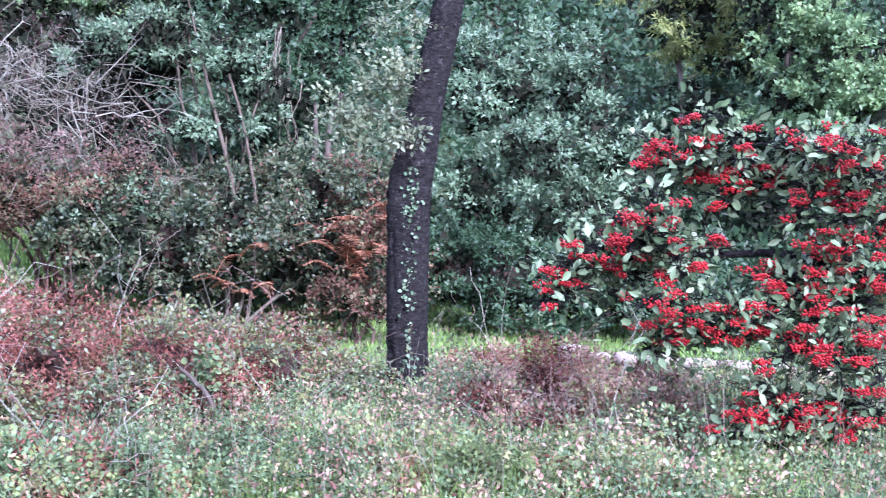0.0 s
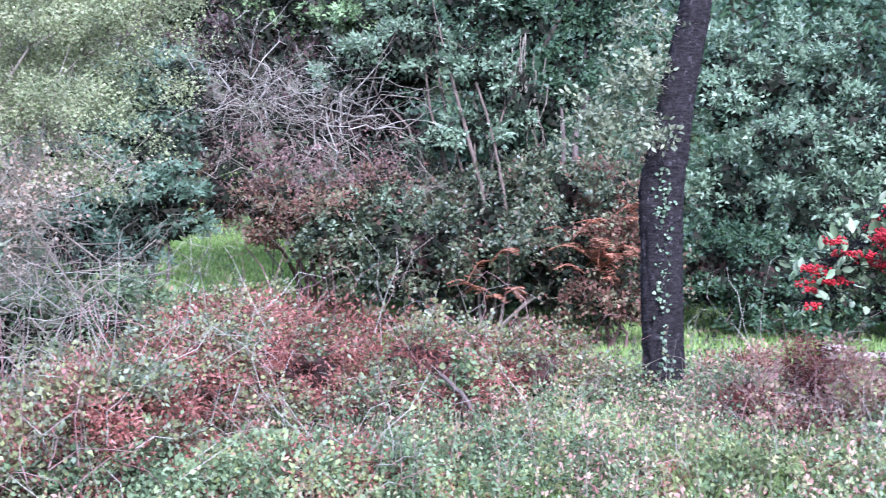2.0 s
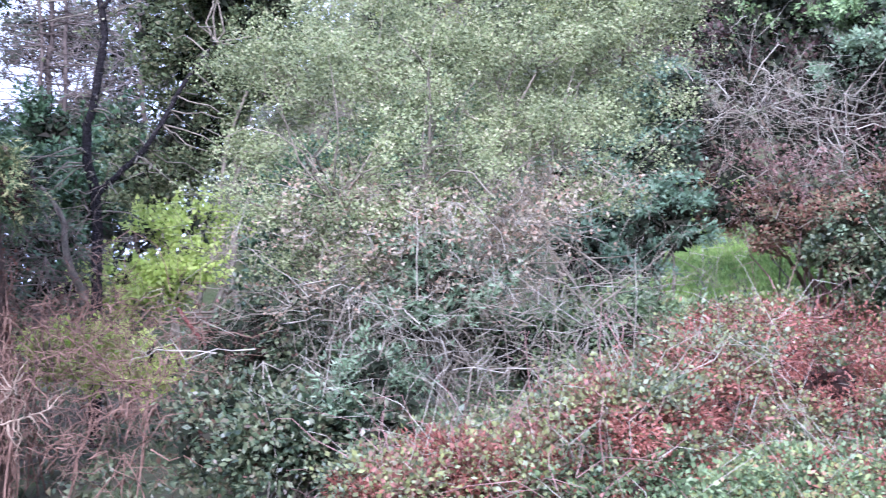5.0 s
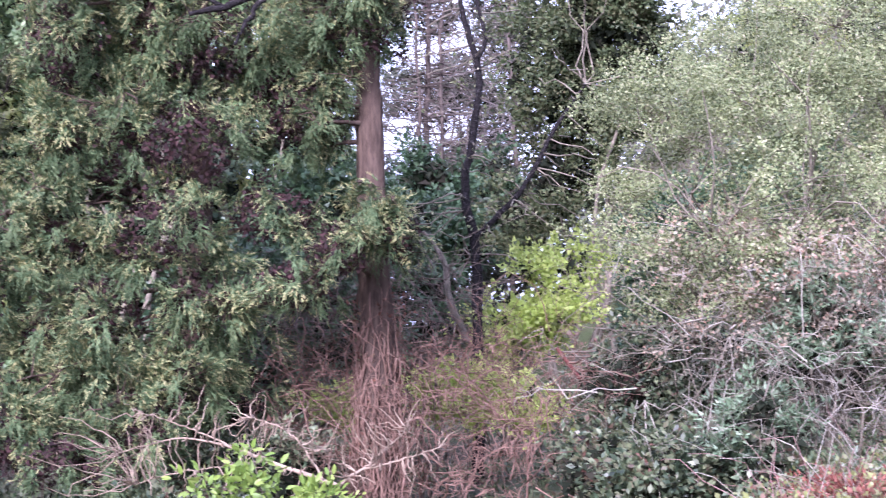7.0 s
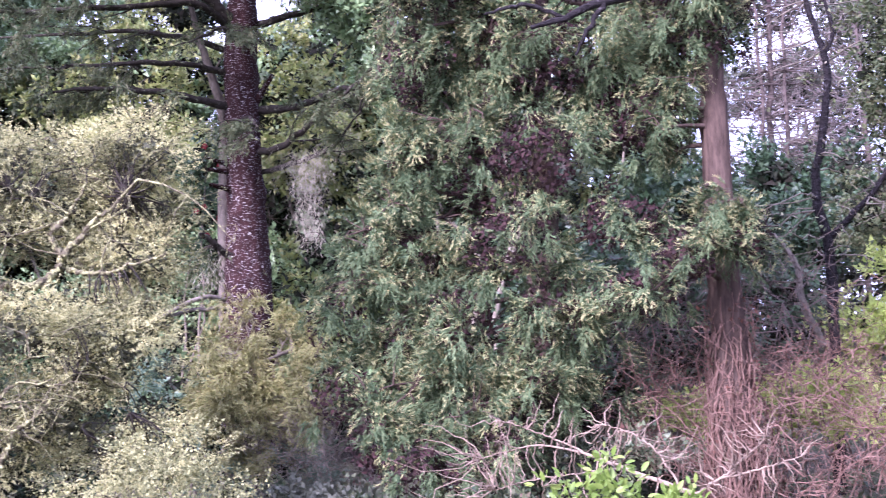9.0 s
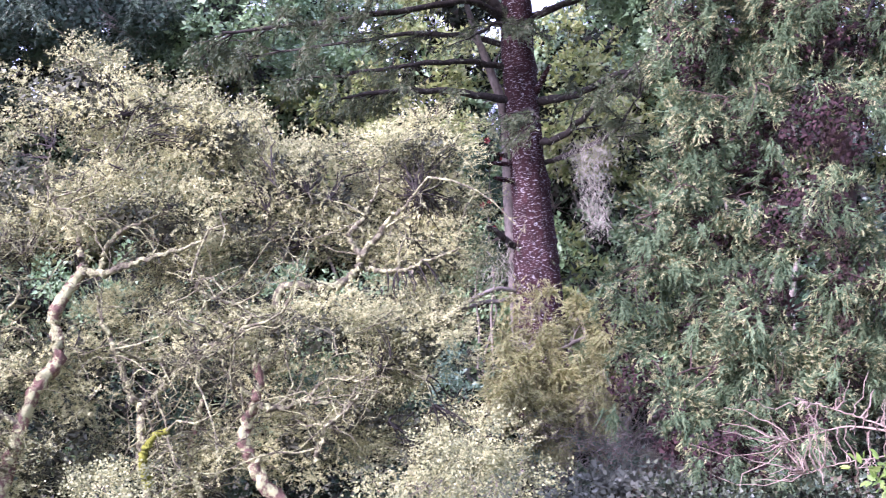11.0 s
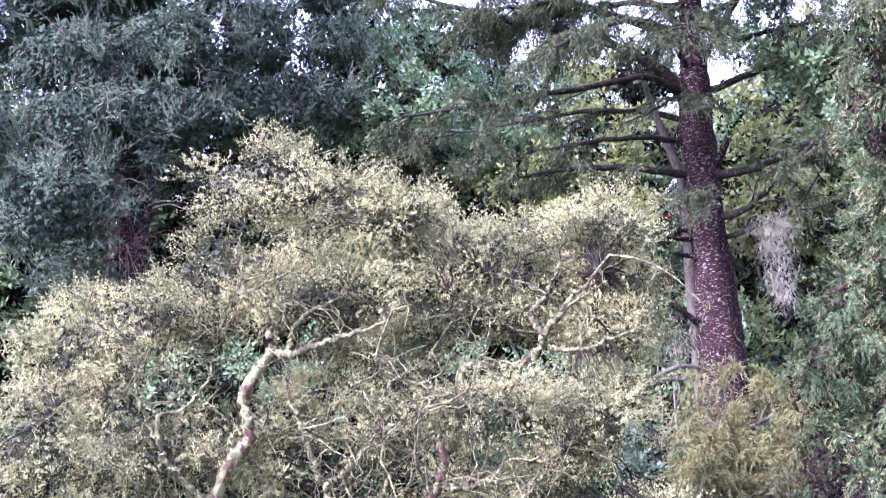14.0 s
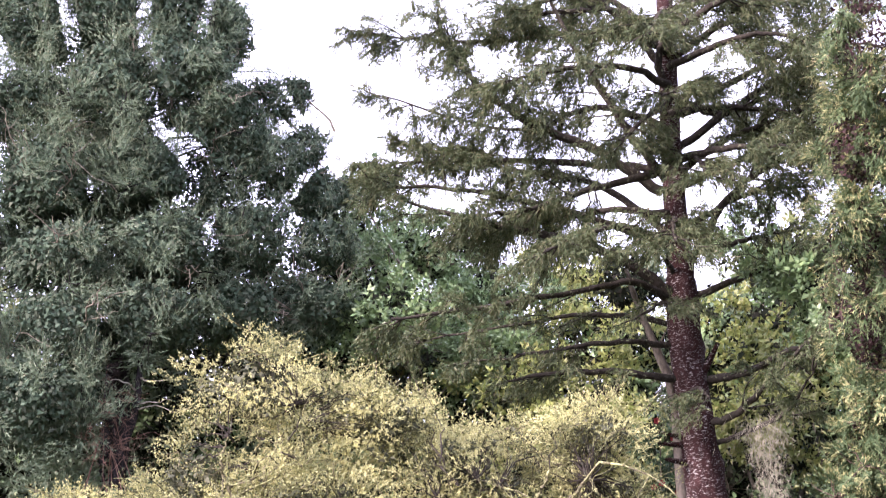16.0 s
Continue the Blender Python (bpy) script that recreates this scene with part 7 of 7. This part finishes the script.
def olive_shrub():
    """A loose shrub of drooping feathery tufts."""
    lobes = [(-15.81, 5.72, 2.60, 0.49, 0.25), (-15.60, 6.05, 2.29, 0.49, 0.28), (-15.61, 5.46, 2.19, 0.41, 0.28), (-15.42, 5.72, 1.90, 0.55, 0.34), (-15.25, 6.14, 1.73, 0.48, 0.34), (-15.31, 5.43, 1.51, 0.40, 0.30), (-15.06, 5.81, 1.35, 0.54, 0.30), (-15.04, 5.56, 1.04, 0.40, 0.23), (-15.34, 6.43, 2.11, 0.28, 0.31), (-15.67, 5.31, 1.80, 0.28, 0.28), (-15.60, 6.29, 2.55, 0.25, 0.18)]
    b = rooted((-15.77, 5.79, 0.43))
    t = thing("yellow_green_shrub", tuple(b), "feathery shrub of olive and yellow-green sprays", "shrub")
    old, young, c = plumes(lobes, 620, 0.16, 10, 11, 0.055, 0.5, 0.4, 0.4, (6, 0.55), 0.26)
    line = []
    for q in lobes:
        p = arcs(b[None], np.array([q[:3]]), 0.12, 9, 0.02)
        part("limb", tubes(p, np.linspace(0.03, 0.008, 9)[None], 6), M_TWIG, t, smooth=True)
        line.append(p[0, 3:])
    part("twig_growth", attach(c, np.concatenate(line), 0.006), M_TWIG, t, kind="stuff")
    part("foliage", old, M_OLIVEDULL, t, kind="stuff")
    part("young_growth", young, M_OLIVE, t, "yellow-green young shoots", "stuff")


olive_shrub()
tangle("dead_twig_heap", [(-13.80, 5.87, 0.98, 0.56, 0.37), (-13.95, 5.52, 0.71, 0.50, 0.31), (-13.65, 6.23, 0.72, 0.50, 0.37)], 220, "fine bare brown twigs below the cedar", M_TWIG, 0.005, 0.9)
bush("dark_laurel", [(-17.65, 5.53, 1.95, 0.54, 0.46), (-17.28, 5.05, 1.45, 0.52, 0.45), (-16.64, 5.43, 1.13, 0.58, 0.44), (-15.46, 5.77, 0.64, 0.82, 0.41), (-14.67, 6.38, 0.30, 0.80, 0.33)], (-17.20, 5.32, 0.41), "dark blue-green bush in a shady hollow", "shrub", M_BLUE, M_TWIG, 1200, 12, 0.07, 0.5, 0.09, 0.5, 0.03)

# ---------------------------------------------------------------- woods further back
FAR = [
    ("blue_green_tree", [(-24.87, 2.55, 9.62, 0.83, 0.73), (-25.88, 2.49, 11.16, 0.86, 0.86), (-26.77, 3.51, 11.28, 0.90, 0.67), (-25.84, 2.86, 11.81, 0.48, 0.43), (-28.61, 4.75, 11.52, 0.96, 0.60), (-24.39, 3.21, 8.78, 0.92, 0.71), (-29.51, 5.40, 11.47, 1.37, 0.87), (-28.42, 5.77, 10.17, 1.44, 0.84), (-29.69, 4.33, 10.87, 1.12, 0.87), (-27.64, 4.45, 9.21, 1.51, 0.81), (-26.37, 5.82, 8.21, 1.57, 0.90)], (-29.09, 4.89, 5.83), M_MID, "distant leafy blue-green tree"),
    ("yellow_green_tree", [(-31.86, 8.59, 12.19, 1.09, 0.82), (-30.66, 9.17, 11.04, 1.19, 0.80), (-30.06, 7.56, 10.34, 1.16, 0.77)], (-31.05, 7.74, 5.98), M_YELLOW, "distant yellow-green tree top"),
    ("light_green_tree", [(-27.54, 11.90, 11.04, 1.12, 0.99), (-26.35, 12.12, 9.59, 1.20, 0.96), (-26.89, 10.87, 9.29, 1.20, 0.84), (-25.76, 10.97, 7.86, 1.51, 1.04)], (-26.93, 10.75, 5.18), M_MID, "distant tree in fresh mid-green leaf"),
    ("dark_green_tree", [(-25.77, 8.04, 8.33, 1.68, 0.78), (-25.20, 6.40, 7.33, 1.72, 0.75), (-24.07, 9.84, 6.27, 1.40, 0.97), (-26.27, 3.48, 7.93, 1.43, 0.88), (-24.07, 6.75, 5.99, 1.86, 0.93)], (-25.11, 6.74, 3.56), M_YELLOW, "yellow-green tree behind the fir"),
    ("dark_green_tree", [(-21.98, 9.63, 4.09, 1.29, 0.90), (-21.48, 8.23, 2.39, 1.24, 0.95), (-20.11, 8.92, 2.26, 1.19, 1.00), (-22.04, 6.58, 2.91, 1.24, 0.86), (-23.33, 8.98, 5.04, 1.55, 0.93), (-21.35, 5.30, 2.39, 1.37, 1.00)], (-21.56, 8.02, 0.08), M_MID, "dark evergreen tree behind the fir"),
    ("dark_green_tree", [(-28.00, 0.45, 10.45, 1.39, 1.04), (-27.94, 1.83, 9.26, 1.16, 0.93), (-28.48, -0.99, 10.39, 1.54, 1.18), (-27.76, -3.65, 7.65, 2.32, 1.51), (-27.98, -1.00, 7.58, 2.32, 1.51), (-27.97, 1.32, 8.19, 1.86, 1.28), (-28.41, -5.80, 9.78, 1.92, 1.80), (-26.92, -2.04, 5.86, 2.24, 1.12)], (-27.92, -2.11, 3.85), M_CYPRESS, "dark woodland below the cypress"),
    ("dark_green_tree", [(-14.16, 15.51, 6.27, 0.78, 1.04), (-13.39, 15.52, 5.68, 0.85, 0.93), (-12.47, 15.64, 6.03, 0.75, 0.83), (-12.90, 15.29, 6.50, 0.91, 0.75), (-13.96, 15.69, 4.65, 0.78, 0.87), (-15.12, 15.98, 4.09, 0.73, 0.64), (-13.05, 15.81, 7.66, 1.27, 0.93)], (-14.14, 15.53, 1.61), M_FIR, "fine dark evergreen with lichen strands in its top"),
    ("hazy_tree", [(-24.96, 23.08, 8.58, 1.55, 0.85), (-23.91, 24.18, 7.49, 1.27, 1.13), (-23.84, 21.35, 5.75, 1.46, 0.93), (-22.03, 21.81, 5.55, 1.41, 1.03), (-22.70, 19.61, 4.63, 1.49, 0.99), (-20.47, 20.54, 4.19, 1.08, 0.84), (-25.38, 24.10, 9.36, 0.73, 1.02), (-24.33, 25.16, 9.59, 1.16, 1.31), (-26.47, 24.40, 11.31, 0.90, 0.90), (-25.19, 25.72, 11.53, 1.34, 1.19)], (-23.43, 21.79, 1.07), M_HAZE, "thin hazy grey-green trees in the distance"),
    ("dark_green_tree", [(-15.07, 11.57, 3.56, 1.02, 0.87), (-14.65, 10.46, 2.44, 1.12, 0.82), (-14.13, 11.16, 2.10, 0.90, 0.67), (-14.83, 13.42, 2.60, 0.91, 0.66), (-14.65, 9.57, 2.01, 1.09, 0.94)], (-14.74, 11.17, 0.25), M_DARK, "dark shaded growth behind the cedar"),
    ("dark_green_tree", [(-19.14, 17.60, 5.16, 0.75, 0.65), (-17.90, 15.99, 4.05, 0.80, 0.70), (-18.22, 17.11, 3.98, 1.14, 0.62), (-20.11, 18.02, 5.10, 0.67, 0.56), (-19.02, 19.17, 5.26, 0.67, 0.67)], (-19.06, 17.69, 0.53), M_DARK, "dark evergreen beyond the forked tree"),
    ("dark_green_tree", [(-17.89, 8.94, 7.07, 0.91, 0.99), (-17.65, 9.41, 5.83, 0.91, 0.91), (-16.27, 11.64, 7.37, 1.16, 0.66), (-17.02, 10.50, 7.23, 1.16, 0.75), (-16.02, 11.97, 6.13, 0.66, 0.75)], (-17.63, 9.45, 0.41), M_MID, "tall evergreen tree behind the cedars"),
    ("dark_green_tree", [(-22.07, 9.43, 5.75, 1.19, 0.99), (-22.79, 10.27, 7.51, 1.14, 1.14), (-20.41, 8.22, 3.03, 1.09, 1.00), (-23.58, 10.94, 9.20, 1.29, 1.19)], (-21.70, 9.02, 0.33), M_YELLOW, "light evergreen between fir and cedar"),
]
for nm, lobes, b, leaf, label in FAR:
    bush(nm, lobes, b, label, "tree", leaf, M_TWIG, (400 if nm == "hazy_tree" else 520 if leaf is M_FIR else 300) * len(lobes), 20 if leaf is M_FIR else 12, 0.075 if leaf is M_FIR else 0.115, 0.5, 0.12, 0.6, 0.06, 0.01, wide=0.22, tri=True, inside=0.5 if leaf in (M_DARK, M_CYPRESS, M_FIR) else 0.2, group="background trees", gaps=None)


def far_woods():
    """Joined low woods over the bank and the slopes behind."""
    x, y = polar(11000, -30, 118, 23, 48)
    az = np.degrees(np.arctan2(-x, y))
    d = np.hypot(x, y)
    keep = (d > np.interp(az, [-40, 36, 46, 60, 110], [33, 33, 26, 28, 28])) & ((az < 42) | (az > 52) | (rng.random(len(x)) < 0.4))
    x, y = x[keep], y[keep]
    c = np.stack([x, y, hill(x, y) + 2.6 * rng.random(len(x)) ** 1.5], 1)
    o = unit(np.stack([-x, -y, 12 + 0 * x], 1) + rng.normal(size=c.shape) * 5)
    return tagged(part("far_woods", foliage(c, o, 7, 0.3, 0.26, 0.6, tri=True), M_HAZE, None, "far grey-green mixed woods on the slope", "stuff"), category="woods")


far_woods()


def bank_cover():
    """Dark evergreen growth clothing the steep bank behind the clearing."""
    x, y = polar(15000, -24, 40, 20, 30)
    az = np.degrees(np.arctan2(-x, y))
    d = np.hypot(x, y)
    keep = d > np.interp(az, [-40, 12, 15, 27, 30, 40], [20.5, 20.5, 31, 31, 23, 22])
    x, y = x[keep], y[keep]
    c = np.stack([x, y, hill(x, y) + 1.1 * rng.random(len(x))], 1)
    o = unit(np.stack([-x, -y, 12 + 0 * x], 1) + rng.normal(size=c.shape) * 5)
    return tagged(part("bank_growth", foliage(c, o, 9, 0.2, 0.16, 0.6, tri=True), M_DARK, None, "dark ivy and evergreen growth over the bank", "stuff"), category="undergrowth")


bank_cover()


def frond(base, way, length):
    """A dead bracken frond: a curved stalk with paired tapering leaflets."""
    way = np.asarray(way, float)
    tip = base + unit(way[None])[0] * length
    o = smooth_line([(*base, 0.005), (*((base + tip) / 2 + np.array([0, 0, 0.22 * length])), 0.004), (*tip, 0.0015)], 22)
    stalk = tubes(o[None, :, :3], o[None, :, 3], 4)
    n = 36
    f = np.linspace(0.2, 1, n)
    p = o[(f * 21).astype(int), :3]
    run = unit(np.gradient(o[:, :3], axis=0))[(f * 21).astype(int)]
    across = unit(np.cross(run, [0, 0, 1.0]))
    ax = across * np.where(np.arange(n) % 2, 1, -1)[:, None] + run * 0.5 + np.array([0, 0, -0.25]) + rng.normal(size=(n, 3)) * 0.1
    lv = blades(p, ax, np.tile([[0, 0, 1.0]], (n, 1)) + rng.normal(size=(n, 3)) * 0.2, length * 0.34 * (1.1 - f) + 0.03, 0.3)
    return stalk, lv


for spot, n, label in (((-2.62, 17.00, 1.64), 9, "flattened orange-brown dead bracken"), ((-1.04, 17.37, 1.78), 16, "tall rust-brown dead bracken"), ((-1.36, 17.75, 2.15), 10, "rust-brown dead bracken among ivy"), ((-0.88, 17.78, 2.38), 8, "pale brown dead bracken among ivy")):
    spot = np.array(spot)
    t = thing("dead_bracken", tuple(spot), label, "bracken", "bracken clumps")
    for _ in range(n):
        a = rng.random() * 6.28
        stalk, leaflets = frond(spot + rng.normal(size=3) * np.array([0.26, 0.12, 0.14]), (math.cos(a), math.sin(a) - 0.5, 0.25 + rng.normal() * 0.3), 0.3 + 0.3 * rng.random())
        part("leafage", leaflets, M_FERN, part("frond", stalk, M_FERN, t), kind="stuff")


def belt():
    """Rows of evergreen trees behind the oak, fir and cedar, closing the view below the sky."""
    az, n = 53.0, 0
    while az < 106:
        d = (27, 29.5)[n % 2] + 0.6 * rng.normal()
        top = EYE + d * math.tan(radians(15.4 + (2.6 if 82 < az < 94 else 0.0) + 1.6 * math.sin(az * 0.9) + rng.normal() * 0.8))
        x, y = -math.sin(radians(az)) * d, math.cos(radians(az)) * d
        z0 = float(hill(x, y))
        lobes = [(x + rng.normal() * 0.4, y + rng.normal() * 0.4, z, 1.15 * (1.2 - 0.55 * (z - z0) / (top - z0)), 1.0) for z in np.arange(z0 + 0.8, top - 0.5, 1.35)]
        bush("evergreen_tree", lobes, (x, y, z0), "dark evergreen tree in the wood behind", "tree", (M_MID, M_YELLOW, M_CYPRESS, M_YELLOW, M_MID, M_CYPRESS)[n % 6], M_TWIG, 150 * len(lobes), 11, 0.15, 0.5, 0.16, 0.6, 0.05, 0.012, inside=1.0, gaps=None,
             group="background trees", wide=0.25, tri=True, trunk=[(x, y, z0 - 0.2, 0.16), (x, y, (z0 + top) / 2, 0.1), (x, y, top - 1.6, 0.03)])
        az += 1.7
        n += 1


belt()
for nm, lobes, b, leaf, label in (
    ("undergrowth_shrub", [(-12.94, -1.28, 1.16, 0.97, 0.59), (-13.00, -0.20, 0.96, 0.97, 0.59), (-12.97, 0.93, 0.87, 0.97, 0.59), (-12.83, 2.08, 0.77, 0.97, 0.59), (-13.57, -0.84, 1.96, 0.90, 0.62), (-13.59, 0.49, 1.86, 0.90, 0.62), (-13.48, 1.80, 1.65, 0.90, 0.62), (-13.27, 2.99, 1.33, 0.90, 0.68)], (-13.19, 0.40, 0.48), M_DARK, "dark leafy undergrowth beneath the lichened oak"),
    ("undergrowth_shrub", [(-13.99, -0.56, 2.85, 0.99, 0.64), (-13.98, 0.73, 2.77, 0.99, 0.64), (-13.86, 1.98, 2.56, 0.87, 0.64), (-13.07, -1.87, 1.72, 0.98, 0.88), (-14.00, 3.38, 2.49, 0.78, 0.54)], (-13.99, 0.45, 0.86), M_MID, "green undergrowth behind the lichened oak"),
    ("undergrowth_shrub", [(-10.76, 5.32, 0.45, 0.75, 0.3), (-12.00, 4.99, 0.5, 0.81, 0.35), (-10.04, 5.80, 0.45, 0.72, 0.29), (-10.74, 7.33, 0.75, 0.75, 0.42), (-11.5, 8.30, 0.7, 0.60, 0.35)], (-10.87, 6.37, 0.27), M_THICKET, "dark weedy undergrowth below the cedars"),
):
    bush(nm, lobes, b, label, "undergrowth", leaf, M_TWIG, 230 * len(lobes), 11, 0.06, 0.5, 0.08, 0.5, 0.02, 0.005, group="undergrowth", tri=True)


def weed_stalks():
    """Thin dead and green stalks standing among the low brambles, with a few small leaves."""
    x, y = polar(420, -19, 33, 6.5, 12.5)
    a = np.stack([x, y, hill(x, y)], 1)
    e = a + np.stack([rng.normal(size=420) * 0.16, rng.normal(size=420) * 0.16, 0.3 + 0.45 * rng.random(420)], 1)
    p = arcs(a, e, 0.06, 5, 0.02)
    ob = part("weed_stalks", tubes(p, np.linspace(0.0035, 0.0015, 5)[None] * np.ones((420, 1)), 3), M_TWIG, None, "thin dead weed stalks standing among brambles", "stuff")
    tagged(ob, category="weeds")
    i = rng.integers(0, 420, 900)
    c = p[i, rng.integers(1, 5, 900)]
    tagged(part("weed_leaves", foliage(c, unit(rng.normal(size=c.shape)), 3, 0.03, 0.036, 0.5, tri=True), M_WEED, None, "small yellow-green and brown weed leaves", "stuff"), category="weeds")


weed_stalks()


bush("silver_leaved_plant", [(-11.66, 4.49, 0.71, 0.31, 0.11), (-11.50, 4.90, 0.70, 0.36, 0.12), (-11.34, 5.25, 0.62, 0.26, 0.10)], (-11.52, 4.84, 0.49), "low plant with dull silvery-white leaves", "plant", M_SILVER, M_TWIG, 260, 9, 0.06, 0.6, 0.06, 0.6, 0.01, 0.003, tri=False, inside=0.0)
panel = thing("slatted_panel", (-9.37, 10.40, 1.44), "broken reddish rail with grey wooden slats", "wood panel")
part("rail", stem([(*(-9.48, 10.30, 1.80), 0.022), (*(-9.38, 10.39, 1.60), 0.024), (*(-9.28, 10.48, 1.41), 0.022)], 6, 4), M_RAIL, panel)
for j in range(7):
    f = j / 6
    a = np.array((-9.49, 10.36, 1.75)) * (1 - f) + np.array((-9.32, 10.51, 1.43)) * f
    b = np.array((-9.31, 10.72, 1.74)) * (1 - f) + np.array((-9.30, 10.73, 1.42)) * f
    part("slat", stem([(*a, 0.012), (*b, 0.012)], 3, 4), M_BARKGREY, panel)
